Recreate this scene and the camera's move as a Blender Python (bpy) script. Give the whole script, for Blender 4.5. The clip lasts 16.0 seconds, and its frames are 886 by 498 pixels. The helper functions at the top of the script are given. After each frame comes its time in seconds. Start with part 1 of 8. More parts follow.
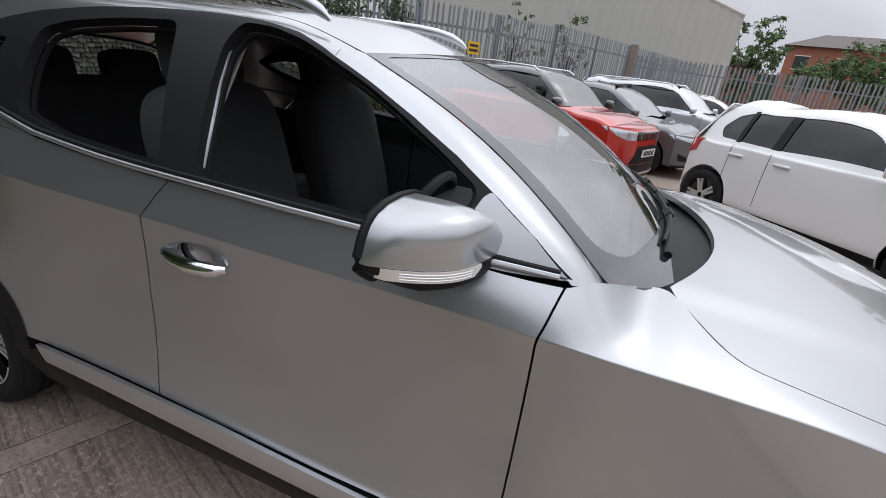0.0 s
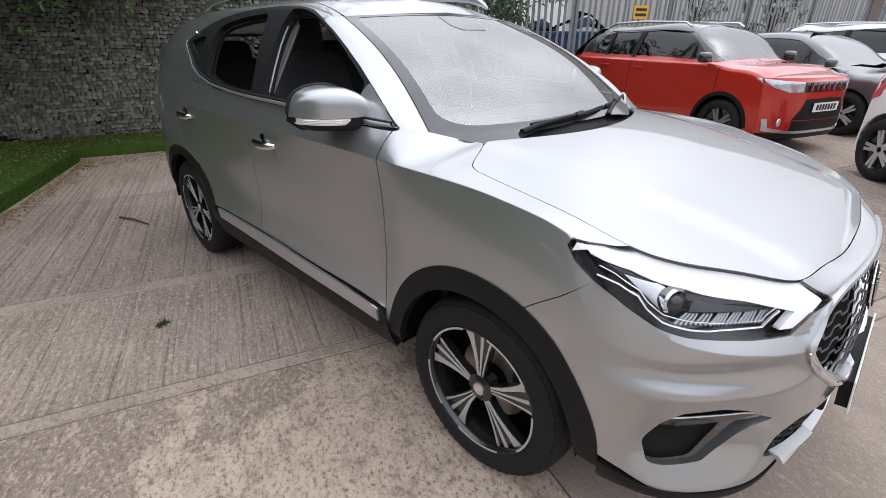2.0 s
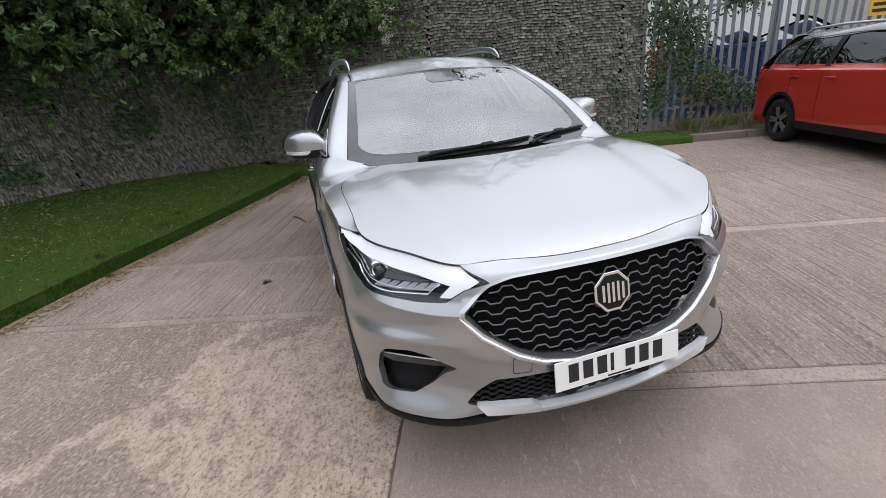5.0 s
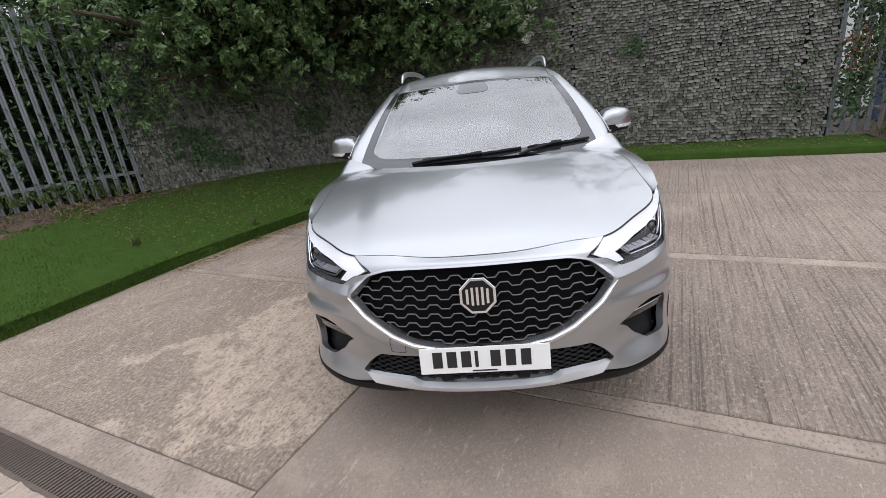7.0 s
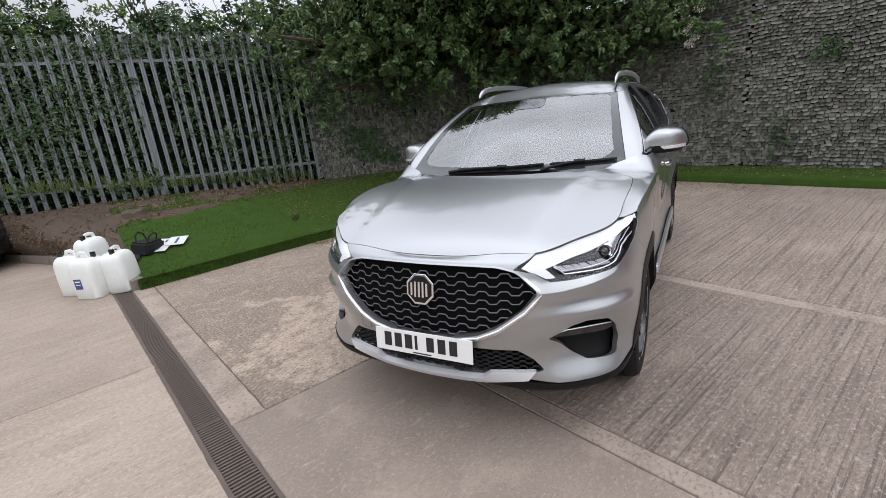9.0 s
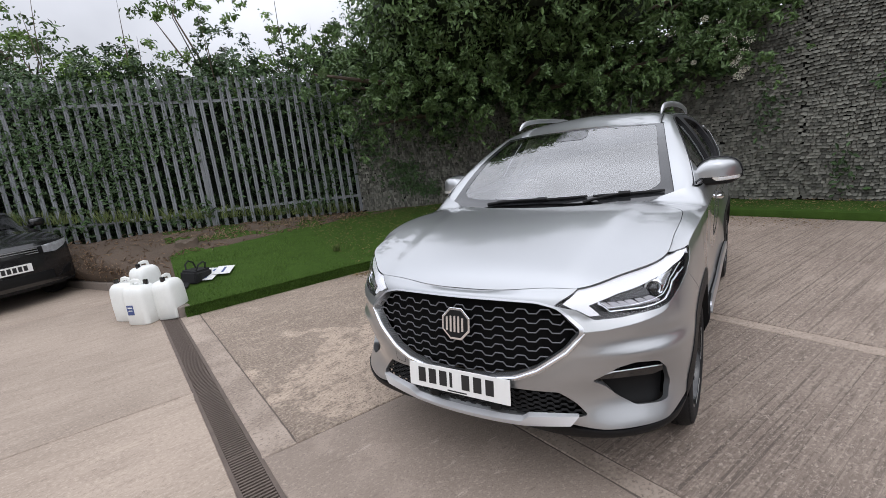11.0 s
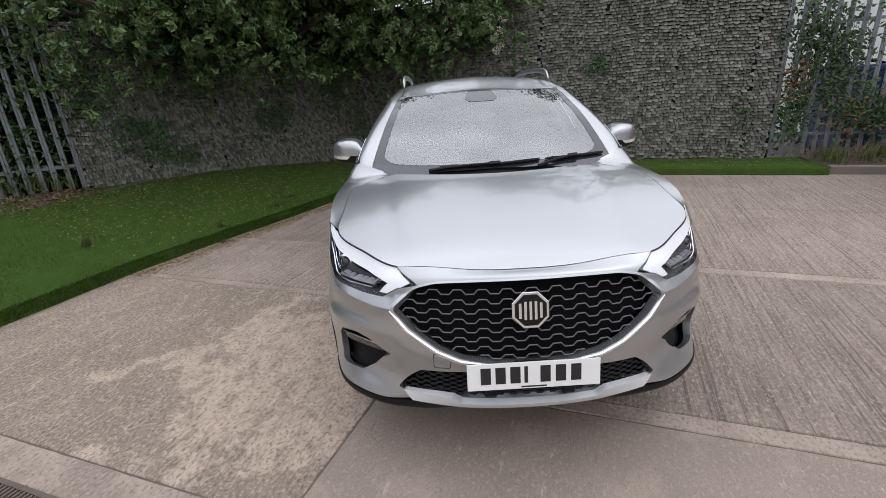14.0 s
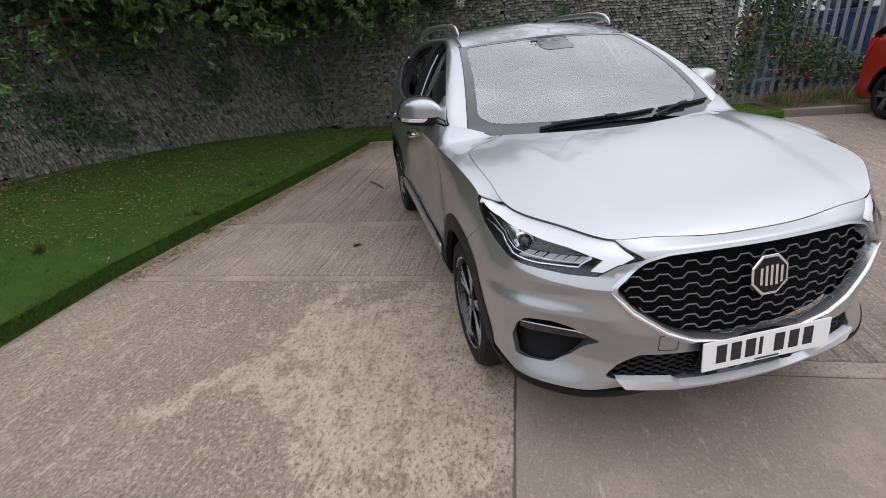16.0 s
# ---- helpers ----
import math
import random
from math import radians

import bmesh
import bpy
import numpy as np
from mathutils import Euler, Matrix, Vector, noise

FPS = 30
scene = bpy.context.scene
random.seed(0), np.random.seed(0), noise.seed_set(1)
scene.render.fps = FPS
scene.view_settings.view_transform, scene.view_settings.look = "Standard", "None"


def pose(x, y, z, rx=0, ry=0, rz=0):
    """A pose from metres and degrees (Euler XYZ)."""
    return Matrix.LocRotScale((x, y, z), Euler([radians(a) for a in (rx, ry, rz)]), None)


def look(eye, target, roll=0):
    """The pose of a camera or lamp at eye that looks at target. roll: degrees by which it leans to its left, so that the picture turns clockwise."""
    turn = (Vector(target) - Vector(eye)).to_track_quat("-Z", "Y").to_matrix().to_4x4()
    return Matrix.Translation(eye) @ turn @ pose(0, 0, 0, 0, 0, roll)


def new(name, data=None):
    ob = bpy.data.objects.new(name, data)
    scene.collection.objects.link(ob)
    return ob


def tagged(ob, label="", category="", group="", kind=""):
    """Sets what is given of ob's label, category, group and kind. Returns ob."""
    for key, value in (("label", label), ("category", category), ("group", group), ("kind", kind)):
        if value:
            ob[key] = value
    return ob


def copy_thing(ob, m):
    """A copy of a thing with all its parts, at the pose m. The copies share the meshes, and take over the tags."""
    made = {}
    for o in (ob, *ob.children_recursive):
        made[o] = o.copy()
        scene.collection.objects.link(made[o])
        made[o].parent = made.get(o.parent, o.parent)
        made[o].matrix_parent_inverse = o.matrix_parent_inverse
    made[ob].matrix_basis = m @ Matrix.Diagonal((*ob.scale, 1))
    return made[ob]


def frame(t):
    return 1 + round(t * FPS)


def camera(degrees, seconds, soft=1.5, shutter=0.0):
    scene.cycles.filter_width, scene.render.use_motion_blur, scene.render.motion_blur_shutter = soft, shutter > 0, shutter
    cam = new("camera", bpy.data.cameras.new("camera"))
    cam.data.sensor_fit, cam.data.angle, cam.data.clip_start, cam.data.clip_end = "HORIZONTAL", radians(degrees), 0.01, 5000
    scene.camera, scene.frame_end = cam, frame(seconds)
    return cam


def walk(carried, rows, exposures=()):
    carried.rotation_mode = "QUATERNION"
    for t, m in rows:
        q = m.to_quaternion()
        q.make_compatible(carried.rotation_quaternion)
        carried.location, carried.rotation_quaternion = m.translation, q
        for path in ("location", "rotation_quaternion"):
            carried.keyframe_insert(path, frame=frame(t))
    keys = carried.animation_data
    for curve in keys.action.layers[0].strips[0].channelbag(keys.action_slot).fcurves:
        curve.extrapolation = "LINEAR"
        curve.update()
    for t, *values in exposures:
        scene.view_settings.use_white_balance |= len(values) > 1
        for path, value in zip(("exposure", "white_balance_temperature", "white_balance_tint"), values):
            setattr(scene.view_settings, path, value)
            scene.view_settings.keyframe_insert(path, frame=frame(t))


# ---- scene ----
cam = camera(87.2, 16.0, soft=0.5)
PATH = [
    (0, (0.895, -1.653, 1.52), (0.267, 0.095, 0.777), 7.3),
    (0.5, (1.172, -1.676, 1.478), (0.288, -0.064, 0.691), 3.8),
    (1, (1.451, -1.79, 1.463), (0.398, -0.297, 0.65), 2.2),
    (1.5, (1.751, -1.862, 1.462), (0.526, -0.519, 0.628), 0.9),
    (2, (2.098, -1.822, 1.454), (0.815, -0.54, 0.612), 0.3),
    (2.5, (2.434, -1.8, 1.489), (1.106, -0.54, 0.683), -0.6),
    (3, (2.678, -1.735, 1.509), (1.226, -0.582, 0.76), -2.8),
    (3.2, (2.769, -1.668, 1.513), (1.28, -0.552, 0.779), -3.2),
    (4.25, (3.166, -1.31, 1.521), (1.468, -0.497, 0.815), -5.0),
    (5.3, (3.48, -0.79, 1.529), (1.655, -0.391, 0.814), -5.3),
    (5.5, (3.541, -0.697, 1.528), (1.702, -0.365, 0.815), -5.1),
    (6, (3.703, -0.442, 1.554), (1.829, -0.335, 0.862), -5.8),
    (6.5, (3.769, -0.177, 1.534), (1.89, -0.263, 0.856), -6.3),
    (7, (3.802, 0.114, 1.547), (1.932, -0.131, 0.882), -6.9),
    (7.5, (3.881, 0.403, 1.542), (2.037, -0.031, 0.901), -7.4),
    (8, (3.919, 0.644, 1.549), (2.133, -0.012, 0.934), -7.2),
    (8.5, (3.872, 0.895, 1.546), (2.151, 0.072, 0.946), -6.9),
    (9, (3.813, 1.121, 1.534), (2.156, 0.16, 0.958), -6.2),
    (9.2, (3.789, 1.215, 1.535), (2.173, 0.176, 0.977), -6.0),
    (10.3, (3.76, 1.302, 1.518), (2.194, 0.089, 1.073), -6.3),
    (11.5, (3.749, 0.868, 1.508), (2.06, -0.116, 1.085), -7.7),
    (12, (3.687, 0.681, 1.495), (1.925, -0.138, 1.02), -9.5),
    (12.5, (3.658, 0.46, 1.507), (1.826, -0.134, 0.967), -8.2),
    (13, (3.725, 0.229, 1.548), (1.846, -0.175, 0.996), -5.1),
    (13.5, (3.793, -0.038, 1.584), (1.889, -0.213, 0.997), -4.7),
    (14, (3.745, -0.307, 1.584), (1.859, -0.31, 0.92), -3.4),
    (14.5, (3.668, -0.59, 1.593), (1.805, -0.477, 0.876), -1.8),
    (15, (3.607, -0.91, 1.592), (1.762, -0.713, 0.843), -2.1),
    (15.5, (3.498, -1.126, 1.578), (1.679, -0.888, 0.781), -3.7),
    (16, (3.313, -1.315, 1.572), (1.516, -1.0, 0.754), -5.0),
]
walk(cam, [(t, look(eye, target, roll)) for t, eye, target, roll in PATH],
     exposures=[(0, -.46), (.5, -.28), (1, -.12), (1.5, -.05), (2, -.14), (2.5, -.32), (3.2, -.36), (5.5, -.38), (7, -.31), (9, -.34), (11.5, -.38), (14, -.46), (16, -.48)])

# ---- light: an overcast sky with a faint broad sun ----
world = bpy.data.worlds.new("overcast_sky")
scene.world = world
world.use_nodes = True
wn, wl = world.node_tree.nodes, world.node_tree.links
wn.clear()
w_out = wn.new("ShaderNodeOutputWorld")
w_bg = wn.new("ShaderNodeBackground")
w_sky = wn.new("ShaderNodeTexSky")
w_sky.sky_type, w_sky.sun_disc = "NISHITA", False
w_sky.sun_elevation, w_sky.sun_rotation = radians(52), radians(35)
w_sky.air_density, w_sky.dust_density, w_sky.ozone_density = 1.0, 6.0, 0.6
w_hsv = wn.new("ShaderNodeHueSaturation")
w_hsv.inputs["Saturation"].default_value = 0.12
w_geo = wn.new("ShaderNodeTexCoord")
w_noise = wn.new("ShaderNodeTexNoise")
w_noise.inputs["Scale"].default_value = 2.2
w_noise.inputs["Detail"].default_value = 6
w_ramp = wn.new("ShaderNodeMapRange")
w_ramp.inputs["From Min"].default_value, w_ramp.inputs["From Max"].default_value = 0.3, 0.75
w_ramp.inputs["To Min"].default_value, w_ramp.inputs["To Max"].default_value = 0.72, 1.2
w_mix = wn.new("ShaderNodeMix")
w_mix.data_type, w_mix.blend_type = "RGBA", "MIX"
w_mix.inputs["Factor"].default_value = 0.75
w_mix.inputs["B"].default_value = (17.2, 17.8, 19.9, 1)
w_mul = wn.new("ShaderNodeVectorMath")
w_mul.operation = "SCALE"
wl.new(w_sky.outputs["Color"], w_hsv.inputs["Color"])
wl.new(w_hsv.outputs["Color"], w_mix.inputs["A"])
wl.new(w_geo.outputs["Generated"], w_noise.inputs["Vector"])
wl.new(w_noise.outputs["Fac"], w_ramp.inputs["Value"])
wl.new(w_mix.outputs["Result"], w_mul.inputs[0])
# an overcast sky is brightest overhead
w_sep = wn.new("ShaderNodeSeparateXYZ")
w_dir = wn.new("ShaderNodeVectorMath")
w_dir.operation = "NORMALIZE"
wl.new(w_geo.outputs["Generated"], w_dir.inputs[0])
wl.new(w_dir.outputs["Vector"], w_sep.inputs[0])
w_up = wn.new("ShaderNodeMapRange")
w_up.inputs["From Min"].default_value, w_up.inputs["From Max"].default_value = 0.0, 1.0
w_up.inputs["To Min"].default_value, w_up.inputs["To Max"].default_value = 0.50, 1.74
wl.new(w_sep.outputs["Z"], w_up.inputs["Value"])
w_all = wn.new("ShaderNodeMath")
w_all.operation = "MULTIPLY"
wl.new(w_up.outputs["Result"], w_all.inputs[0])
wl.new(w_ramp.outputs["Result"], w_all.inputs[1])
wl.new(w_all.outputs[0], w_mul.inputs["Scale"])
wl.new(w_mul.outputs["Vector"], w_bg.inputs["Color"])
w_bg.inputs["Strength"].default_value = 0.104
wl.new(w_bg.outputs["Background"], w_out.inputs["Surface"])

sun_data = bpy.data.lights.new("sun", "SUN")
sun_data.energy, sun_data.angle, sun_data.color = 0.4, radians(130), (1.0, 0.96, 0.9)
sun = new("sun", sun_data)
sun.matrix_world = look((6, 10, 18), (0, 0, 0))
scene.view_settings.exposure = -0.4

# ---- materials ----
def material(name, color=(0.5, 0.5, 0.5), rough=0.5, metal=0.0, coat=0.0, spec=0.5, vary=0.0, vscale=8.0, bump=0.0, bscale=60.0, island=0.0, objrand=0.0, trans=0.0, emit=0.0):
    """A principled material with two scales of colour variation and fine relief."""
    m = bpy.data.materials.new(name)
    m.use_nodes = True
    n, l = m.node_tree.nodes, m.node_tree.links
    b = n["Principled BSDF"]
    b.inputs["Base Color"].default_value = (*color, 1)
    b.inputs["Roughness"].default_value, b.inputs["Metallic"].default_value = rough, metal
    b.inputs["Coat Weight"].default_value, b.inputs["Coat Roughness"].default_value = coat, 0.03
    b.inputs["Specular IOR Level"].default_value = spec
    b.inputs["Transmission Weight"].default_value = trans
    if emit:
        b.inputs["Emission Color"].default_value, b.inputs["Emission Strength"].default_value = (*color, 1), emit
    tc = n.new("ShaderNodeTexCoord")
    if vary or island or objrand:
        fac = None
        for sc, wt in ((vscale, 0.65), (vscale * 9, 0.35)):
            t = n.new("ShaderNodeTexNoise")
            t.inputs["Scale"].default_value, t.inputs["Detail"].default_value = sc, 5
            l.new(tc.outputs["Object"], t.inputs["Vector"])
            mm = n.new("ShaderNodeMath")
            mm.operation = "MULTIPLY_ADD"
            l.new(t.outputs["Fac"], mm.inputs[0])
            mm.inputs[1].default_value = wt * vary * 3
            if fac is None:
                mm.inputs[2].default_value = 1 - vary * 1.5
            else:
                l.new(fac, mm.inputs[2])
            fac = mm.outputs[0]
        for on, node, sock in ((island, "ShaderNodeNewGeometry", "Random Per Island"), (objrand, "ShaderNodeObjectInfo", "Random")):
            if on:
                g = n.new(node)
                mm = n.new("ShaderNodeMath")
                mm.operation = "MULTIPLY_ADD"
                l.new(g.outputs[sock], mm.inputs[0])
                mm.inputs[1].default_value = on * 2
                mm.inputs[2].default_value = 1 - on
                m2 = n.new("ShaderNodeMath")
                m2.operation = "MULTIPLY"
                l.new(mm.outputs[0], m2.inputs[0])
                l.new(fac, m2.inputs[1])
                fac = m2.outputs[0]
        v = n.new("ShaderNodeVectorMath")
        v.operation = "SCALE"
        v.inputs[0].default_value = color
        l.new(fac, v.inputs["Scale"])
        l.new(v.outputs["Vector"], b.inputs["Base Color"])
    if bump:
        t = n.new("ShaderNodeTexNoise")
        t.inputs["Scale"].default_value, t.inputs["Detail"].default_value = bscale, 4
        l.new(tc.outputs["Object"], t.inputs["Vector"])
        bp = n.new("ShaderNodeBump")
        bp.inputs["Strength"].default_value, bp.inputs["Distance"].default_value = bump, 0.01
        l.new(t.outputs["Fac"], bp.inputs["Height"])
        l.new(bp.outputs["Normal"], b.inputs["Normal"])
    return m


def glass_material(name, tint=(0.85, 0.88, 0.87), rough=0.0, face_on=0.08, dust=0.0, power=4.0):
    """Thin sheet glass: clear straight through, with a mirror gloss that grows at low angles, alike from both sides."""
    m = bpy.data.materials.new(name)
    m.use_nodes = True
    n, l = m.node_tree.nodes, m.node_tree.links
    n.clear()
    out = n.new("ShaderNodeOutputMaterial")
    t, g = n.new("ShaderNodeBsdfTransparent"), n.new("ShaderNodeBsdfGlossy")
    mix = n.new("ShaderNodeMixShader")
    lw = n.new("ShaderNodeLayerWeight")
    lw.inputs["Blend"].default_value = 0.5
    p = n.new("ShaderNodeMath")
    p.operation, p.inputs[1].default_value = "POWER", power
    q = n.new("ShaderNodeMath")
    q.operation, q.inputs[1].default_value, q.inputs[2].default_value = "MULTIPLY_ADD", 1 - face_on, face_on
    l.new(lw.outputs["Facing"], p.inputs[0])
    l.new(p.outputs[0], q.inputs[0])
    t.inputs["Color"].default_value = (*tint, 1)
    g.inputs["Roughness"].default_value = rough
    l.new(q.outputs[0], mix.inputs[0])
    l.new(t.outputs[0], mix.inputs[1])
    l.new(g.outputs[0], mix.inputs[2])
    if dust:
        d = n.new("ShaderNodeBsdfDiffuse")
        d.inputs["Color"].default_value = (0.75, 0.76, 0.77, 1)
        film = n.new("ShaderNodeMixShader")
        film.inputs[0].default_value = dust
        l.new(mix.outputs[0], film.inputs[1])
        l.new(d.outputs[0], film.inputs[2])
        mix = film
    l.new(mix.outputs[0], out.inputs[0])
    return m


M_PAINT = material("silver_car_paint", (0.425, 0.435, 0.445), 0.29, 0.80, 1.0, vary=0.02, vscale=300, bump=0.006, bscale=2500)
M_SKID = material("silver_painted_plastic", (0.72, 0.73, 0.75), 0.4, 0.25, 0.5)
M_BLACKPL = material("black_textured_plastic", (0.009, 0.009, 0.0095), 0.5, spec=0.2, vary=0.1, vscale=30, bump=0.12, bscale=900)
M_GLOSSBLK = material("gloss_black_plastic", (0.012, 0.012, 0.013), 0.12, coat=0.5)
M_CHROME = material("chrome", (0.85, 0.86, 0.88), 0.10, 1.0)
M_SATIN = material("satin_silver_trim", (0.62, 0.63, 0.65), 0.3, 0.9)
M_TYRE = material("tyre_rubber", (0.012, 0.012, 0.0125), 0.7, spec=0.25, vary=0.15, vscale=20, bump=0.2, bscale=250)
M_RIMCUT = material("machined_alloy", (0.56, 0.555, 0.55), 0.32, 0.55, vary=0.05, vscale=40)
M_RIMBLK = material("black_alloy_paint", (0.015, 0.015, 0.016), 0.2, 0.2, 0.6)
M_GLASS = glass_material("clear_glass")
M_SCREEN = glass_material("dusty_windscreen_glass", face_on=0.30)
M_DARKGLASS = glass_material("tinted_glass", (0.45, 0.47, 0.47))
M_FRAME = material("satin_black_trim", (0.010, 0.010, 0.011), 0.5, spec=0.25, vary=0.1, vscale=30)
M_LENS = glass_material("lamp_cover", (0.97, 0.97, 0.98), face_on=0.02, power=7.0)
M_DRL = material("white_running_light", (0.9, 0.92, 0.95), 0.3, emit=0.12)
M_FIN = material("dull_lamp_fin", (0.30, 0.30, 0.32), 0.35, 0.7)
M_LAMPINT = material("lamp_reflector", (0.8, 0.81, 0.83), 0.15, 1.0)
M_SEAT = material("dark_seat_fabric", (0.032, 0.032, 0.034), 0.9, vary=0.2, vscale=60, bump=0.3, bscale=700)
M_DASH = material("dark_dashboard", (0.03, 0.03, 0.032), 0.7, spec=0.3, bump=0.1, bscale=500)
M_HEADLINER = material("grey_headliner", (0.45, 0.44, 0.42), 0.9)
M_PLATE = material("white_number_plate", (0.8, 0.8, 0.78), 0.35, coat=0.3)
M_INK = material("black_ink", (0.015, 0.015, 0.016), 0.5)
M_REDLENS = material("red_lens", (0.45, 0.02, 0.02), 0.15, coat=0.6)
M_AMBER = material("clear_indicator", (0.72, 0.68, 0.62), 0.15, 0.3, 0.8)
M_TURF = material("artificial_turf", (0.049, 0.092, 0.017), 0.95, spec=0.1, vary=0.36, vscale=7, bump=1.0, bscale=240)
M_GRASSBLADE = material("turf_blades", (0.070, 0.126, 0.024), 0.75, spec=0.15, island=0.5)
M_KERB = material("kerb_concrete", (0.21, 0.175, 0.15), 0.85, vary=0.2, vscale=6, bump=0.4, bscale=120)
M_STONE = material("grey_wall_cladding", (0.178, 0.176, 0.150), 0.8, spec=0.3, vary=0.2, vscale=1.2, island=0.48, bump=0.3, bscale=90)
M_WALLBACK = material("gap_shade_backing", (0.012, 0.013, 0.011), 0.9, vary=0.2)
M_GALV = material("galvanised_steel", (0.23, 0.245, 0.26), 0.55, 0.4, vary=0.12, vscale=5, objrand=0.1, bump=0.1, bscale=60)
M_LEAF = material("green_leaf", (0.088, 0.150, 0.048), 0.55, island=0.45, vary=0.2, vscale=1.5)
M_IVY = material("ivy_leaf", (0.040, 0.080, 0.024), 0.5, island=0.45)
M_BARK = material("bark", (0.10, 0.075, 0.055), 0.9, vary=0.25, bump=0.7, bscale=60)
M_SOIL = material("soil_and_litter", (0.085, 0.06, 0.042), 0.95, vary=0.35, vscale=5, bump=1.0, bscale=60)
M_DRYLEAF = material("dry_leaf", (0.23, 0.16, 0.075), 0.8, island=0.5)
M_FLOWER = material("cream_blossom", (0.72, 0.70, 0.58), 0.7, island=0.15)
M_CAN = material("white_translucent_plastic", (0.76, 0.77, 0.74), 0.4, vary=0.09, vscale=7)
M_LABEL = material("blue_label", (0.05, 0.08, 0.22), 0.5)
M_SHED = material("grey_cladding_sheet", (0.44, 0.43, 0.39), 0.55, 0.1, vary=0.06, vscale=0.6)
M_BRICK = material("red_brick", (0.33, 0.13, 0.08), 0.85, vary=0.2, vscale=2)
M_ROOFT = material("roof_tile", (0.14, 0.12, 0.11), 0.85, vary=0.2)
M_IRON = material("rusty_cast_iron", (0.135, 0.105, 0.088), 0.75, 0.3, vary=0.3, vscale=9, bump=0.3, bscale=200)
# near-black for black parts, and for recesses with shade put into the colour
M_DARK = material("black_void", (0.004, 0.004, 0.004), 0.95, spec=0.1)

# ---- building tools ----
from mathutils.geometry import delaunay_2d_cdt


def link(name, me, mat, parent=None, label="", smooth=True):
    ob = new(name, me)
    for m in (mat if isinstance(mat, (list, tuple)) else (mat,)):
        me.materials.append(m)
    if parent is not None:
        ob.parent = parent
    if label:
        ob["label"] = label
    if smooth:
        me.polygons.foreach_set("use_smooth", [True] * len(me.polygons))
    return ob


def part(name, bm, mat, parent=None, label="", smooth=False, bevel=0.0):
    if bevel:
        bmesh.ops.bevel(bm, geom=bm.edges[:], offset=bevel, segments=2, affect="EDGES", profile=0.5, clamp_overlap=True)
    bmesh.ops.recalc_face_normals(bm, faces=bm.faces[:])
    me = bpy.data.meshes.new(name)
    bm.to_mesh(me)
    bm.free()
    ob = link(name, me, mat, parent, label, smooth)
    if smooth:
        me.set_sharp_from_angle(angle=radians(40))
    return ob


def empty(name, m, label, category, group="", kind=""):
    ob = new(name)
    ob.empty_display_size = 0.2
    ob.matrix_world = m
    return tagged(ob, label, category, group, kind)


def box(bm, size, m=Matrix()):
    bmesh.ops.create_cube(bm, size=1, matrix=m @ Matrix.Diagonal((*size, 1)))
    return bm


def boxes(*items):
    bm = bmesh.new()
    for size, m in items:
        box(bm, size, m)
    return bm


def tube(bm, pts, radius, n=8, caps=True, flat=1.0):
    """A round bar along a line of points; radius may be one number or one a point; flat squeezes it along its second axis."""
    pts = [Vector(p) for p in pts]
    rings = []
    up = Vector((0, 0, 1))
    for i, p in enumerate(pts):
        d = (pts[min(i + 1, len(pts) - 1)] - pts[max(i - 1, 0)]).normalized()
        a = d.cross(up)
        a = d.cross(Vector((1, 0, 0))) if a.length < 1e-3 else a
        a.normalize()
        b = d.cross(a)
        r = radius[i] if isinstance(radius, (list, tuple)) else radius
        rings.append([bm.verts.new(p + (a * math.cos(k * 2 * math.pi / n) + b * flat * math.sin(k * 2 * math.pi / n)) * r) for k in range(n)])
    for r0, r1 in zip(rings, rings[1:]):
        for k in range(n):
            bm.faces.new((r0[k], r0[(k + 1) % n], r1[(k + 1) % n], r1[k]))
    if caps:
        bm.faces.new(rings[0][::-1])
        bm.faces.new(rings[-1])
    return bm


def lathe(bm, profile, n=48, m=Matrix()):
    """Turns (radius, height) points about z."""
    rings = [[bm.verts.new(m @ Vector((r * math.cos(k * 2 * math.pi / n), r * math.sin(k * 2 * math.pi / n), h))) for k in range(n)] for r, h in profile]
    for r0, r1 in zip(rings, rings[1:]):
        for k in range(n):
            bm.faces.new((r0[k], r0[(k + 1) % n], r1[(k + 1) % n], r1[k]))
    return bm


def prism(bm, poly, depth, m=Matrix()):
    """A flat polygon of (x, y) with thickness along z."""
    a = [bm.verts.new(m @ Vector((x, y, 0))) for x, y in poly]
    b = [bm.verts.new(m @ Vector((x, y, depth))) for x, y in poly]
    bm.faces.new(a[::-1])
    bm.faces.new(b)
    for i in range(len(a)):
        j = (i + 1) % len(a)
        bm.faces.new((a[i], a[j], b[j], b[i]))
    return bm


CARDINAL = {}


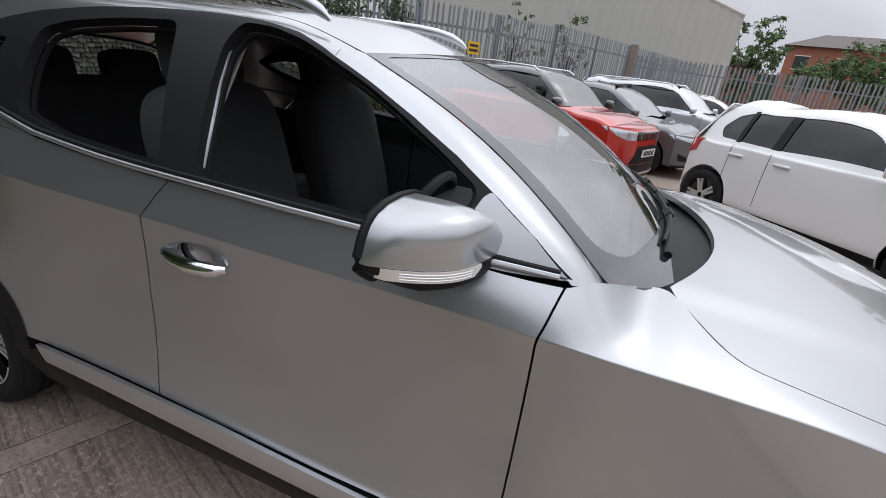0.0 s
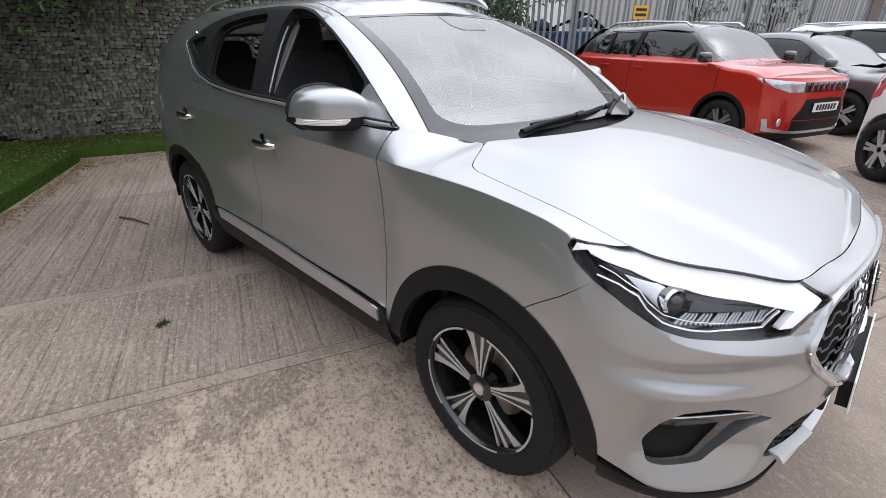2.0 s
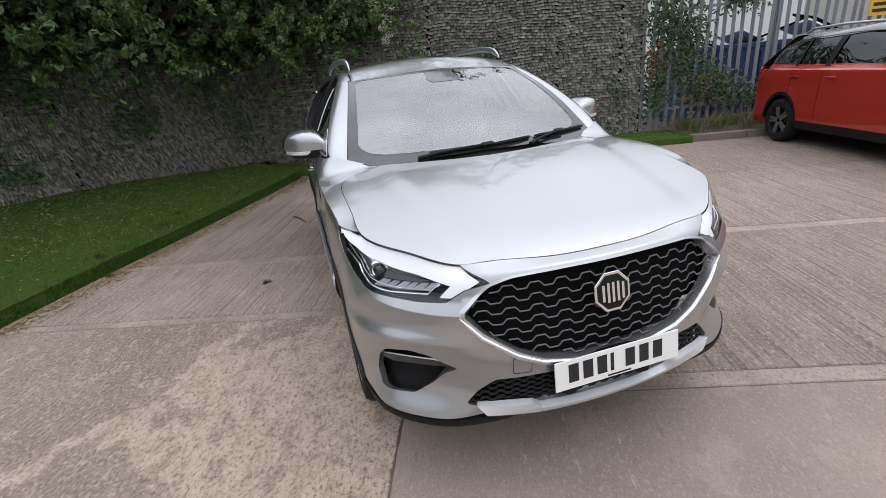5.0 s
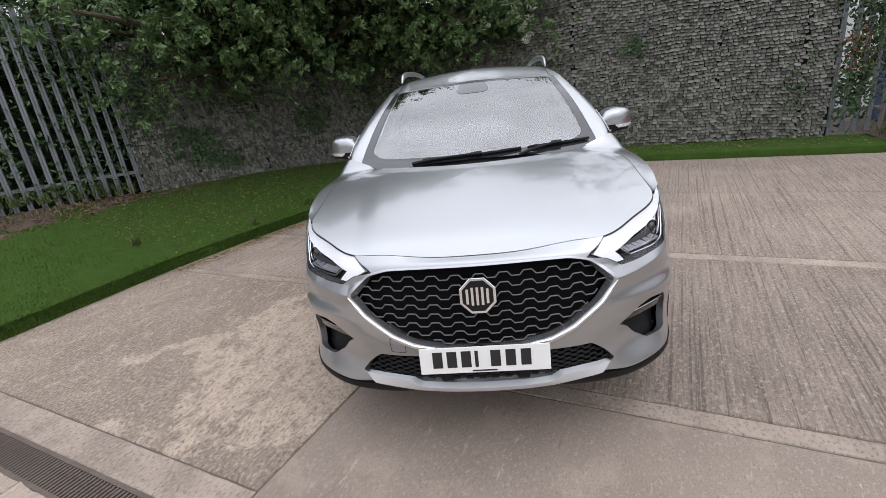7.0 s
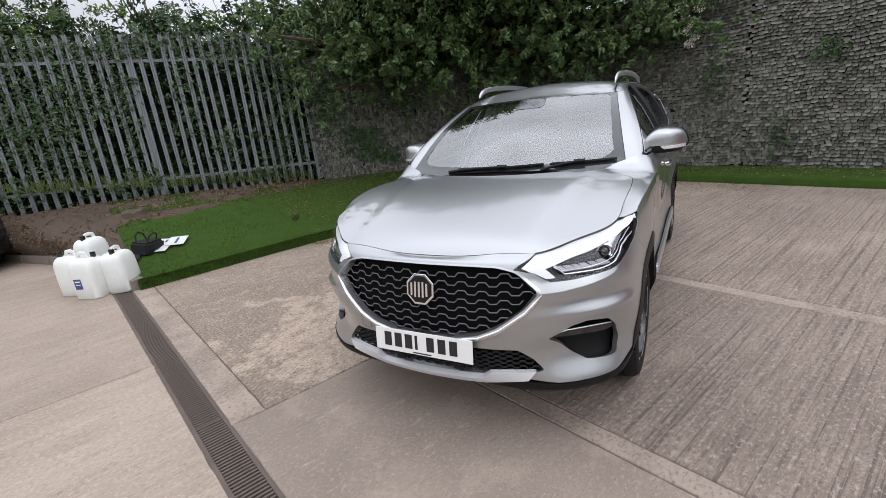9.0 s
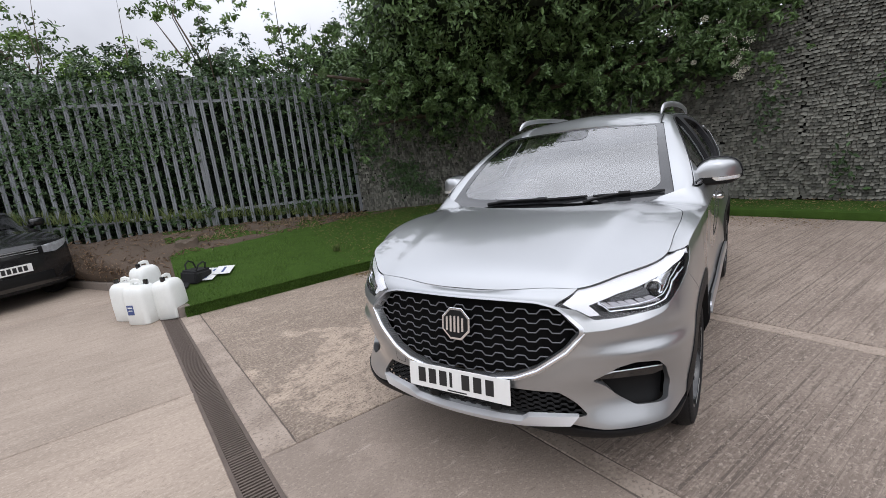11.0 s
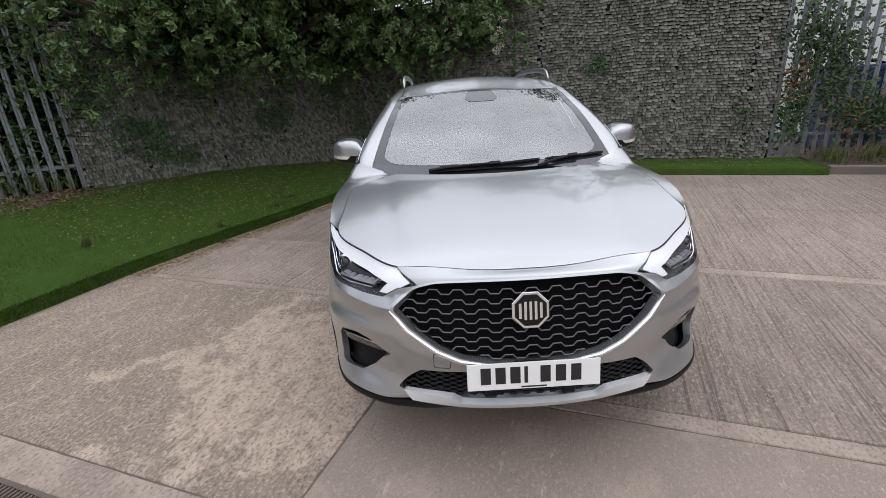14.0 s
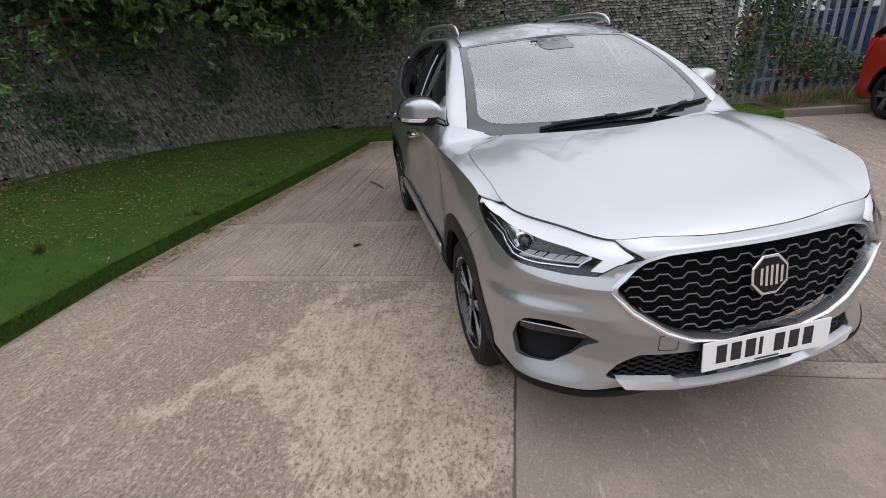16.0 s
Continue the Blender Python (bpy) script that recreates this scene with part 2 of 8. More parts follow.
def cardinal(knots, at):
    """Weights of a natural cubic spline through the knots: one row a place, one column a knot."""
    k = np.asarray(knots, float)
    n, h = len(k), np.diff(np.asarray(knots, float))
    key = tuple(k)
    if key not in CARDINAL:
        A, R = np.eye(n), np.zeros((n, n))
        for i in range(1, n - 1):
            A[i, i - 1:i + 2] = h[i - 1], 2 * (h[i - 1] + h[i]), h[i]
            R[i, i - 1:i + 2] = 6 / h[i - 1], -6 / h[i - 1] - 6 / h[i], 6 / h[i]
        CARDINAL[key] = np.linalg.solve(A, R)
    M = CARDINAL[key]
    at = np.clip(np.asarray(at, float), k[0], k[-1])
    i = np.clip(np.searchsorted(k, at, side="right") - 1, 0, n - 2)
    a, b = (k[i + 1] - at) / h[i], (at - k[i]) / h[i]
    W = (((a ** 3 - a) * h[i] ** 2 / 6)[:, None]) * M[i] + (((b ** 3 - b) * h[i] ** 2 / 6)[:, None]) * M[i + 1]
    r = np.arange(len(at))
    W[r, i] += a
    W[r, i + 1] += b
    return W


def inside(poly, pts):
    """Which points lie inside a polygon."""
    poly, pts = np.asarray(poly), np.asarray(pts)
    x, y, r = pts[:, 0], pts[:, 1], np.zeros(len(pts), bool)
    for (x0, y0), (x1, y1) in zip(poly, np.roll(poly, -1, 0)):
        c = (y0 > y) != (y1 > y)
        r ^= c & (x < (x1 - x0) * (y - y0) / ((y1 - y0) if y1 != y0 else 1e-12) + x0)
    return r


def fine(poly, step, closed=True):
    out = []
    poly = [np.asarray(p, float) for p in poly]
    for p, q in zip(poly, poly[1:] + poly[:1] if closed else poly[1:]):
        n = max(1, int(math.ceil(np.linalg.norm(q - p) / step)))
        out += [p + (q - p) * i / n for i in range(n)]
    return out if closed else out + [poly[-1]]


def round_poly(poly, r=0.02, n=4):
    """Rounds the corners of a polygon."""
    out = []
    for i, p in enumerate(poly):
        p = np.asarray(p, float)
        a, b = np.asarray(poly[i - 1], float) - p, np.asarray(poly[(i + 1) % len(poly)], float) - p
        la, lb = np.linalg.norm(a), np.linalg.norm(b)
        k = min(r, la * 0.45, lb * 0.45)
        p0, p1 = p + a / la * k, p + b / lb * k
        for j in range(n + 1):
            t = j / n
            out.append((1 - t) ** 2 * p0 + 2 * t * (1 - t) * p + t * t * p1)
    return out


class Surf:
    """A smooth surface given by a function of two parameters, with a way back from places to parameters."""

    def __init__(self, fn, u, v, vscale=1.0, nu=220, nv=60):
        self.fn, self.u, self.v, self.vs = fn, u, v, vscale
        gu, gv = np.meshgrid(np.linspace(*u, nu), np.linspace(*v, nv), indexing="ij")
        self.gp = np.stack([gu.ravel(), gv.ravel()], 1)
        self.gx = fn(self.gp[:, 0], self.gp[:, 1])

    def at(self, p):
        p = np.asarray(p, float).reshape(-1, 2)
        return self.fn(p[:, 0], p[:, 1])

    def normal(self, p):
        p = np.asarray(p, float).reshape(-1, 2)
        e = 2e-3
        du = self.fn(p[:, 0] + e, p[:, 1]) - self.fn(p[:, 0] - e, p[:, 1])
        ev = e / self.vs
        dv = self.fn(p[:, 0], p[:, 1] + ev) - self.fn(p[:, 0], p[:, 1] - ev)
        n = np.cross(du, dv)
        return n / np.maximum(np.linalg.norm(n, axis=1), 1e-9)[:, None]

    def find(self, q, w=(1, 1, 1), side=0):
        """The parameters of the point of the surface nearest to q, counting the axes by w; side keeps to y of that sign."""
        q, w = np.asarray(q, float), np.asarray(w, float)
        d = (((self.gx - q) * w) ** 2).sum(1)
        if side:
            d = d + 10 * (self.gx[:, 1] * side < -1e-6)
        p = self.gp[d.argmin()].copy()
        for _ in range(6):
            e = 1e-3
            x0, xu, xv = self.at([p, p + (e, 0), p + (0, e)])
            J = np.stack([(xu - x0) / e * w, (xv - x0) / e * w], 1)
            s = np.linalg.lstsq(J, (q - x0) * w, rcond=None)[0]
            p = p + np.clip(s, -0.15, 0.15)
            p[0], p[1] = np.clip(p[0], *self.u), np.clip(p[1], *self.v)
        return p


def panel(name, sf, outline, mat, parent, label="", holes=(), step=0.03, lift=0.0, rim=0.012, flip=1, creases=()):
    """A trimmed piece of a surface with turned-in edges. outline and holes are in the surface's parameters; lift moves it out."""
    k = np.array([1.0, sf.vs])
    loops = [fine(np.asarray(o) * k, step * 0.6) for o in (outline, *holes)]
    pts, edges, start = [], [], 0
    for lp in loops:
        pts += lp
        edges += [(start + i, start + (i + 1) % len(lp)) for i in range(len(lp))]
        start += len(lp)
    for ln in creases:
        q = fine(np.asarray(ln) * k, step, False)
        pts += q
        edges += [(start + i, start + i + 1) for i in range(len(q) - 1)]
        start += len(q)
    nb = len(pts)
    bp = np.array(pts)
    lo, hi = np.array(loops[0]).min(0), np.array(loops[0]).max(0)
    gx, gy = np.meshgrid(np.arange(lo[0] + step / 2, hi[0], step), np.arange(lo[1] + step / 2, hi[1], step), indexing="ij")
    g = np.stack([gx.ravel(), gy.ravel()], 1)
    if len(g):
        keep = inside(loops[0], g)
        for lp in loops[1:]:
            keep &= ~inside(lp, g)
        g = g[keep]
        if len(g):
            dmin = np.full(len(g), 9.0)
            for i in range(0, nb, 200):
                dmin = np.minimum(dmin, np.sqrt(((g[:, None] - bp[None, i:i + 200]) ** 2).sum(2)).min(1))
            g = g[dmin > step * 0.45]
    allp = np.vstack([bp, g]) if len(g) else bp
    res = delaunay_2d_cdt([Vector(p) for p in allp], edges, [], 0, 1e-6)
    v2 = np.array([tuple(p) for p in res[0]])
    tri = np.array([f for f in res[2] if len(f) == 3])
    c = v2[tri].mean(1)
    keep = inside(loops[0], c)
    for lp in loops[1:]:
        keep &= ~inside(lp, c)
    tri = tri[keep]
    prm = v2 / k
    nrm = sf.normal(prm) * flip
    pos = sf.at(prm) + nrm * lift
    if flip < 0:
        tri = tri[:, ::-1]
    faces = [tuple(t) for t in tri]
    verts, normals = [tuple(p) for p in pos], [tuple(p) for p in nrm]
    if rim:
        cnt = {}
        for t in faces:
            for i in range(3):
                cnt[(t[i], t[(i + 1) % 3])] = 1
        free = [(a, b) for a, b in cnt if (b, a) not in cnt]
        idx = {}
        for a, b in free:
            for q in (a, b):
                if q not in idx:
                    idx[q] = len(verts)
                    verts += [tuple(pos[q]), tuple(pos[q] - nrm[q] * rim)]
                    normals += [(0, 0, 0), (0, 0, 0)]
        faces += [(idx[b], idx[a], idx[a] + 1, idx[b] + 1) for a, b in free]
    me = bpy.data.meshes.new(name)
    me.from_pydata(verts, [], faces)
    ob = link(name, me, mat, parent, label)
    me.normals_split_custom_set_from_vertices(normals)
    return ob


def lerp(a, b, t):
    return a + (b - a) * t


def smooth01(t):
    t = np.clip(t, 0, 1)
    return t * t * (3 - 2 * t)

# ---- the yard: bays of brushed concrete along the back wall ----
MV, UV = Vector((0.937, -0.35, 0)).normalized(), Vector((0.35, 0.937, 0)).normalized()


def pq(p, q, z=0.0):
    """A place from its distance across the bays and along them."""
    return MV * p + UV * q + Vector((0, 0, z))


def concrete_material(kind):
    """Yard concrete: brushed in lines across the bays, worn down to its sand, or plain along the joints."""
    m = bpy.data.materials.new(kind + "_concrete")
    m.use_nodes = True
    n, l = m.node_tree.nodes, m.node_tree.links
    b = n["Principled BSDF"]
    geo = n.new("ShaderNodeNewGeometry")
    info = n.new("ShaderNodeObjectInfo")

    def mapped(scale):
        mp = n.new("ShaderNodeMapping")
        mp.inputs["Rotation"].default_value = (0, 0, math.atan2(0.35, 0.937))
        l.new(geo.outputs["Position"], mp.inputs["Vector"])
        sc = n.new("ShaderNodeVectorMath")
        sc.operation = "MULTIPLY"
        sc.inputs[1].default_value = scale
        l.new(mp.outputs[0], sc.inputs[0])
        return sc.outputs[0]

    def noise_tex(scale, size, detail=5, rough=0.6):
        t = n.new("ShaderNodeTexNoise")
        t.inputs["Scale"].default_value, t.inputs["Detail"].default_value, t.inputs["Roughness"].default_value = size, detail, rough
        l.new(mapped(scale), t.inputs["Vector"])
        return t.outputs["Fac"]

    def remap(x, a, b_, c, d):
        r = n.new("ShaderNodeMapRange")
        l.new(x, r.inputs["Value"])
        for k, val in zip(("From Min", "From Max", "To Min", "To Max"), (a, b_, c, d)):
            r.inputs[k].default_value = val
        return r.outputs["Result"]

    def calc(op, x, y):
        r = n.new("ShaderNodeMath")
        r.operation = op
        for i, k in enumerate((x, y)):
            if isinstance(k, (int, float)):
                r.inputs[i].default_value = k
            else:
                l.new(k, r.inputs[i])
        return r.outputs[0]

    def blend(f, a, b_):
        r = n.new("ShaderNodeMix")
        r.data_type = "RGBA"
        l.new(f, r.inputs["Factor"])
        for nm, k in (("A", a), ("B", b_)):
            if isinstance(k, tuple):
                r.inputs[nm].default_value = (*k, 1)
            else:
                l.new(k, r.inputs[nm])
        return r.outputs["Result"]

    stain = noise_tex((1, 1, 1), 0.9, 6)
    blot = noise_tex((1, 1, 1), 2.3, 9, 0.68)
    grit = noise_tex((1, 1.3, 1), 42, 6, 0.75)
    pits = noise_tex((1, 1, 1), 130, 3, 0.7)
    if kind == "brushed":
        lines = noise_tex((1.5, 30, 1), 1.3, 7, 0.75)
        ragged = noise_tex((4.5, 12, 1), 4.2, 8, 0.85)
        tears = noise_tex((9, 15, 1), 2.6, 5, 0.75)
        comb = noise_tex((0.25, 42, 1), 1.0, 3, 0.6)
        col = blend(remap(stain, 0.35, 0.65, 0, 1), (0.235, 0.192, 0.167), (0.335, 0.280, 0.246))
        col = blend(remap(blot, 0.52, 0.60, 0, 0.35), col, (0.41, 0.345, 0.30))
        col = blend(remap(lines, 0.47, 0.42, 0, 0.42), col, (0.46, 0.39, 0.34))
        col = blend(remap(lines, 0.55, 0.59, 0, 0.55), col, (0.13, 0.105, 0.092))
        col = blend(remap(comb, 0.57, 0.61, 0, 0.7), col, (0.115, 0.092, 0.08))
        col = blend(remap(ragged, 0.56, 0.60, 0, 0.6), col, (0.135, 0.109, 0.095))
        col = blend(remap(tears, 0.43, 0.38, 0, 0.8), col, (0.52, 0.45, 0.40))
        col = blend(remap(grit, 0.56, 0.61, 0, 0.65), col, (0.115, 0.094, 0.082))
        col = blend(remap(grit, 0.45, 0.40, 0, 0.55), col, (0.52, 0.45, 0.40))
        height = calc("SUBTRACT", calc("MULTIPLY", grit, 0.5), calc("ADD", calc("MULTIPLY", comb, 0.5), calc("ADD", calc("MULTIPLY", lines, 0.5), calc("MULTIPLY", ragged, 0.8))))
    elif kind == "worn":
        chips = noise_tex((1, 1.5, 1), 7, 8, 0.75)
        sand = noise_tex((1, 1, 1), 1.9, 7, 0.62)
        col = blend(remap(stain, 0.35, 0.65, 0, 1), (0.235, 0.192, 0.162), (0.35, 0.291, 0.248))
        col = blend(remap(chips, 0.55, 0.58, 0, 0.6), col, (0.50, 0.425, 0.355))
        col = blend(remap(chips, 0.45, 0.41, 0, 0.3), col, (0.17, 0.138, 0.112))
        pos = mapped((1, 1, 0))
        dist = n.new("ShaderNodeVectorMath")
        dist.operation = "DISTANCE"
        l.new(pos, dist.inputs[0])
        dist.inputs[1].default_value = (1.62, -0.62, 0)
        bare = remap(calc("ADD", calc("MULTIPLY", dist.outputs["Value"], 0.27), calc("SUBTRACT", 1.0, sand)), 0.735, 0.70, 0, 1)
        col = blend(calc("MULTIPLY", calc("MULTIPLY", bare, remap(chips, 0.40, 0.52, 0.25, 1)), 0.66), col, (0.60, 0.495, 0.415))
        col = blend(remap(grit, 0.54, 0.59, 0, 0.8), col, (0.13, 0.105, 0.086))
        col = blend(remap(grit, 0.46, 0.41, 0, 0.6), col, (0.58, 0.50, 0.415))
        col = blend(remap(pits, 0.58, 0.62, 0, 0.6), col, (0.10, 0.08, 0.066))
        col = blend(remap(noise_tex((1, 1, 1), 13, 6, 0.8), 0.57, 0.62, 0, 0.55), col, (0.21, 0.17, 0.14))
        height = calc("SUBTRACT", calc("ADD", calc("MULTIPLY", grit, 0.6), calc("MULTIPLY", chips, 0.8)), calc("ADD", calc("MULTIPLY", bare, 0.30), calc("MULTIPLY", pits, 0.6)))
    elif kind == "smooth":
        ragged = noise_tex((4.0, 9, 1), 2.6, 9, 0.85)
        scrape = noise_tex((1.2, 5, 1), 3.0, 7, 0.8)
        col = blend(remap(stain, 0.35, 0.65, 0, 1), (0.225, 0.188, 0.163), (0.31, 0.262, 0.230))
        col = blend(remap(blot, 0.53, 0.60, 0, 0.45), col, (0.37, 0.31, 0.272))
        col = blend(remap(ragged, 0.57, 0.62, 0, 0.6), col, (0.14, 0.114, 0.10))
        col = blend(remap(scrape, 0.615, 0.64, 0, 0.7), col, (0.46, 0.40, 0.36))
        col = blend(remap(grit, 0.46, 0.41, 0, 0.55), col, (0.40, 0.34, 0.305))
        col = blend(remap(pits, 0.57, 0.62, 0, 0.6), col, (0.11, 0.09, 0.078))
        height = calc("SUBTRACT", calc("MULTIPLY", grit, 0.5), calc("MULTIPLY", ragged, 0.5))
    elif kind == "trowelled":
        smear = noise_tex((1.3, 6.5, 1), 1.7, 8, 0.75)
        ragged = noise_tex((3.5, 9, 1), 3.0, 8, 0.8)
        col = blend(remap(stain, 0.35, 0.65, 0, 1), (0.31, 0.260, 0.222), (0.39, 0.33, 0.285))
        col = blend(remap(smear, 0.53, 0.60, 0, 0.35), col, (0.24, 0.198, 0.168))
        col = blend(remap(smear, 0.45, 0.40, 0, 0.28), col, (0.53, 0.455, 0.395))
        col = blend(remap(grit, 0.46, 0.41, 0, 0.5), col, (0.52, 0.45, 0.395))
        col = blend(remap(ragged, 0.59, 0.63, 0, 0.65), col, (0.17, 0.138, 0.118))
        col = blend(remap(grit, 0.56, 0.61, 0, 0.5), col, (0.19, 0.157, 0.135))
        height = calc("SUBTRACT", calc("MULTIPLY", grit, 0.4), calc("MULTIPLY", ragged, 0.6))
    else:
        col = blend(remap(blot, 0.42, 0.60, 0, 1), (0.285, 0.238, 0.207), (0.415, 0.353, 0.31))
        col = blend(remap(grit, 0.54, 0.60, 0, 0.7), col, (0.15, 0.122, 0.105))
        col = blend(remap(grit, 0.46, 0.41, 0, 0.5), col, (0.48, 0.415, 0.36))
        height = calc("MULTIPLY", grit, 0.7)
    tone = n.new("ShaderNodeVectorMath")
    tone.operation = "SCALE"
    warm = n.new("ShaderNodeVectorMath")
    warm.operation = "MULTIPLY"
    warm.inputs[1].default_value = (1.05, 1.0, 0.93)
    l.new(col, warm.inputs[0])
    l.new(warm.outputs[0], tone.inputs[0])
    l.new(remap(info.outputs["Random"], 0, 1, 0.80, 1.0), tone.inputs["Scale"])
    l.new(tone.outputs[0], b.inputs["Base Color"])
    b.inputs["Roughness"].default_value = 0.82
    bp = n.new("ShaderNodeBump")
    bp.inputs["Strength"].default_value, bp.inputs["Distance"].default_value = 0.9, 0.008
    l.new(height, bp.inputs["Height"])
    l.new(bp.outputs["Normal"], b.inputs["Normal"])
    return m


M_CONC, M_WORN, M_SMOOTH, M_PALE, M_JOINT = (concrete_material(k) for k in ("brushed", "worn", "smooth", "trowelled", "plain"))
bm = bmesh.new()
bmesh.ops.create_grid(bm, x_segments=2, y_segments=2, size=600, matrix=pose(0, 0, -0.03))
ground = tagged(part("ground", bm, material("dark_gravel", (0.10, 0.085, 0.072), 0.95, vary=0.3, vscale=4)), "dark stony ground under and round the yard", "ground", kind="structure")
pavement = empty("pavement", Matrix(), "brushed concrete yard in worn bays with open joints", "pavement", kind="structure")


def slab(p0, p1, q0, q1, g=0.002):
    """One bay of the yard, its edges a little ragged and chipped."""
    worn = -4.5 < q0 and q1 < 0 and p0 > 0.6 and p1 < 2.8
    mat = M_JOINT if p1 - p0 < 0.25 else M_WORN if worn else M_PALE if p0 > 2.8 else M_SMOOTH if p0 > 1.5 else M_CONC
    near = q0 > -8.5 and q1 < 11.5 and -3 < p0 < 7
    step = 0.045 if near else 2.0
    ring = []
    for (pa, qa), (pb, qb), (np_, nq) in (((p0, q0), (p1, q0), (0, 1)), ((p1, q0), (p1, q1), (-1, 0)), ((p1, q1), (p0, q1), (0, -1)), ((p0, q1), (p0, q0), (1, 0))):
        n = max(1, int(max(abs(pb - pa), abs(qb - qa)) / step))
        for i in range(n):
            p, q = lerp(pa, pb, i / n), lerp(qa, qb, i / n)
            e = g
            if near and 0 < i < n - 1:
                k = noise.noise((p * 9, q * 9, 4.0 + np_)) * 0.5 + noise.noise((p * 31, q * 31, 9.0 + nq)) * 0.5
                e += 0.003 + 0.006 * k + 0.03 * max(0, k - 0.38)
            e2 = e + 0.004
            ring.append((pq(p + np_ * e, q + nq * e), pq(p + np_ * e2, q + nq * e2)))
    bm = bmesh.new()
    lo = [bm.verts.new(a + Vector((0, 0, -0.029))) for a, b in ring]
    md = [bm.verts.new(a + Vector((0, 0, -0.005))) for a, b in ring]
    tp = [bm.verts.new(b) for a, b in ring]
    bm.faces.new(tp)
    n = len(ring)
    for r0, r1 in ((lo, md), (md, tp)):
        for i in range(n):
            bm.faces.new((r0[i], r0[(i + 1) % n], r1[(i + 1) % n], r1[i]))
    return part("slab", bm, mat, pavement)


for lo, hi, js in ((-16, -8, (-5.2, -2.6, 0.64, 2.755)), (-8, -4.3, (-5.2, -2.6, -0.62, 0.64, 2.58, 2.755)), (-4.3, -0.11, (-5.2, -2.6, -0.56, -0.43, 0.58, 0.67, 2.56, 2.755)),
                   (-0.11, 5.6, (-5.2, -2.6, -0.56, -0.43, 1.48, 1.60, 2.755)), (5.6, 11, (-5.2, -2.6, -0.43, 1.48, 1.60, 2.755)), (11, 17, (-5.2, -2.6, -0.4, 1.6, 2.755)), (17, 24, (-5.2, -2.6, -0.4, 2.755)), (24, 45, (-5.2, -0.4, 2.755))):
    for a, b in zip(js, js[1:]):
        slab(a, b, lo, hi)
for lo, hi in ((-16, -10), (-10, -5.2), (-5.2, -1.3), (-1.3, 3.4), (3.4, 8), (8, 14), (14, 24), (24, 45)):
    for a, b in ((2.925, 6.2), (6.2, 10), (10, 16)):
        slab(a, b, lo, hi)

fill = bmesh.new()
for a, b in ((-5.1, 2.75), (2.93, 15.9)):
    fill.faces.new([fill.verts.new(pq(p, q, -0.006)) for p, q in ((a, -15.9), (b, -15.9), (b, 44.9), (a, 44.9))])
part("joint_fill", fill, material("joint_dirt", (0.13, 0.105, 0.088), 0.95, vary=0.3, vscale=9, bump=0.5, bscale=150), pavement, "dirt packed in the joints")

# slotted drain along the bays, over a black sheet painted as its shaded channel
drain = empty("channel_drain", Matrix(), "rusty cast-iron slotted channel drain set in the concrete", "drain", kind="structure")
for p in (2.760, 2.920):
    part("rail", boxes(((0.022, 9.6, 0.05), Matrix.Translation(pq(p, -0.6 + 1.6, -0.0265)) @ pose(0, 0, 0, 0, 0, math.degrees(math.atan2(-0.35, 0.937))))), M_IRON, drain)
turn = pose(0, 0, 0, 0, 0, math.degrees(math.atan2(-0.35, 0.937)))
part("channel", boxes(((0.136, 9.6, 0.004), Matrix.Translation(pq(2.84, 1.0, -0.0265)) @ turn)), M_DARK, drain)
bar = part("bar", boxes(((0.136, 0.012, 0.02), turn)), M_IRON, drain)
bar.matrix_world = Matrix.Translation(pq(2.84, -3.75, -0.014))
for i in range(1, 250):
    o = new("bar", bar.data)
    o.parent = drain
    o.matrix_world = Matrix.Translation(pq(2.84, -3.75 + i * 0.0255, -0.014))
part("frame_rib", boxes(*[((0.136, 0.014, 0.02), Matrix.Translation(pq(2.84, -3.75 + 0.5 * i, -0.018)) @ turn) for i in range(20)]), M_IRON, drain)

# ---- kerb line, bank and turf ----
KERB = [(1.20, -9.5), (1.05, -7.6), (0.92, -6.2), (1.05, -5.2), (1.31, -4.17), (0.4, -3.82), (-0.60, -3.43), (-1.55, -2.93), (-2.45, -2.40), (-3.85, -1.66), (-5.10, -1.02)]
FOOT = [(3.2, -10.1, .68), (1.9, -9.13, .67), (1.3, -8.68, .66), (0.88, -8.37, .66), (-.2, -7.57, .63), (-.9, -7.05, .60), (-2.0, -6.23, .53), (-3.05, -5.45, .45), (-4.0, -4.42, .42), (-5.0, -3.35, .36), (-6.50, -1.72, .16)]


def soil_edge(u):
    """How far up the bank the turf ends and the soil of the fence foot begins."""
    return float(np.interp(u, [4, 5, 6, 7, 7.6, 8], [.50, .56, .68, .86, .98, .995]))


def bank_z(k, t):
    """Height of the bank: t from the kerb to the foot of the wall."""
    z1 = FOOT[k][2]
    return 0.10 + (z1 - 0.10) * (0.35 * math.sin(t * math.pi / 2) + 0.65 * t)


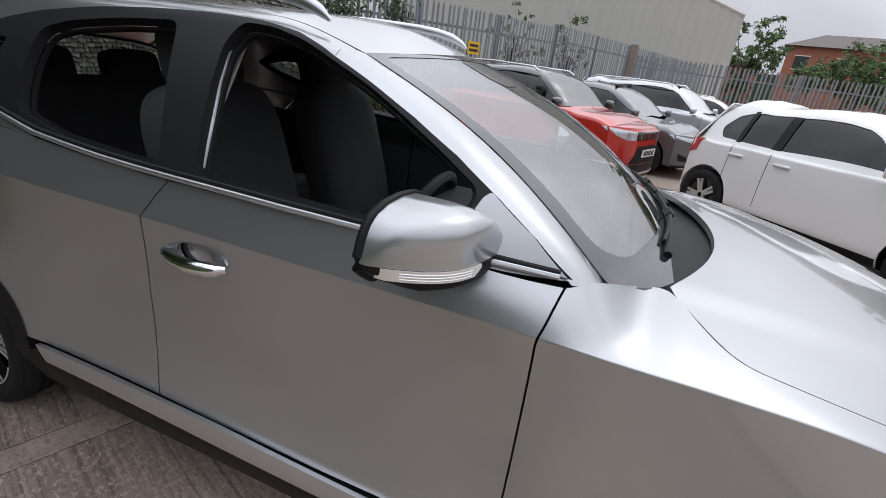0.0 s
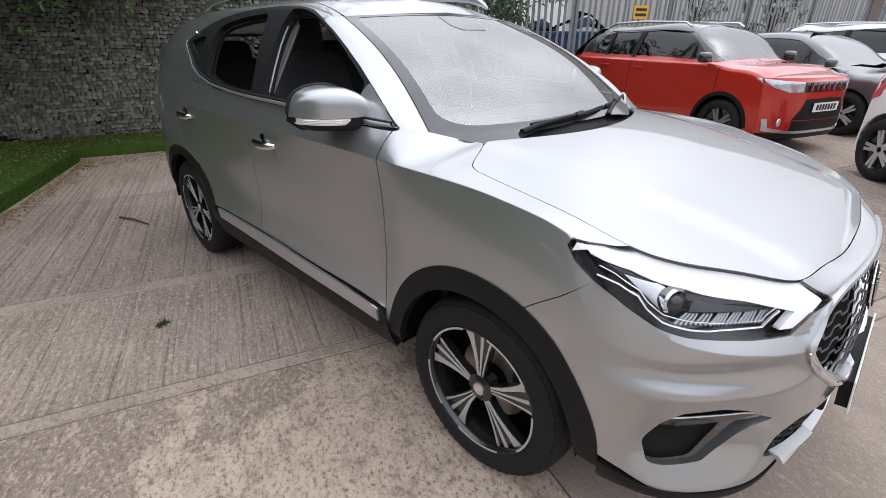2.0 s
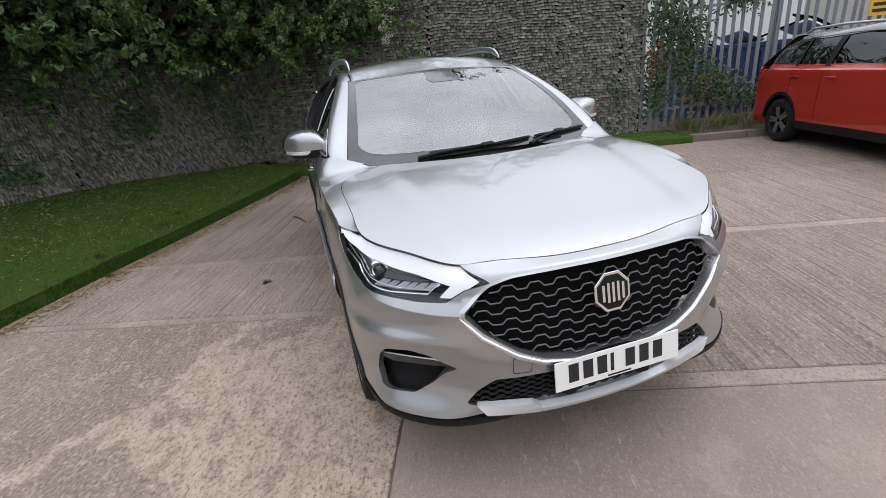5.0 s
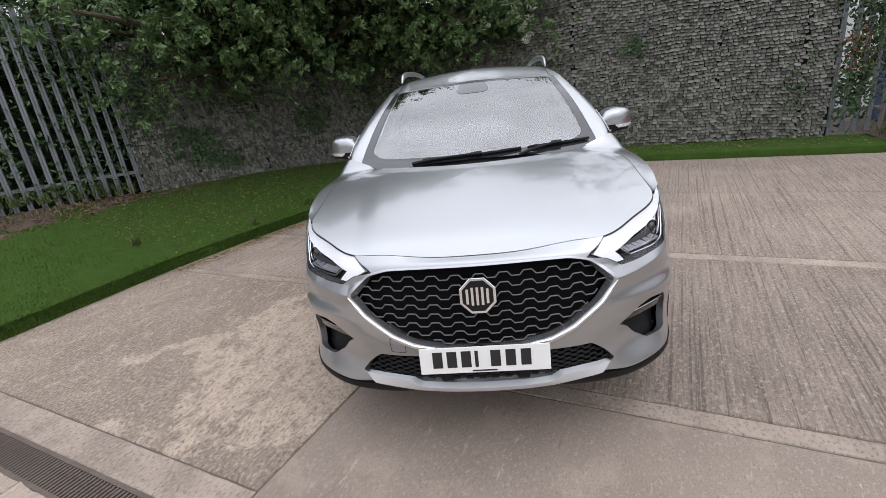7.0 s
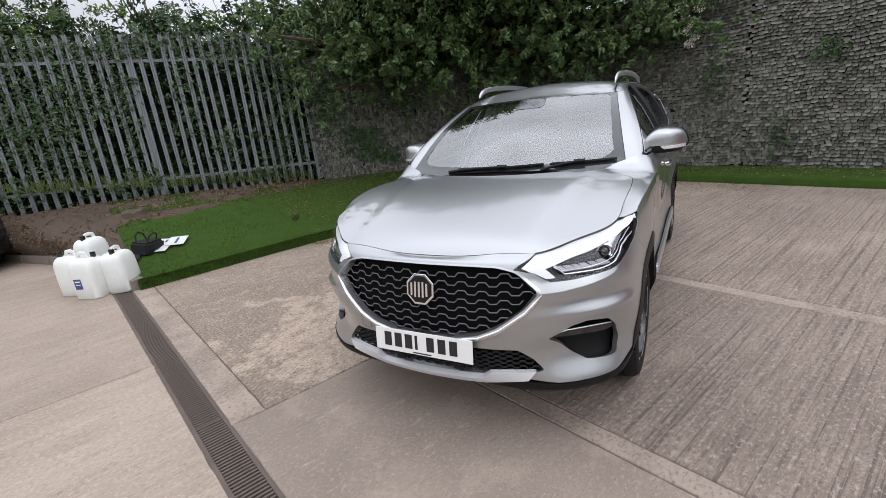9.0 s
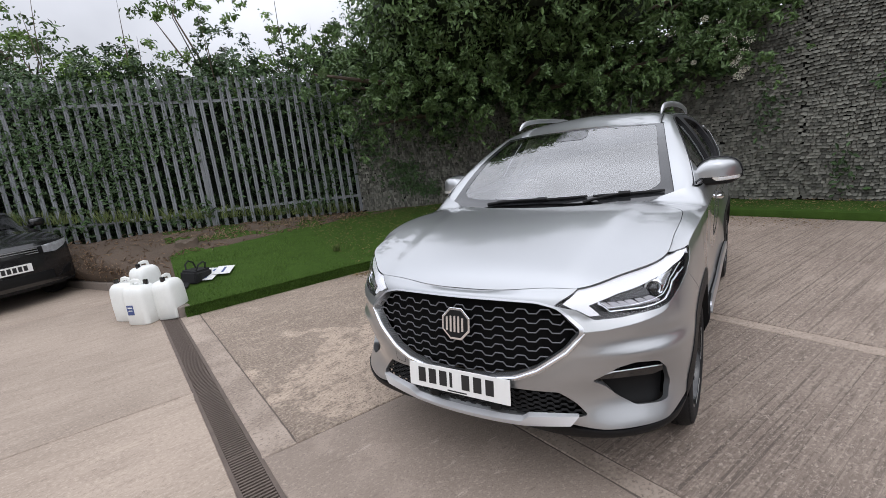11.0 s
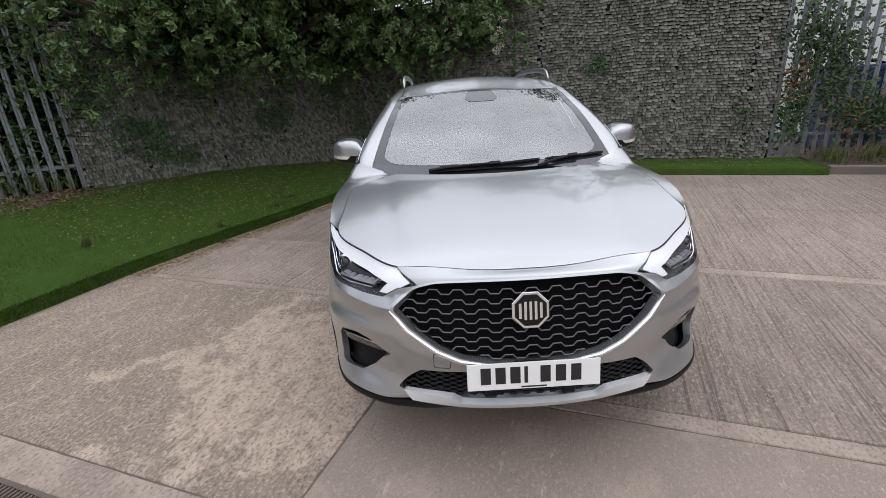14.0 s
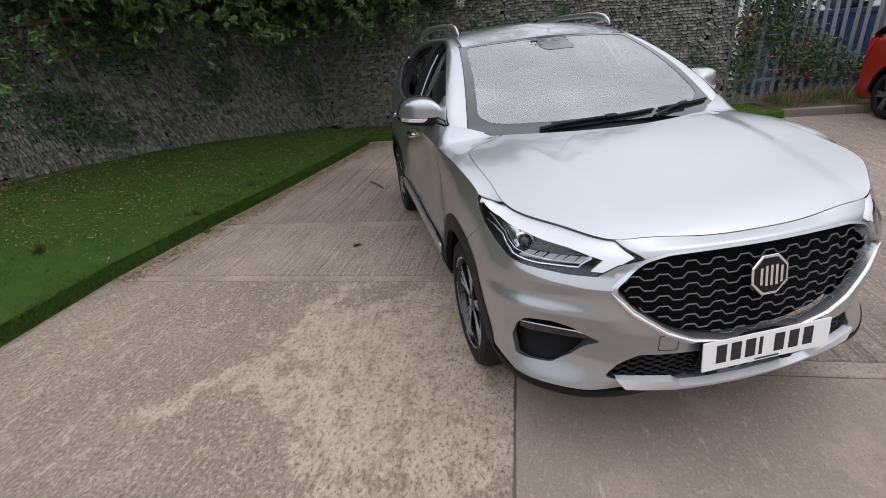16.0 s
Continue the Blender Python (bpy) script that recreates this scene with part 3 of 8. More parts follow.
def bank(name, i0, i1, t0, t1, mat, rows=14, sub=8, jig=0.006, lift=0.0):
    bm = bmesh.new()
    grid = []
    for a in range(i0 * sub, i1 * sub + 1):
        k, f = min(a // sub, len(KERB) - 2), a / sub - min(a // sub, len(KERB) - 2)
        kp, fp = Vector(KERB[k]).lerp(Vector(KERB[k + 1]), f), Vector(FOOT[k][:2]).lerp(Vector(FOOT[k + 1][:2]), f)
        line = []
        for r in range(rows + 1):
            t = lerp(t0(k + f) if callable(t0) else t0, t1, r / rows)
            p = kp.lerp(fp, t)
            z = lerp(bank_z(k, t), bank_z(k + 1, t), f) + noise.noise((p.x * 2, p.y * 2, 0)) * jig * 3 + noise.noise((p.x * 9, p.y * 9, 3)) * jig
            line.append(bm.verts.new((p.x, p.y, z + lift)))
        grid.append(line)
    for a, b in zip(grid, grid[1:]):
        for r in range(rows):
            bm.faces.new((a[r], a[r + 1], b[r + 1], b[r]))
    return bm, grid


bm, grid = bank("bank", 4, 10, 0.0, 1.0, M_TURF, rows=22)
# the turf folds down over the kerb
prev = None
for line in grid:
    v = line[0]
    nx = (line[1].co - v.co)
    nx.z = 0
    nx.normalize()
    fold = [bm.verts.new(v.co - nx * (0.03 + 0.02 * noise.noise(v.co * 4)) + Vector((0, 0, -0.025))), bm.verts.new(Vector((v.co.x, v.co.y, 0)) - nx * 0.055 + Vector((0, 0, 0.002)))]
    if prev:
        bm.faces.new((prev[0], line[0], fold[0], prev[1]))
        bm.faces.new((prev[1], fold[0], fold[1], prev[2]))
    prev = [line[0], *fold]
turf_bank = tagged(part("turf_bank", bm, M_TURF, smooth=True), "bright green artificial turf over a sloping bank", "turf", kind="structure")
bm, _ = bank("soil", 0, 4, 0.0, 1.0, M_SOIL, rows=14, jig=0.02)
tagged(part("soil_bank", bm, M_SOIL, smooth=True), "bare brown soil bank with dead weeds below the fence", "soil", kind="structure")
bm, grid = bank("soil", 4, 8, soil_edge, 1.0, M_SOIL, rows=18, jig=0.02, lift=0.012)
for v in bm.verts:
    v.co.z += 0.02 * noise.noise(v.co * 6) - 0.012
for line in grid:
    line[0].co.z -= 0.035
    line[1].co.z -= 0.008
tagged(part("soil_strip", bm, M_SOIL, smooth=True), "strip of brown soil and litter at the fence foot", "soil", kind="structure")

# strip of turf before the back wall, and the bare kerb beyond it
B0, BD = Vector((-6.62, -1.6, 0)), Vector((0.3248, 0.9458, 0))
BN = Vector((0.9458, -0.3248, 0))


def back(a, off=0.0, z=0.0):
    """A place along the back wall's line, off metres before it."""
    return B0 + BD * a + BN * off + Vector((0, 0, z))


bm = bmesh.new()
grid = []
for i in range(61):
    a = 0.1 + 7.75 * i / 60
    w = 1.06 + 0.015 * noise.noise((a * 2, 0, 0))
    prof = [(-0.05, .09), (.3, .10), (.6, .108), (.9, .115), (w - .02, .118), (w + .025, .10), (w + .045, .05), (w + .05, .002)]
    grid.append([bm.verts.new(back(a, o, z + 0.006 * noise.noise((a * 5, o * 5, 1)))) for o, z in prof])
for a, b in zip(grid, grid[1:]):
    for r in range(len(a) - 1):
        bm.faces.new((a[r], b[r], b[r + 1], a[r + 1]))
bm.faces.new(grid[-1])
tagged(part("turf_strip", bm, M_TURF, smooth=True), "narrow strip of artificial turf folded over the kerb", "turf", kind="structure")
kerb = empty("kerb", Matrix(), "weathered concrete kerb below the fence", "kerb", kind="structure")
turn_b = pose(0, 0, 0, 0, 0, math.degrees(math.atan2(BD.y, BD.x)))
for i in range(26):
    part("kerb_stone", boxes(((0.905, 0.13, 0.17), Matrix.Translation(back(8.33 + i * 0.915, 0.96, 0.035)) @ turn_b)), M_KERB, kerb, bevel=0.012)
for i, (a, b) in enumerate(zip(KERB[:4], KERB[1:5])):
    a, b = Vector((*a, 0)), Vector((*b, 0))
    n = max(1, round((b - a).length / 0.9))
    for j in range(n):
        c = a.lerp(b, (j + .5) / n)
        part("kerb_stone", boxes((((b - a).length / n - .01, 0.13, 0.17), Matrix.Translation(c + Vector((0, 0, .035))) @ pose(0, 0, 0, 0, 0, math.degrees(math.atan2((b - a).y, (b - a).x))))), M_KERB, kerb, bevel=0.012)
bm = bmesh.new()
grid = []
for i in range(70):
    a = 7.8 + 24 * i / 69
    grid.append([bm.verts.new(back(a, o, .10 + .03 * max(0, min(8, a - 7.2)) * (1 - o) + .03 * noise.noise((a * 3, o * 3, 5)))) for o in (-.6, -.2, .2, .5, .9)])
for a, b in zip(grid, grid[1:]):
    for r in range(4):
        bm.faces.new((a[r], b[r], b[r + 1], a[r + 1]))
tagged(part("soil_verge", bm, M_SOIL, smooth=True), "brown weedy verge between kerb and fence", "soil", kind="structure")

# ---- walls clad in grey overlapping flakes ----
def clad_wall(name, p0, p1, z0, z1, top, label, seed, facing, width=(.045, .095), pitch=.050, proud=(.026, .060)):
    """A wall from p0 to p1 with its foot at z0 to z1, faced with rows of small uneven flakes."""
    rnd = random.Random(seed)
    d = (Vector(p1) - Vector(p0))
    L = d.length
    d.normalize()
    nrm = Vector((d.y, -d.x)) * facing
    P = lambda a, z, o: Vector((p0[0] + d.x * a + nrm.x * o, p0[1] + d.y * a + nrm.y * o, z))
    wall = empty(name, Matrix(), label, "wall", kind="structure")
    # backing coloured near-black, as the shade in the gaps between flakes
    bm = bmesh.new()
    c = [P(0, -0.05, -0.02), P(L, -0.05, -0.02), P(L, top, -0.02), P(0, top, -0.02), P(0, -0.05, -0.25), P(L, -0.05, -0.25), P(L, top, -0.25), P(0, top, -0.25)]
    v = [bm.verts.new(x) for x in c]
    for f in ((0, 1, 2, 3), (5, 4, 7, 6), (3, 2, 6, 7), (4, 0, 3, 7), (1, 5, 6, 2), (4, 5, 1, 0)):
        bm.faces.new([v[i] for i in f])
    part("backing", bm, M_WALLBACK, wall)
    verts, faces = [], []
    z = min(z0, z1) - 0.02
    row = 0
    while z < top:
        a = -rnd.random() * 0.1
        while a < L:
            pan = math.floor(a / 1.15)
            w, h = rnd.uniform(*width), rnd.uniform(pitch * .94, pitch * 1.1)
            zz = z + 0.014 * math.sin(a * 4.1 + z * 2) + 0.05 * noise.noise((a * 1.5, z * 1.5, seed)) + rnd.uniform(-.005, .005) + 0.05 * ((pan * 0.618 + z * .0) % 1 - .5)
            foot = lerp(z0, z1, min(1, max(0, a / L)))
            o = 0.030 * noise.noise((a * 1.3, z * 1.3, seed + 7)) + 0.016 * noise.noise((a * 5, z * 5, seed + 2)) + rnd.uniform(0, .012)
            seam = (a + w / 2) % 1.15 < 0.035
            if zz > foot - 0.03 and a > 0 and a + w < L and rnd.random() > (0.15 if seam else 0.0):
                k = len(verts)
                sl, tip = rnd.uniform(-.007, .007), rnd.uniform(-.006, .006)
                out = rnd.uniform(*proud)
                x0, x1 = a + rnd.uniform(-.002, .003), a + w - rnd.uniform(-.002, .003)
                xm = (x0 + x1) / 2 + rnd.uniform(-.012, .012)
                verts += [P(x0, zz + h + sl, o - .004), P(xm, zz + h + rnd.uniform(-.004, .006), o + .004), P(x1, zz + h - sl, o - .004),
                          P(x0 + .004, zz + tip + rnd.uniform(0, .006), o + out * rnd.uniform(.6, 1)), P(xm, zz - rnd.uniform(0, .005), o + out), P(x1 - .004, zz - tip + rnd.uniform(0, .006), o + out * rnd.uniform(.6, 1)),
                          P(x0, zz + .010, o - .016), P(xm, zz + .006, o - .016), P(x1, zz + .010, o - .016)]
                faces += [(k, k + 3, k + 4, k + 1), (k + 1, k + 4, k + 5, k + 2), (k + 3, k + 6, k + 7, k + 4), (k + 4, k + 7, k + 8, k + 5), (k, k + 6, k + 3), (k + 2, k + 5, k + 8)]
            a += w
        z += pitch
        row += 1
    me = bpy.data.meshes.new("cladding")
    me.from_pydata([tuple(x) for x in verts], [], faces)
    tagged(link("cladding", me, M_STONE, wall, "grey flaked cladding", smooth=False), kind="stuff")
    return wall


clad_wall("wall_back", (-6.62, -1.6), (-4.235, 5.34), .10, .09, 3.02, "garden wall faced with grey overlapping flake cladding", 3, 1)
clad_wall("wall_left", (-6.78, -1.42), (-3.07, -5.47), .16, .46, 2.62, "shaded wall faced with grey overlapping flake cladding", 8, -1, (.026, .052), .056, (.02, .075))

# ---- palisade fences ----
def pale_mesh(h):
    """A pressed steel pale: a shallow W with a three-pointed top."""
    prof = [(-.034, .0), (-.024, .010), (-.010, .010), (0, .002), (.010, .010), (.024, .010), (.034, .0)]
    bm = bmesh.new()
    tops = [h - .07, h - .02, h - .05, h, h - .05, h - .02, h - .07]
    rows = []
    for off in (0, .003):
        rows.append([[bm.verts.new((x, -y - off, z)) for x, y in prof] for z in (0, )] + [[bm.verts.new((x, -y - off, t)) for (x, y), t in zip(prof, tops)]])
    for (b, t), s in zip(rows, (1, -1)):
        for i in range(6):
            f = (b[i], b[i + 1], t[i + 1], t[i])
            bm.faces.new(f if s < 0 else f[::-1])
    me = bpy.data.meshes.new("pale")
    bm.to_mesh(me)
    bm.free()
    me.materials.append(M_GALV)
    return me


def palisade(name, p0, p1, z0, z1, h, label, pitch=0.155, post_every=2.75, first_post=0.0, lean=0.0, facing=1):
    p0, p1 = Vector(p0), Vector(p1)
    d = p1 - p0
    L = d.length
    d.normalize()
    yaw = math.degrees(math.atan2(d.y, d.x))
    f = empty(name, Matrix(), label, "fence", kind="structure")
    me = pale_mesh(h)
    rnd = random.Random(len(name) + int(L * 10))
    n = int(L / pitch)
    for i in range(n + 1):
        a = i * pitch
        p = p0 + d * a
        o = new("pale", me)
        o.parent = f
        o.matrix_world = pose(p.x, p.y, lerp(z0, z1, a / L), rnd.uniform(-.5, .5), rnd.uniform(-.8, .8), yaw + (180 if facing < 0 else 0)) 
    back_n = Vector((-d.y, d.x)) * facing
    for zr in (0.32, h - 0.42):
        for k in range(int(L / post_every) + 1):
            a0, a1 = k * post_every, min(L, (k + 1) * post_every)
            if a1 - a0 < .1:
                continue
            q = p0 + d * (a0 + a1) / 2 + back_n * .035
            tilt = math.degrees(math.atan2(z1 - z0, L))
            part("rail", boxes(((a1 - a0, .045, .045), pose(q.x, q.y, lerp(z0, z1, (a0 + a1) / 2 / L) + zr, 0, -tilt, yaw))), M_GALV, f)
    k = first_post
    while k <= L:
        q = p0 + d * k + back_n * .08
        part("post", boxes(((.05, .10, h + .0), pose(q.x, q.y, lerp(z0, z1, k / L) + h / 2 - .02, 0, 0, yaw))), M_GALV, f)
        k += post_every
    return f


palisade("fence_left", (-3.05, -5.47), (3.2, -10.12), .47, .68, 2.66, "tall galvanised palisade fence overgrown with ivy", first_post=2.70, facing=-1)
FR0, FR1 = back(7.36), back(38)
palisade("fence_right", FR0[:2], back(15)[:2], .14, .36, 2.42, "tall galvanised palisade fence behind the parked cars", first_post=2.3, facing=1)
palisade("fence_right_far", back(15.15)[:2], back(31)[:2], .36, .40, 2.5, "galvanised palisade fence along the parked cars", first_post=0.0, facing=1)

# ---- the silver car: two lofted skins, a bonnet and a windscreen, trimmed into panels ----
car = empty("car", pose(0, 0.004, 0, 0, 0, 0.2), "silver compact suv with black cladding, parked on concrete", "car")


def bonnet_z(x, y):
    a = np.abs(y)
    zc = cardinal([0.85, 1.05, 1.3, 1.6, 1.85, 1.98, 2.04, 2.09], x) @ np.array([1.142, 1.128, 1.103, 1.050, 0.988, 0.943, 0.908, 0.865])
    ridge = 0.60 - 0.13 * (np.asarray(x) - 1.0)
    return zc - 0.022 * (a / 0.7) ** 2.4 - 0.008 * smooth01((a - ridge + 0.06) / 0.12)


STATIONS = []


def station(x, y, inset, height):
    STATIONS.append((x, y, inset, height))


# x and half width of the plan, then how far each level lies in from it, and its height
station(-2.12, 0.55, [.10, .03, .01, .02, .04, .06, .07, .08, .11], [.33, .42, .52, .64, .80, .95, 1.06, 1.15, 1.27])
station(-1.97, 0.78, [.08, .03, .00, .00, .02, .04, .06, .08, .12], [.32, .41, .51, .63, .79, .94, 1.06, 1.15, 1.27])
station(-1.70, 0.872, [.07, .02, .00, .00, .01, .022, .04, .06, .10], [.30, .40, .50, .62, .78, .93, 1.06, 1.15, 1.26])
station(-1.29, 0.895, [.07, .015, .00, .00, .004, .015, .03, .05, .088], [.27, .38, .47, .60, .76, .92, 1.06, 1.15, 1.24])
station(-0.80, 0.893, [.06, .015, .012, .034, .036, .028, .012, .028, .052], [.26, .37, .46, .62, .78, .93, 1.060, 1.12, 1.195])
station(-0.25, 0.889, [.06, .015, .014, .040, .040, .030, .010, .025, .042], [.26, .37, .46, .62, .78, .93, 1.061, 1.11, 1.168])
station(0.40, 0.888, [.06, .015, .014, .040, .040, .030, .009, .026, .045], [.26, .37, .46, .62, .78, .93, 1.062, 1.11, 1.168])
station(0.82, 0.889, [.06, .015, .012, .028, .030, .024, .006, .034, .068], [.26, .37, .46, .62, .78, .93, 1.063, 1.11, 1.163])
station(0.93, 0.892, [.06, .015, .006, .012, .012, .010, .008, .058, .160], [.27, .375, .465, .62, .78, .925, 1.063, 1.098, 1.148])
station(0.99, 0.894, [.06, .015, .005, .009, .009, .009, .010, .100, .284], [.275, .38, .47, .62, .78, .92, 1.063, 1.086, 0])
station(1.05, 0.896, [.06, .015, .004, .006, .006, .008, .012, .105, .296], [.28, .38, .47, .62, .78, .92, 1.063, 1.082, 0])
station(1.10, 0.897, [.06, .015, .003, .005, .005, .008, .014, .085, .217], [.285, .38, .47, .62, .778, .915, 1.063, 1.075, 0])
station(1.16, 0.898, [.06, .015, .002, .003, .004, .008, .016, .062, .126], [.29, .38, .47, .62, .775, .91, 1.062, 1.067, 0])
station(1.22, 0.899, [.06, .015, .001, .001, .003, .008, .019, .057, .104], [.295, .38, .47, .62, .772, .905, 1.060, 1.062, 0])
station(1.29, 0.900, [.06, .015, .000, .000, .002, .008, .022, .056, .100], [.30, .38, .47, .62, .77, .91, 1.056, 1.056, 0])
station(1.42, 0.898, [.065, .017, .000, .000, .003, .010, .028, .057, .098], [.30, .38, .47, .615, .755, .885, 1.040, 1.04, 0])
station(1.55, 0.892, [.07, .02, .000, .000, .004, .012, .034, .058, .096], [.30, .38, .47, .61, .74, .855, 1.008, 1.004, 0])
station(1.74, 0.874, [.05, .012, .008, .000, .004, .020, .045, .064, .088], [.28, .36, .46, .58, .69, .79, .905, .93, 0])
station(1.88, 0.810, [.030, -.008, .030, .012, .006, .026, .055, .075, .100], [.285, .340, .455, .57, .67, .77, .865, .905, 0])
station(1.975, 0.712, [.025, -.014, .034, .018, .010, .030, .056, .074, .096], [.278, .330, .45, .56, .66, .76, .85, .89, 0])
station(2.065, 0.580, [.035, -.002, .030, .014, .010, .026, .044, .058, .080], [.275, .328, .445, .55, .65, .75, .84, .88, 0])
station(2.130, 0.420, [.08, .03, .018, .006, .010, .024, .048, .070, .104], [.26, .335, .445, .55, .65, .755, .85, .885, 0])
station(2.165, 0.210, [.12, .04, .010, .003, .008, .024, .052, .074, .110], [.255, .33, .44, .55, .65, .76, .86, .887, 0])
station(2.176, 0.0, [.12, .04, .008, .002, .007, .024, .052, .075, .114], [.255, .33, .44, .55, .65, .76, .86, .887, 0])

half = STATIONS
full = [(x, -y, d, z) for x, y, d, z in half] + [(x, y, d, z) for x, y, d, z in half[-2::-1]]
plan = np.array([(x, y) for x, y, _, _ in full])
run = np.concatenate([[0], np.cumsum(np.linalg.norm(np.diff(plan, axis=0), axis=1))])
run -= run[len(half) - 1]
LEN = run[-1]
D_TAB, Z_TAB = np.array([d for _, _, d, _ in full]), np.array([z for _, _, _, z in full])
LEVELS = np.arange(9.0)


def plan_at(s):
    W = cardinal(run, s)
    p = W @ plan
    e = 1e-3
    t = (cardinal(run, np.asarray(s) + e) - cardinal(run, np.asarray(s) - e)) @ plan
    t /= np.maximum(np.linalg.norm(t, axis=1), 1e-12)[:, None]
    return p, np.stack([t[:, 1], -t[:, 0]], 1), W


# the top level of the wings and nose lies on the bonnet's own surface
p0, n0, _ = plan_at(run * 0.99999)
for i in range(len(full)):
    if Z_TAB[i, 8] == 0:
        q = p0[i] - n0[i] * D_TAB[i, 8]
        Z_TAB[i, 8] = bonnet_z(np.array([q[0]]), np.array([q[1]]))[0]
    # between the crease and the bonnet's edge the wing is one gently domed sheet
    if 0.8 < full[i][0] < 1.8:
        D_TAB[i, 7] = D_TAB[i, 6] + 0.42 * (D_TAB[i, 8] - D_TAB[i, 6])
        Z_TAB[i, 7] = Z_TAB[i, 6] + 0.54 * (Z_TAB[i, 8] - Z_TAB[i, 6])


def gauss(s, z, s0, z0, ws, wz):
    return np.exp(-((s - s0) / ws) ** 2 - ((z - z0) / wz) ** 2)


def skin(s, v):
    s, v = np.asarray(s, float), np.asarray(v, float)
    p, n, W = plan_at(s)
    a = np.abs(s)
    # smooth round the nose, with a crease at level 6 along the flanks
    lo, hi = cardinal(LEVELS[:7], np.minimum(v, 6)), cardinal(LEVELS[6:], np.maximum(v, 6))
    V2 = np.zeros((len(v), 9))
    V2[:, :7] = lo * (v <= 6)[:, None]
    V2[:, 6:] += hi * (v > 6)[:, None]
    f = smooth01((a - 0.95) / 0.25)[:, None]
    V = cardinal(LEVELS, v) * (1 - f) + V2 * f
    d = np.einsum("ni,ij,nj->n", W, D_TAB, V)
    z = np.einsum("ni,ij,nj->n", W, Z_TAB, V)
    # a hollow under the lamps and a brow over the lower pockets
    d = d + 0.012 * gauss(a, z, 0.86, 0.70, 0.22, 0.035) - 0.008 * gauss(a, z, 0.80, 0.645, 0.22, 0.025)
    zc, amp = np.interp(a, RIDGE_S, RIDGE_Z), np.interp(a, [.42, .50, .80, .93, .99], [0, .016, .016, .008, 0])
    d = d - amp * np.where(z > zc, np.clip(1 - (z - zc) / .045, 0, 1), np.exp(-(zc - z) / .06))
    return np.column_stack([p - n * d[:, None], z])


RIDGE_S, RIDGE_Z = [.42, .53, .565, .65, .75, .835, .895, .945, 1.0], [.79, .768, .752, .753, .762, .776, .787, .802, .815]
BODY = Surf(skin, (-LEN, LEN), (0, 8), 0.115, 500, 70)
SIDE, FRONT = (1, 0, 1), (0.12, 1, 1)


def on_side(pts, s):
    return [BODY.find((x, 0, z), SIDE, s) for x, z in pts]


def on_front(pts):
    return [BODY.find((2.16 - 0.5 * y * y, y, z), FRONT, 1 if y > 0 else -1) for y, z in pts]


def s_of_x(x, side):
    i = np.abs(BODY.gx[:, 0] - x) + 5 * (BODY.gx[:, 1] * side < 0) + np.abs(BODY.gp[:, 1] - 6) * 0.01
    return BODY.gp[i.argmin(), 0]


# greenhouse: levels from the waist to the roof's middle
G_X = [-2.05, -1.75, -1.30, -0.80, -0.30, 0.10, 0.50, 0.92]
G_WAIST_Y = [.70, .755, .800, .838, .847, .845, .838, .80]
G_WAIST_Z = [1.24, 1.24, 1.225, 1.19, 1.165, 1.165, 1.165, 1.165]
G_ROOF = [1.40, 1.525, 1.595, 1.618, 1.622, 1.600, 1.53, 1.42]
gy, gz = [], []
for yb, zb, zr in zip(G_WAIST_Y, G_WAIST_Z, G_ROOF):
    k = zr / 1.62
    h3 = zr - 0.085
    ys, zs = [yb], [zb]
    for f in (0.35, 0.70):
        zz = zb + (h3 - zb) * f
        zs.append(zz)
        ys.append(yb - (zz - zb) * 0.60 + 0.012 * math.sin(math.pi * f))
    y3 = yb - (h3 - zb) * 0.62
    gy.append(ys + [y3, y3 - 0.085, y3 * 0.45, 0.0])
    gz.append(zs + [h3, zr - 0.034, zr - 0.008, zr])
GY, GZ = np.array(gy), np.array(gz)


def front_drop(x):
    """How far the roof dips towards the windscreen."""
    return 0.046 * smooth01((np.asarray(x, float) + 0.06) / 0.40)


def greenhouse(sign):
    def fn(x, v):
        W, V = cardinal(G_X, x), cardinal(np.arange(7.0), v)
        y, z = np.einsum("ni,ij,nj->n", W, GY, V), np.einsum("ni,ij,nj->n", W, GZ, V)
        z = z - front_drop(x) * smooth01((np.asarray(v, float) - 3) / 1)
        return np.column_stack([np.asarray(x, float), sign * np.maximum(y, -0.02), z])
    return Surf(fn, (-2.05, 0.92), (0, 6), 0.13, 160, 60)


GREEN = {1: greenhouse(1), -1: greenhouse(-1)}


def windscreen(a, b):
    a, b = np.asarray(a, float), np.asarray(b, float)
    q = a * a
    x = (1 - b) * (1.075 - 0.16 * q) + b * (0.285 - 0.055 * q) + 0.05 * np.sin(math.pi * np.clip(b, 0, 1)) * (1 - 0.3 * q)
    y = a * ((1 - b) * 0.715 + b * 0.565)
    z = (1 - b) * (1.118 + 0.022 * q) + b * (1.536 - 0.020 * q) + 0.028 * np.sin(math.pi * np.clip(b, 0, 1))
    return np.column_stack([x, y, z])


SCREEN = Surf(windscreen, (-1.02, 1.02), (-0.12, 1.04), 0.9, 120, 60)

# outlines in the side view: x and height
def ellipse(cx, cz, rx, rz, a0, a1, n=28):
    return [(cx + rx * math.cos(radians(a0 + (a1 - a0) * i / n)), cz + rz * math.sin(radians(a0 + (a1 - a0) * i / n))) for i in range(n + 1)]


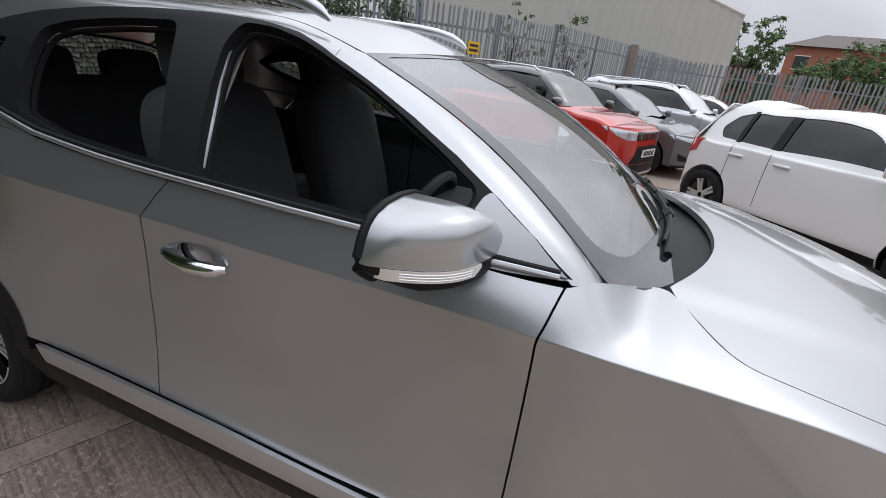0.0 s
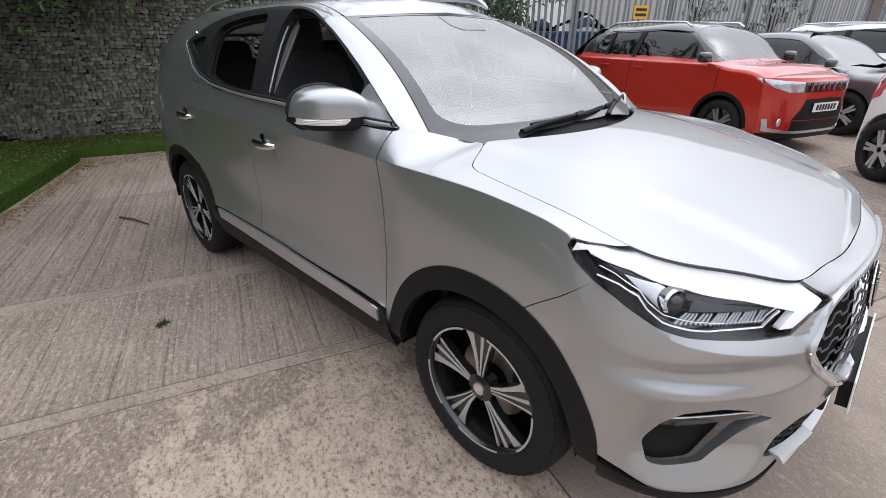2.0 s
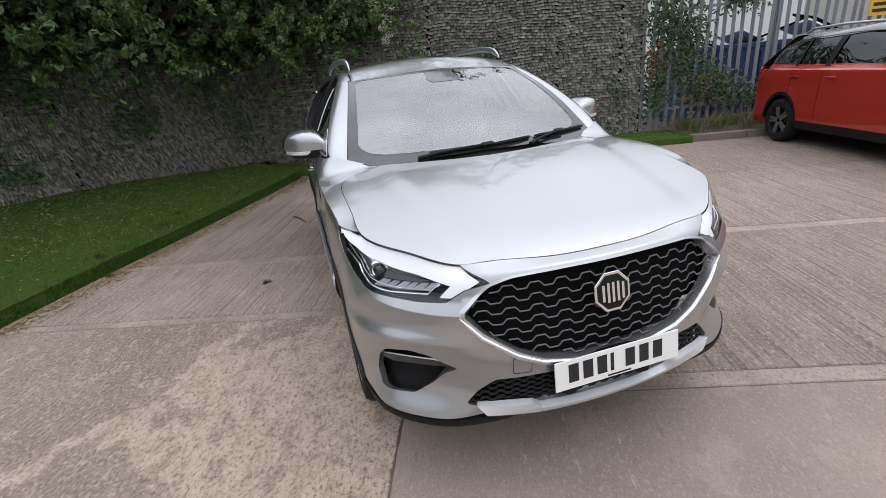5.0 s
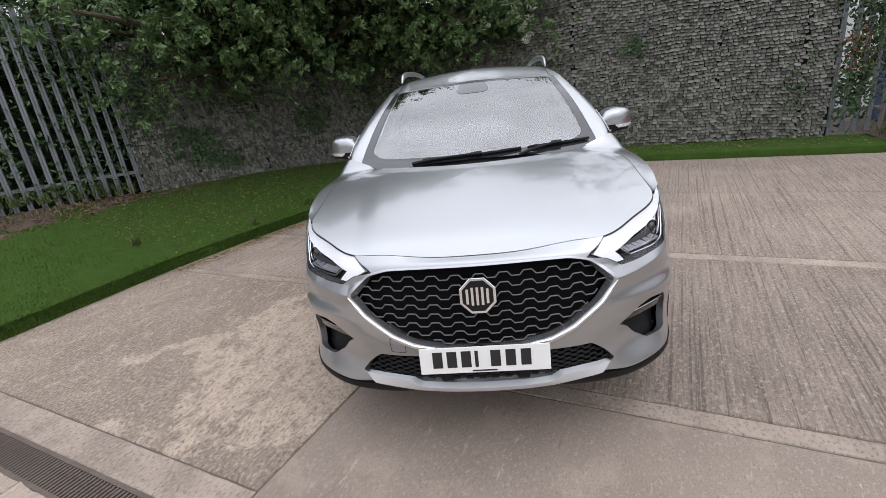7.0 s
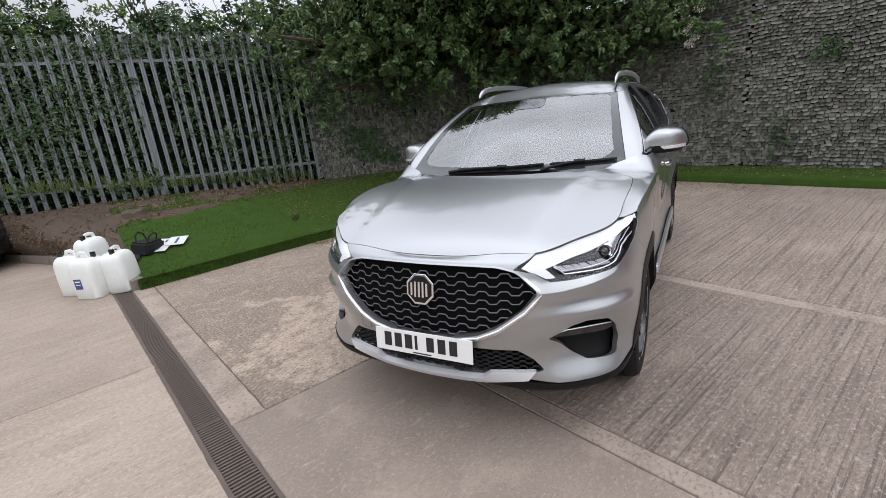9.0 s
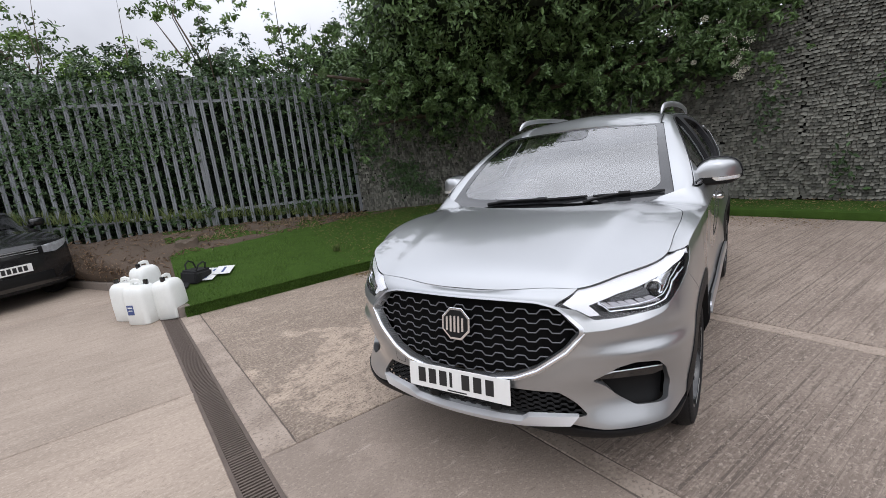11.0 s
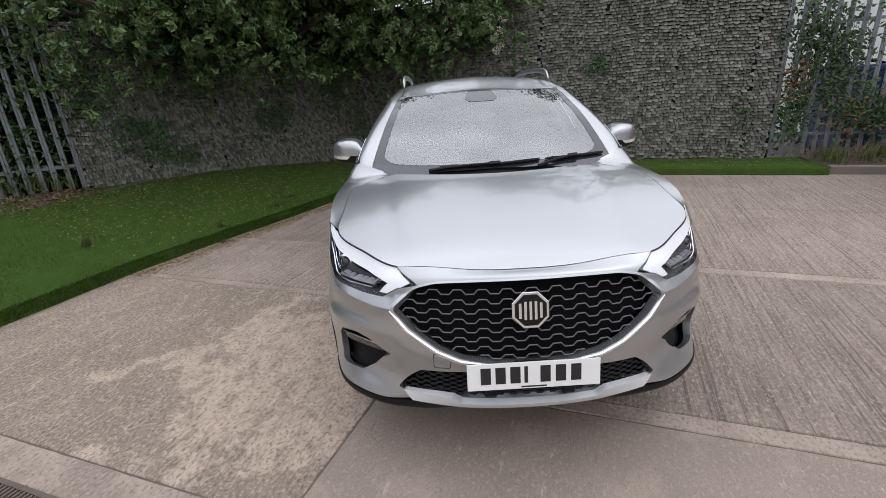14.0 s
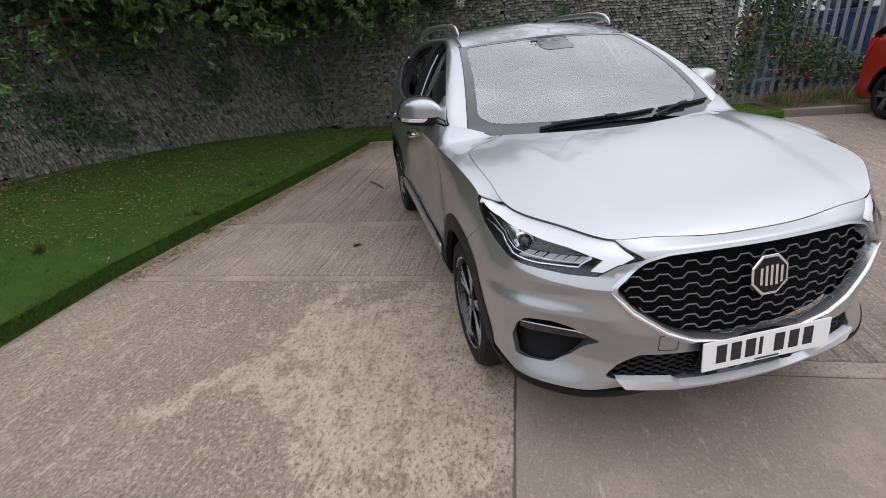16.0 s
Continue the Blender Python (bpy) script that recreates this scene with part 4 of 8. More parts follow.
FA, RA = (1.293, 0.340, 0.445, 0.458), (-1.293, 0.335, 0.445, 0.440)
SEAM_A = [(.832, .40), (.824, .55), (.824, .75), (.823, .92), (.822, 1.045), (.832, 1.09), (.848, 1.152)]
SEAM_B = [(-.250, .475), (-.262, .55), (-.270, .65), (-.262, .82), (-.245, .95), (-.228, 1.05), (-.185, 1.12), (-.150, 1.163)]
SEAM_C = [(-.905, .56), (-1.02, .70), (-1.16, .80), (-1.245, .90), (-1.262, 1.0), (-1.235, 1.08), (-1.14, 1.16), (-1.06, 1.215)]
LAMP = [(1.562, .851, .973), (1.635, .826, .972), (1.706, .796, .965), (1.80, .745, .953), (1.90, .655, .926), (1.985, .555, .895), (2.02, .512, .880),
        (2.075, .430, .852), (2.05, .509, .833), (2.028, .573, .791), (1.965, .664, .789), (1.856, .783, .803), (1.801, .814, .818), (1.75, .829, .843), (1.696, .84, .873), (1.645, .85, .900), (1.590, .854, .936)]
GAP = 0.003
lamps = {sd: [BODY.find((x, sd * y, z), (1, 1, 1), sd) for x, y, z in LAMP] for sd in (-1, 1)}
for sd in lamps:
    for i, vv in ((1, 7.2), (2, 7.93), (3, 7.95), (4, 7.95), (5, 7.95), (6, 7.93)):
        lamps[sd][i][1] = vv


def top_edge(x0, x1, side, n=14):
    s0, s1 = s_of_x(x0, side), s_of_x(x1, side)
    return [(s0 + (s1 - s0) * i / n, 8.0) for i in range(n + 1)]


def shoulder(x0, x1, side):
    """Two close lines either side of the flank's crease."""
    s = np.linspace(s_of_x(x0, side), s_of_x(x1, side), 40)
    return [[(a, 6 + e) for a in s] for e in (-.025, .025)]


body = part("body_shell", boxes(((2.3, 1.30, 0.30), pose(0, 0, 0.40))), M_DARK, car, "dark underbody")
for sd in (-1, 1):
    lamp = lamps[sd]
    seam_f = on_side([(1.572, .838), (1.475, .766)], sd)
    # wing
    arch = on_side(ellipse(*FA, 68, 172), sd)
    out = on_side(SEAM_A, sd) + top_edge(0.90, 1.69, sd, 60) + [lamp[1], lamp[0], lamp[16], lamp[15]] + seam_f + arch
    panel("front_wing", BODY, out, M_PAINT, car, step=0.02, creases=shoulder(.84, 1.52, sd))
    # doors
    low = [(.822, .462), (.6, .468), (.3, .47), (0, .472), (-.245, .475)]
    out = on_side(low[::-1] + [(x - .005, z) for x, z in SEAM_A[1:]] + [(.6, 1.163), (.3, 1.163), (0, 1.163)] + [(x + .0045, z) for x, z in SEAM_B[::-1][:-1]], sd)
    cup = lambda cx, cz: on_side(ellipse(cx, cz, .062, .040, 0, 345, 23), sd)
    panel("front_door", BODY, out, M_PAINT, car, step=0.03, creases=shoulder(-.222, .830, sd), holes=[cup(-.055, .985)])
    out = on_side([(-.745, .475), (-.5, .475)], sd) + on_side(SEAM_B, sd) + on_side([(-.4, 1.168), (-.6, 1.178), (-.8, 1.19), (-.95, 1.20)], sd) + on_side(SEAM_C[::-1][:-1], sd) + on_side(ellipse(*RA, 50, 18, 12), sd)
    panel("rear_door", BODY, out, M_PAINT, car, step=0.03, creases=shoulder(-1.235, -.235, sd), holes=[cup(-1.075, 1.0)])
    for cx, cz in ((-.055, .985), (-1.075, 1.0)):
        panel("handle_cup", BODY, on_side(ellipse(cx, cz, .066, .044, 0, 345, 23), sd), M_PAINT, car, step=0.02, lift=-0.022, rim=0)
        bm = bmesh.new()
        hp = BODY.at([on_side([(cx + .105 - .21 * i / 12, cz - .004)], sd)[0] for i in range(13)])
        hn = BODY.normal([on_side([(cx + .105 - .21 * i / 12, cz - .004)], sd)[0] for i in range(13)])
        tube(bm, [p + n * (.004 + .030 * math.sin(math.pi * i / 12) ** .6) for i, (p, n) in enumerate(zip(hp, hn))], [.007 + .008 * math.sin(math.pi * i / 12) ** .5 for i in range(13)], 10, flat=1.4)
        part("door_handle", bm, M_CHROME, car, "chrome door handle", smooth=True)
    # rear quarter
    out = on_side([(x - .005, z) for x, z in SEAM_C[1:]], sd) + on_side([(-1.3, 1.24), (-1.6, 1.25), (-1.9, 1.26), (-2.08, 1.26), (-2.10, 1.0), (-2.10, .8), (-2.08, .55), (-1.95, .43), (-1.76, .43)], sd) + on_side(ellipse(*RA, 168, 62), sd)
    panel("rear_quarter", BODY, out, M_PAINT, car, step=0.03, creases=shoulder(-2.05, -1.25, sd))
    # wheel-arch mouldings
    for nm, (cx, cz, rx, rz), a0, a1 in (("front_arch_moulding", FA, -2, 176), ("rear_arch_moulding", RA, 3, 183)):
        o = [(x, max(z, .345)) for x, z in ellipse(cx, cz, rx + .004, rz + .004, a0, a1, 40) + ellipse(cx, .334, .378, .385, a1, a0, 40)]
        panel(nm, BODY, on_side(o, sd), M_BLACKPL, car, step=0.022, lift=0.004, rim=0.03)
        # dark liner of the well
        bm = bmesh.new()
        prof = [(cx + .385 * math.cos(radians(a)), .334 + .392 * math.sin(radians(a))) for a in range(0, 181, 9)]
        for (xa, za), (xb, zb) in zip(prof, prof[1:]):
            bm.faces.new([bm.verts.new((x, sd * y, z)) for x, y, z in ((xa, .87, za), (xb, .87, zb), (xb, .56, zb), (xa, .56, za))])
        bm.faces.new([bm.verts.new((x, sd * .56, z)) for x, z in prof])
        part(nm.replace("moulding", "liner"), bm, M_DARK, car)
    # sill and its bright strip
    panel("sill", BODY, on_side([(.85, .40), (.85, .285), (-.86, .285), (-.86, .42), (-.78, .468), (0, .464), (.815, .455)], sd), M_BLACKPL, car, step=0.03, lift=0.012, rim=0.05)
    panel("sill_strip", BODY, on_side([(.80, .405), (.785, .452), (0, .474), (-.79, .472), (-.74, .425), (0, .415)], sd), M_SATIN, car, "satin silver strip", step=0.03, lift=0.022, rim=0.015)

# front bumper: one skin round the nose, with openings
GRILLE = [(0, .868), (.20, .867), (.36, .862), (.44, .842), (.535, .757), (.47, .682), (.36, .602), (.27, .562), (.14, .541), (0, .536)]
grille_o = [(-y, z) for y, z in GRILLE[::-1][1:-1]] + GRILLE
INTAKE = [(-.44, .492), (-.30, .497), (0, .50), (.30, .497), (.44, .492), (.50, .440), (.545, .388), (.47, .37), (.28, .345), (0, .340), (-.28, .345), (-.47, .37), (-.545, .388), (-.50, .440)]
FOG = [(.805, .560), (.785, .596), (.713, .606), (.654, .592), (.607, .564), (.562, .540), (.600, .512), (.640, .458), (.705, .412), (.785, .405), (.810, .410), (.815, .48)]


def bumper_half(sd):
    """From the middle of the bonnet's edge round to the middle of the lower edge."""
    L = lamps[sd]
    low = [BODY.find((x, sd * y, z), (1, 1, 1), sd) for x, y, z in ((1.70, .865, .405), (1.80, .835, .372), (1.88, .81, .342), (1.975, .715, .332), (2.045, .60, .330), (2.09, .50, .345), (2.11, .44, .350), (2.13, .22, .340))]
    top = [(L[6][0] * (1 - i / 8), 8.0) for i in range(8, -1, -1)]
    arc = on_side(ellipse(*FA, 68, 12, 14), sd)
    return top + L[6:16] + on_side([(1.572, .834), (1.475, .762)], sd) + arc + low


ledge = []
for sd in (-1, 1):
    ss = np.linspace(.55, .93, 24)
    vg = np.linspace(3.5, 7, 141)
    for e in (-.0025, .0025):
        ledge.append([(sd * a, np.interp(np.interp(a, RIDGE_S, RIDGE_Z) + e, skin(np.full(141, a), vg)[:, 2], vg)) for a in ss])
bl, br = bumper_half(1), bumper_half(-1)
out = bl + [BODY.find((2.11, 0, .336), (1, 1, 1))] + br[::-1][:-1]
fogs = [on_front(round_poly([(sd * y, z) for y, z in FOG], .012)) for sd in (1, -1)]
hole_g, hole_i = on_front(round_poly(grille_o, .02)), on_front(round_poly(INTAKE, .015))
panel("front_bumper", BODY, out, M_PAINT, car, holes=[hole_g, hole_i, *fogs], step=0.018, rim=0.03, creases=ledge)

# black lower lip, silver skid strip
lipb = []
LIP = s_of_x(1.735, 1)
for i in range(25):
    s = LIP * (i / 12 - 1)
    lipb.append((s, 0.05))
lipt = [(s, 1.0 + 0.35 * max(0, abs(s) - .75)) for s, _ in lipb[::-1]]
panel("lower_lip", BODY, lipb + lipt, M_BLACKPL, car, step=0.025, lift=0.004, rim=0.06)
SKID = [(-.51, .392), (-.31, .377), (-.275, .348), (0, .343), (.275, .348), (.31, .377), (.51, .392), (.48, .350), (.28, .322), (0, .316), (-.28, .322), (-.48, .350)]
panel("skid_strip", BODY, on_front(SKID), M_SKID, car, "satin silver skid strip", step=0.025, lift=0.022, rim=0.03)

# bonnet: its edge follows the skin's top level
es = np.linspace(-s_of_x(1.05, 1), s_of_x(1.05, 1), 140)
edge = skin(es, np.full(140, 8.0))[:, :2]
cen = np.array([1.5, 0.0])
dn = edge - cen
edge = edge - dn / np.linalg.norm(dn, axis=1)[:, None] * GAP * 0.9
rear = [(1.207 - .46 * y * y, y) for y in np.linspace(.575, -.575, 18)]
HOOD = Surf(lambda x, y: np.column_stack([np.asarray(x, float), np.asarray(y, float), bonnet_z(x, y)]), (0.8, 2.1), (-0.9, 0.9), 1.0, 90, 90)
panel("bonnet", HOOD, list(edge) + rear, M_PAINT, car, step=0.03, rim=0.02)

# ---- greenhouse of the silver car ----
DLO = [(.855, 1.152), (.77, 1.222), (.68, 1.278), (.57, 1.340), (.45, 1.397), (.32, 1.452), (.19, 1.500), (.06, 1.543), (-.08, 1.562), (-.25, 1.567), (-.43, 1.563), (-.65, 1.549), (-.88, 1.520),
       (-1.02, 1.490), (-1.14, 1.450), (-1.25, 1.400), (-1.20, 1.365), (-1.10, 1.325), (-.99, 1.270), (-.85, 1.228), (-.66, 1.198), (-.40, 1.180), (-.15, 1.174), (.2, 1.172), (.5, 1.172)]
WIN_F = [(.43, 1.188), (.60, 1.190), (.640, 1.284), (.53, 1.345), (.42, 1.399), (.31, 1.448), (.20, 1.488), (.09, 1.526), (-.02, 1.549), (-.12, 1.553), (-.145, 1.50), (-.10, 1.30), (-.075, 1.190)]
SAIL = [(.606, 1.179), (.850, 1.1545), (.767, 1.2225), (.662, 1.287), (.648, 1.276)]
WIN_R = [(-.195, 1.195), (-.25, 1.35), (-.335, 1.538), (-.55, 1.525), (-.74, 1.500), (-.835, 1.470), (-.83, 1.38), (-.80, 1.29), (-.775, 1.245), (-.60, 1.212), (-.40, 1.200)]
WIN_Q = [(-.985, 1.330), (-.965, 1.430), (-1.05, 1.428), (-1.19, 1.400), (-1.12, 1.368)]
TOP = [(.19, 4.0), (.08, 4.0), (-.2, 4.0), (-.6, 4.0), (-1.0, 4.0), (-1.4, 4.0), (-1.7, 4.0), (-1.98, 4.0)]
for sd in (-1, 1):
    G = GREEN[sd]
    on = lambda pts: [G.find((x, 0, z), SIDE) for x, z in pts]
    dlo, wf, wr, wq = on(DLO), on(round_poly(WIN_F, .03)), on(round_poly(WIN_R, .03)), on(round_poly(WIN_Q, .015))
    panel("window_frame", G, dlo, M_FRAME, car, "black window surround", holes=[wf, wr, wq], step=0.03, lift=0.003, rim=0.03, flip=-sd)
    # inner lip of each opening
    for nm, w, grow in (("door_seal", wf, 1.0), ("door_seal", wr, 1.0)):
        c = np.mean(w, 0)
        panel(nm, G, w, M_BLACKPL, car, holes=[[c + (p - c) * (0.965, 0.94) for p in w]], step=0.03, lift=-0.03, rim=0.012, flip=-sd)
    panel("mirror_sail", G, on(round_poly(SAIL, .006)), M_PAINT, car, "silver triangle before the door window", step=0.03, lift=0.007, rim=0.008, flip=-sd)
    bm = bmesh.new()
    tube(bm, [p + np.array([0, -sd * .030, 0]) for p in G.at(on([(-.082, 1.20), (-.10, 1.30), (-.125, 1.40), (-.150, 1.50)]))], .0045, 6)
    part("glass_channel", bm, M_SATIN, car, "bright window channel", smooth=True)
    glass = panel("quarter_glass", G, wq, M_DARKGLASS, car, step=0.05, lift=-0.004, rim=0, flip=-sd)
    if sd > 0:
        for w in (wf, wr):
            g = panel("door_glass", G, w, M_GLASS, car, "raised clear door glass", step=0.05, lift=-0.018, rim=0, flip=-sd)
            g.visible_shadow = False
    # bright waist strip, a rounded bead that climbs behind the quarter glass
    st = fine(on([(.83, 1.164), (.5, 1.170), (.2, 1.170), (-.15, 1.172), (-.40, 1.178), (-.66, 1.195), (-.85, 1.225), (-.99, 1.266), (-1.10, 1.320), (-1.20, 1.362), (-1.255, 1.398), (-1.15, 1.446)]), .05, False)
    bm = bmesh.new()
    tube(bm, [p - n * sd * .010 for p, n in zip(G.at(st), G.normal(st))], .0075, 8)
    part("waist_strip", bm, M_SATIN, car, "bright metal waist strip", smooth=True)
    bm = bmesh.new()
    st2 = [q + (0, .085) for q in st[:-14]]
    tube(bm, [p - n * sd * .008 for p, n in zip(G.at(st2), G.normal(st2))], .008, 8)
    part("waist_seal", bm, M_BLACKPL, car, "black rubber waist seal", smooth=True)
    # body colour round and over the windows
    out = [(x, v) for x, v in TOP] + [(-2.0, 2.0), (-2.0, 0.0), (-1.7, 0.0), (-1.40, 0.0), (-1.15, 0.0), (-.9, 0.0), (-.7, 0.0)] + on([(-.66, 1.196), (-.85, 1.226), (-.99, 1.268), (-1.10, 1.323), (-1.20, 1.363), (-1.26, 1.399)]) + dlo[15:5:-1]
    panel("cant_rail", G, out, M_PAINT, car, step=0.03, rim=0.01, flip=-sd)
    # ledge between the doors' top edge and the window line
    bm = bmesh.new()
    lx = np.linspace(-1.2, .855, 50)
    ra = BODY.at([(s_of_x(x, sd), 7.97) for x in lx])
    rb = G.at([(x, .03) for x in lx])
    ra, rb = [bm.verts.new(p) for p in ra], [bm.verts.new(p) for p in rb]
    for i in range(49):
        bm.faces.new((ra[i], ra[i + 1], rb[i + 1], rb[i]))
    part("waist_ledge", bm, M_PAINT, car, smooth=True)
    # windscreen pillar: ruled between the screen's edge and the window surround
    n = 24
    ew = windscreen(np.full(n, sd * 1.005), np.linspace(-0.02, 1.0, n))
    ts = np.linspace(0, 1, n)
    fr = np.array(DLO[8::-1])
    run_f = np.concatenate([[0], np.cumsum(np.linalg.norm(np.diff(fr, axis=0), axis=1))])
    run_f /= run_f[-1]
    fx, fz = np.interp(1 - ts, run_f, fr[:, 0]), np.interp(1 - ts, run_f, fr[:, 1])
    ed = G.at(on(list(zip(fx, fz))))
    bm = bmesh.new()
    grid = []
    for i in range(n):
        row = []
        for j in range(9):
            f = j / 8
            p = ew[i] * (1 - f) + ed[i] * f
            bow = math.sin(math.pi * f) * 0.016
            row.append(bm.verts.new(Vector(p) + Vector((0.45, sd * 0.75, 0.45)).normalized() * bow - Vector((0, 0, .012 if i == 0 else 0))))
        grid.append(row)
    for r0, r1 in zip(grid, grid[1:]):
        for j in range(8):
            bm.faces.new((r0[j], r0[j + 1], r1[j + 1], r1[j]))
    part("windscreen_pillar", bm, M_PAINT, car, smooth=True)
    # roof rail
    bm = bmesh.new()
    xs = [.10, .07, .02, -.05, -.15, -.35, -.7, -1.0, -1.2, -1.3, -1.36, -1.40]
    zs = [1.578, 1.598, 1.618, 1.632, 1.641, 1.648, 1.648, 1.636, 1.620, 1.604, 1.585, 1.562]
    tube(bm, [(x, sd * (.540 - .012 * abs(x + .5)), z + .006) for x, z in zip(xs, zs)], [.004, .010, .0135] + [.0135] * 7 + [.010, .005], 10, flat=1.5)
    part("roof_rail", bm, M_SATIN, car, "satin silver roof rail", smooth=True)


def roof_fn(x, v):
    W, V = cardinal(G_X, x), cardinal(np.arange(7.0), 6 - np.abs(v))
    y, z = np.einsum("ni,ij,nj->n", W, GY, V), np.einsum("ni,ij,nj->n", W, GZ, V)
    z = z + 0.016 * smooth01((np.asarray(x) + 2.0) / 1.2) * np.clip(1 - np.abs(v) / 2, 0, 1) - front_drop(x)
    return np.column_stack([np.asarray(x, float), np.sign(v) * np.maximum(y, 0), z])


ROOF = Surf(roof_fn, (-2.05, 0.92), (-2.2, 2.2), 0.3, 80, 60)
head = [ROOF.find(p, (1, 1, 0.2)) for p in windscreen(np.linspace(-.97, .97, 21), np.full(21, 1.0))]
panel("roof", ROOF, head + [(.20, 1.96), (.07, 1.97), (-.6, 1.97), (-1.3, 1.97), (-1.98, 1.97), (-1.98, 0), (-1.98, -1.97), (-1.3, -1.97), (-.6, -1.97), (.07, -1.97), (.20, -1.96)], M_PAINT, car, step=0.04, rim=0.01)
part("roof_lining", boxes(((1.9, 0.95, 0.02), pose(-.9, 0, 1.535))), M_HEADLINER, car)
# tailgate and rear screen, closed plainly
bm = bmesh.new()
ys = np.linspace(-.70, .70, 15)
rows = [[(-2.03 - .04 * (1 - (y / .7) ** 2), y * .80, 1.42) for y in ys], [(-2.08 - .05 * (1 - (y / .7) ** 2), y, 1.20) for y in ys], [(-2.12 - .06 * (1 - (y / .7) ** 2), y, .85) for y in ys], [(-2.10 - .06 * (1 - (y / .7) ** 2), y, .40) for y in ys]]
rows = [[bm.verts.new(p) for p in r] for r in rows]
for a, b in zip(rows[1:], rows[2:]):
    for i in range(14):
        bm.faces.new((a[i], a[i + 1], b[i + 1], b[i]))
part("tailgate", bm, M_PAINT, car, smooth=True)
bm = bmesh.new()
for i in range(14):
    bm.faces.new([bm.verts.new(v) for v in (*[(-1.93 - .04 * (1 - (y / .7) ** 2), y * .85, 1.46) for y in ys[i:i + 2]], *[(-2.08 - .05 * (1 - (y / .7) ** 2), y * .95, 1.20) for y in ys[i:i + 2][::-1]])])
part("rear_screen", bm, M_DARKGLASS, car)
for sd in (-1, 1):
    part("tail_lamp", lathe(bmesh.new(), [(.0, .05), (.05, .045), (.085, .02), (.09, 0)], 20, pose(-2.06, sd * .60, 1.06, 0, -75, sd * 20) @ Matrix.Diagonal((1, 1.4, 1, 1))), M_REDLENS, car, "red tail lamp", smooth=True)
    part("fuel_flap" if sd < 0 else "rear_reflector", boxes(((.14, .004, .14), pose(-1.62, sd * .868, 1.0, 0, 0, -sd * 4))), M_PAINT, car, bevel=.001)

# windscreen with its dark border
glass = panel("windscreen", SCREEN, [(-1, 0), (0, 0), (1, 0), (1, .5), (1, 1), (0, 1), (-1, 1), (-1, .5)], M_SCREEN, car, "raked windscreen reflecting the sky", step=0.06, rim=0, flip=1)
glass.visible_shadow = False
ring = [(-1, -.02), (-.9, -.05), (-.8, -.078), (-.67, -.092), (-.55, -.055), (-.4, -.02), (0, 0), (.4, -.02), (.55, -.055), (.67, -.092), (.8, -.078), (.9, -.05), (1, -.02), (1, .5), (1, 1), (0, 1), (-1, 1), (-1, .5)]
inner = round_poly([(-.925, .11), (-.85, .052), (-.76, .038), (0, .055), (.76, .038), (.85, .052), (.925, .11), (.925, .5), (.93, .972), (0, .985), (-.93, .972), (-.925, .5)], .06)
M_BORDER = material("grey_glass_border", (0.022, 0.023, 0.025), 0.12, spec=0.6, coat=0.45)
panel("sensor_window", SCREEN, round_poly([(-.165, .93), (-.150, .975), (.150, .975), (.165, .93), (.190, .845), (.14, .795), (-.14, .795), (-.190, .845)], .02), M_BORDER, car, "dark printed patch before the camera housing", step=0.04, lift=0.0015, rim=0)
panel("windscreen_border", SCREEN, ring, M_BORDER, car, "dark printed glass border", holes=[inner], step=0.05, lift=0.0015, rim=0)
part("sensor_housing", prism(bmesh.new(), [(-.07, -.05), (.07, -.05), (.085, .03), (.05, .075), (-.05, .075), (-.085, .03)], .02, Matrix.Translation(Vector(windscreen([0.0], [.90])[0]) + Vector((-.024, 0, -.040))) @ pose(0, 0, 0, 0, 29, 0) @ pose(0, 0, 0, 0, 0, 90)), M_DASH, car, bevel=.004)
# scuttle and wipers
bm = bmesh.new()
rows = []
for y in np.linspace(-.62, .62, 23):
    k = 1 - (y / .62) ** 2
    rows.append([bm.verts.new(p) for p in ((1.05 + .18 * k, y, 1.088), (1.03 + .14 * k, y, 1.072), (1.00 + .09 * k, y, 1.078), (.94 + .12 * k, y, 1.115))])
for a, b in zip(rows, rows[1:]):
    for i in range(3):
        bm.faces.new((a[i], a[i + 1], b[i + 1], b[i]))
part("scuttle", bm, M_BLACKPL, car, smooth=True)
for a0, a1, b0, b1, hub, grip in ((-.43, .38, .012, .036, -.52, .02), (.43, .94, .034, .012, .36, .67)):
    aa = np.linspace(a0, a1, 12)
    bb = np.linspace(b0, b1, 12)
    pp = windscreen(aa, bb)
    nn = SCREEN.normal(np.column_stack([aa, bb]))
    bm = bmesh.new()
    tube(bm, [p + n * .012 for p, n in zip(pp, nn)], [.005] + [.0075] * 10 + [.006], 6, flat=1.3)
    part("wiper_blade", bm, M_BLACKPL, car, smooth=True)
    i = int(np.argmin(abs(aa - grip)))
    mid = pp[i] + nn[i] * .021
    h = windscreen([hub], [-.015])[0] + np.array([.012, 0, .002])
    bm = bmesh.new()
    tube(bm, [h, h * .75 + mid * .25 + np.array([0, 0, .006]), h * .4 + mid * .6 + np.array([0, 0, .005]), mid], [.012, .009, .0075, .007], 8)
    part("wiper_arm", bm, M_BLACKPL, car, smooth=True)
    # the clip that joins arm and blade
    way = Vector(pp[i + 1] - pp[i - 1]).normalized()
    up = Vector(nn[i])
    side = up.cross(way).normalized()
    m = Matrix((way, side, up)).transposed().to_4x4()
    m.translation = Vector(pp[i]) + up * .017
    part("wiper_clip", boxes(((.065, .022, .024), m)), M_BLACKPL, car, bevel=.004)
bm = bmesh.new()
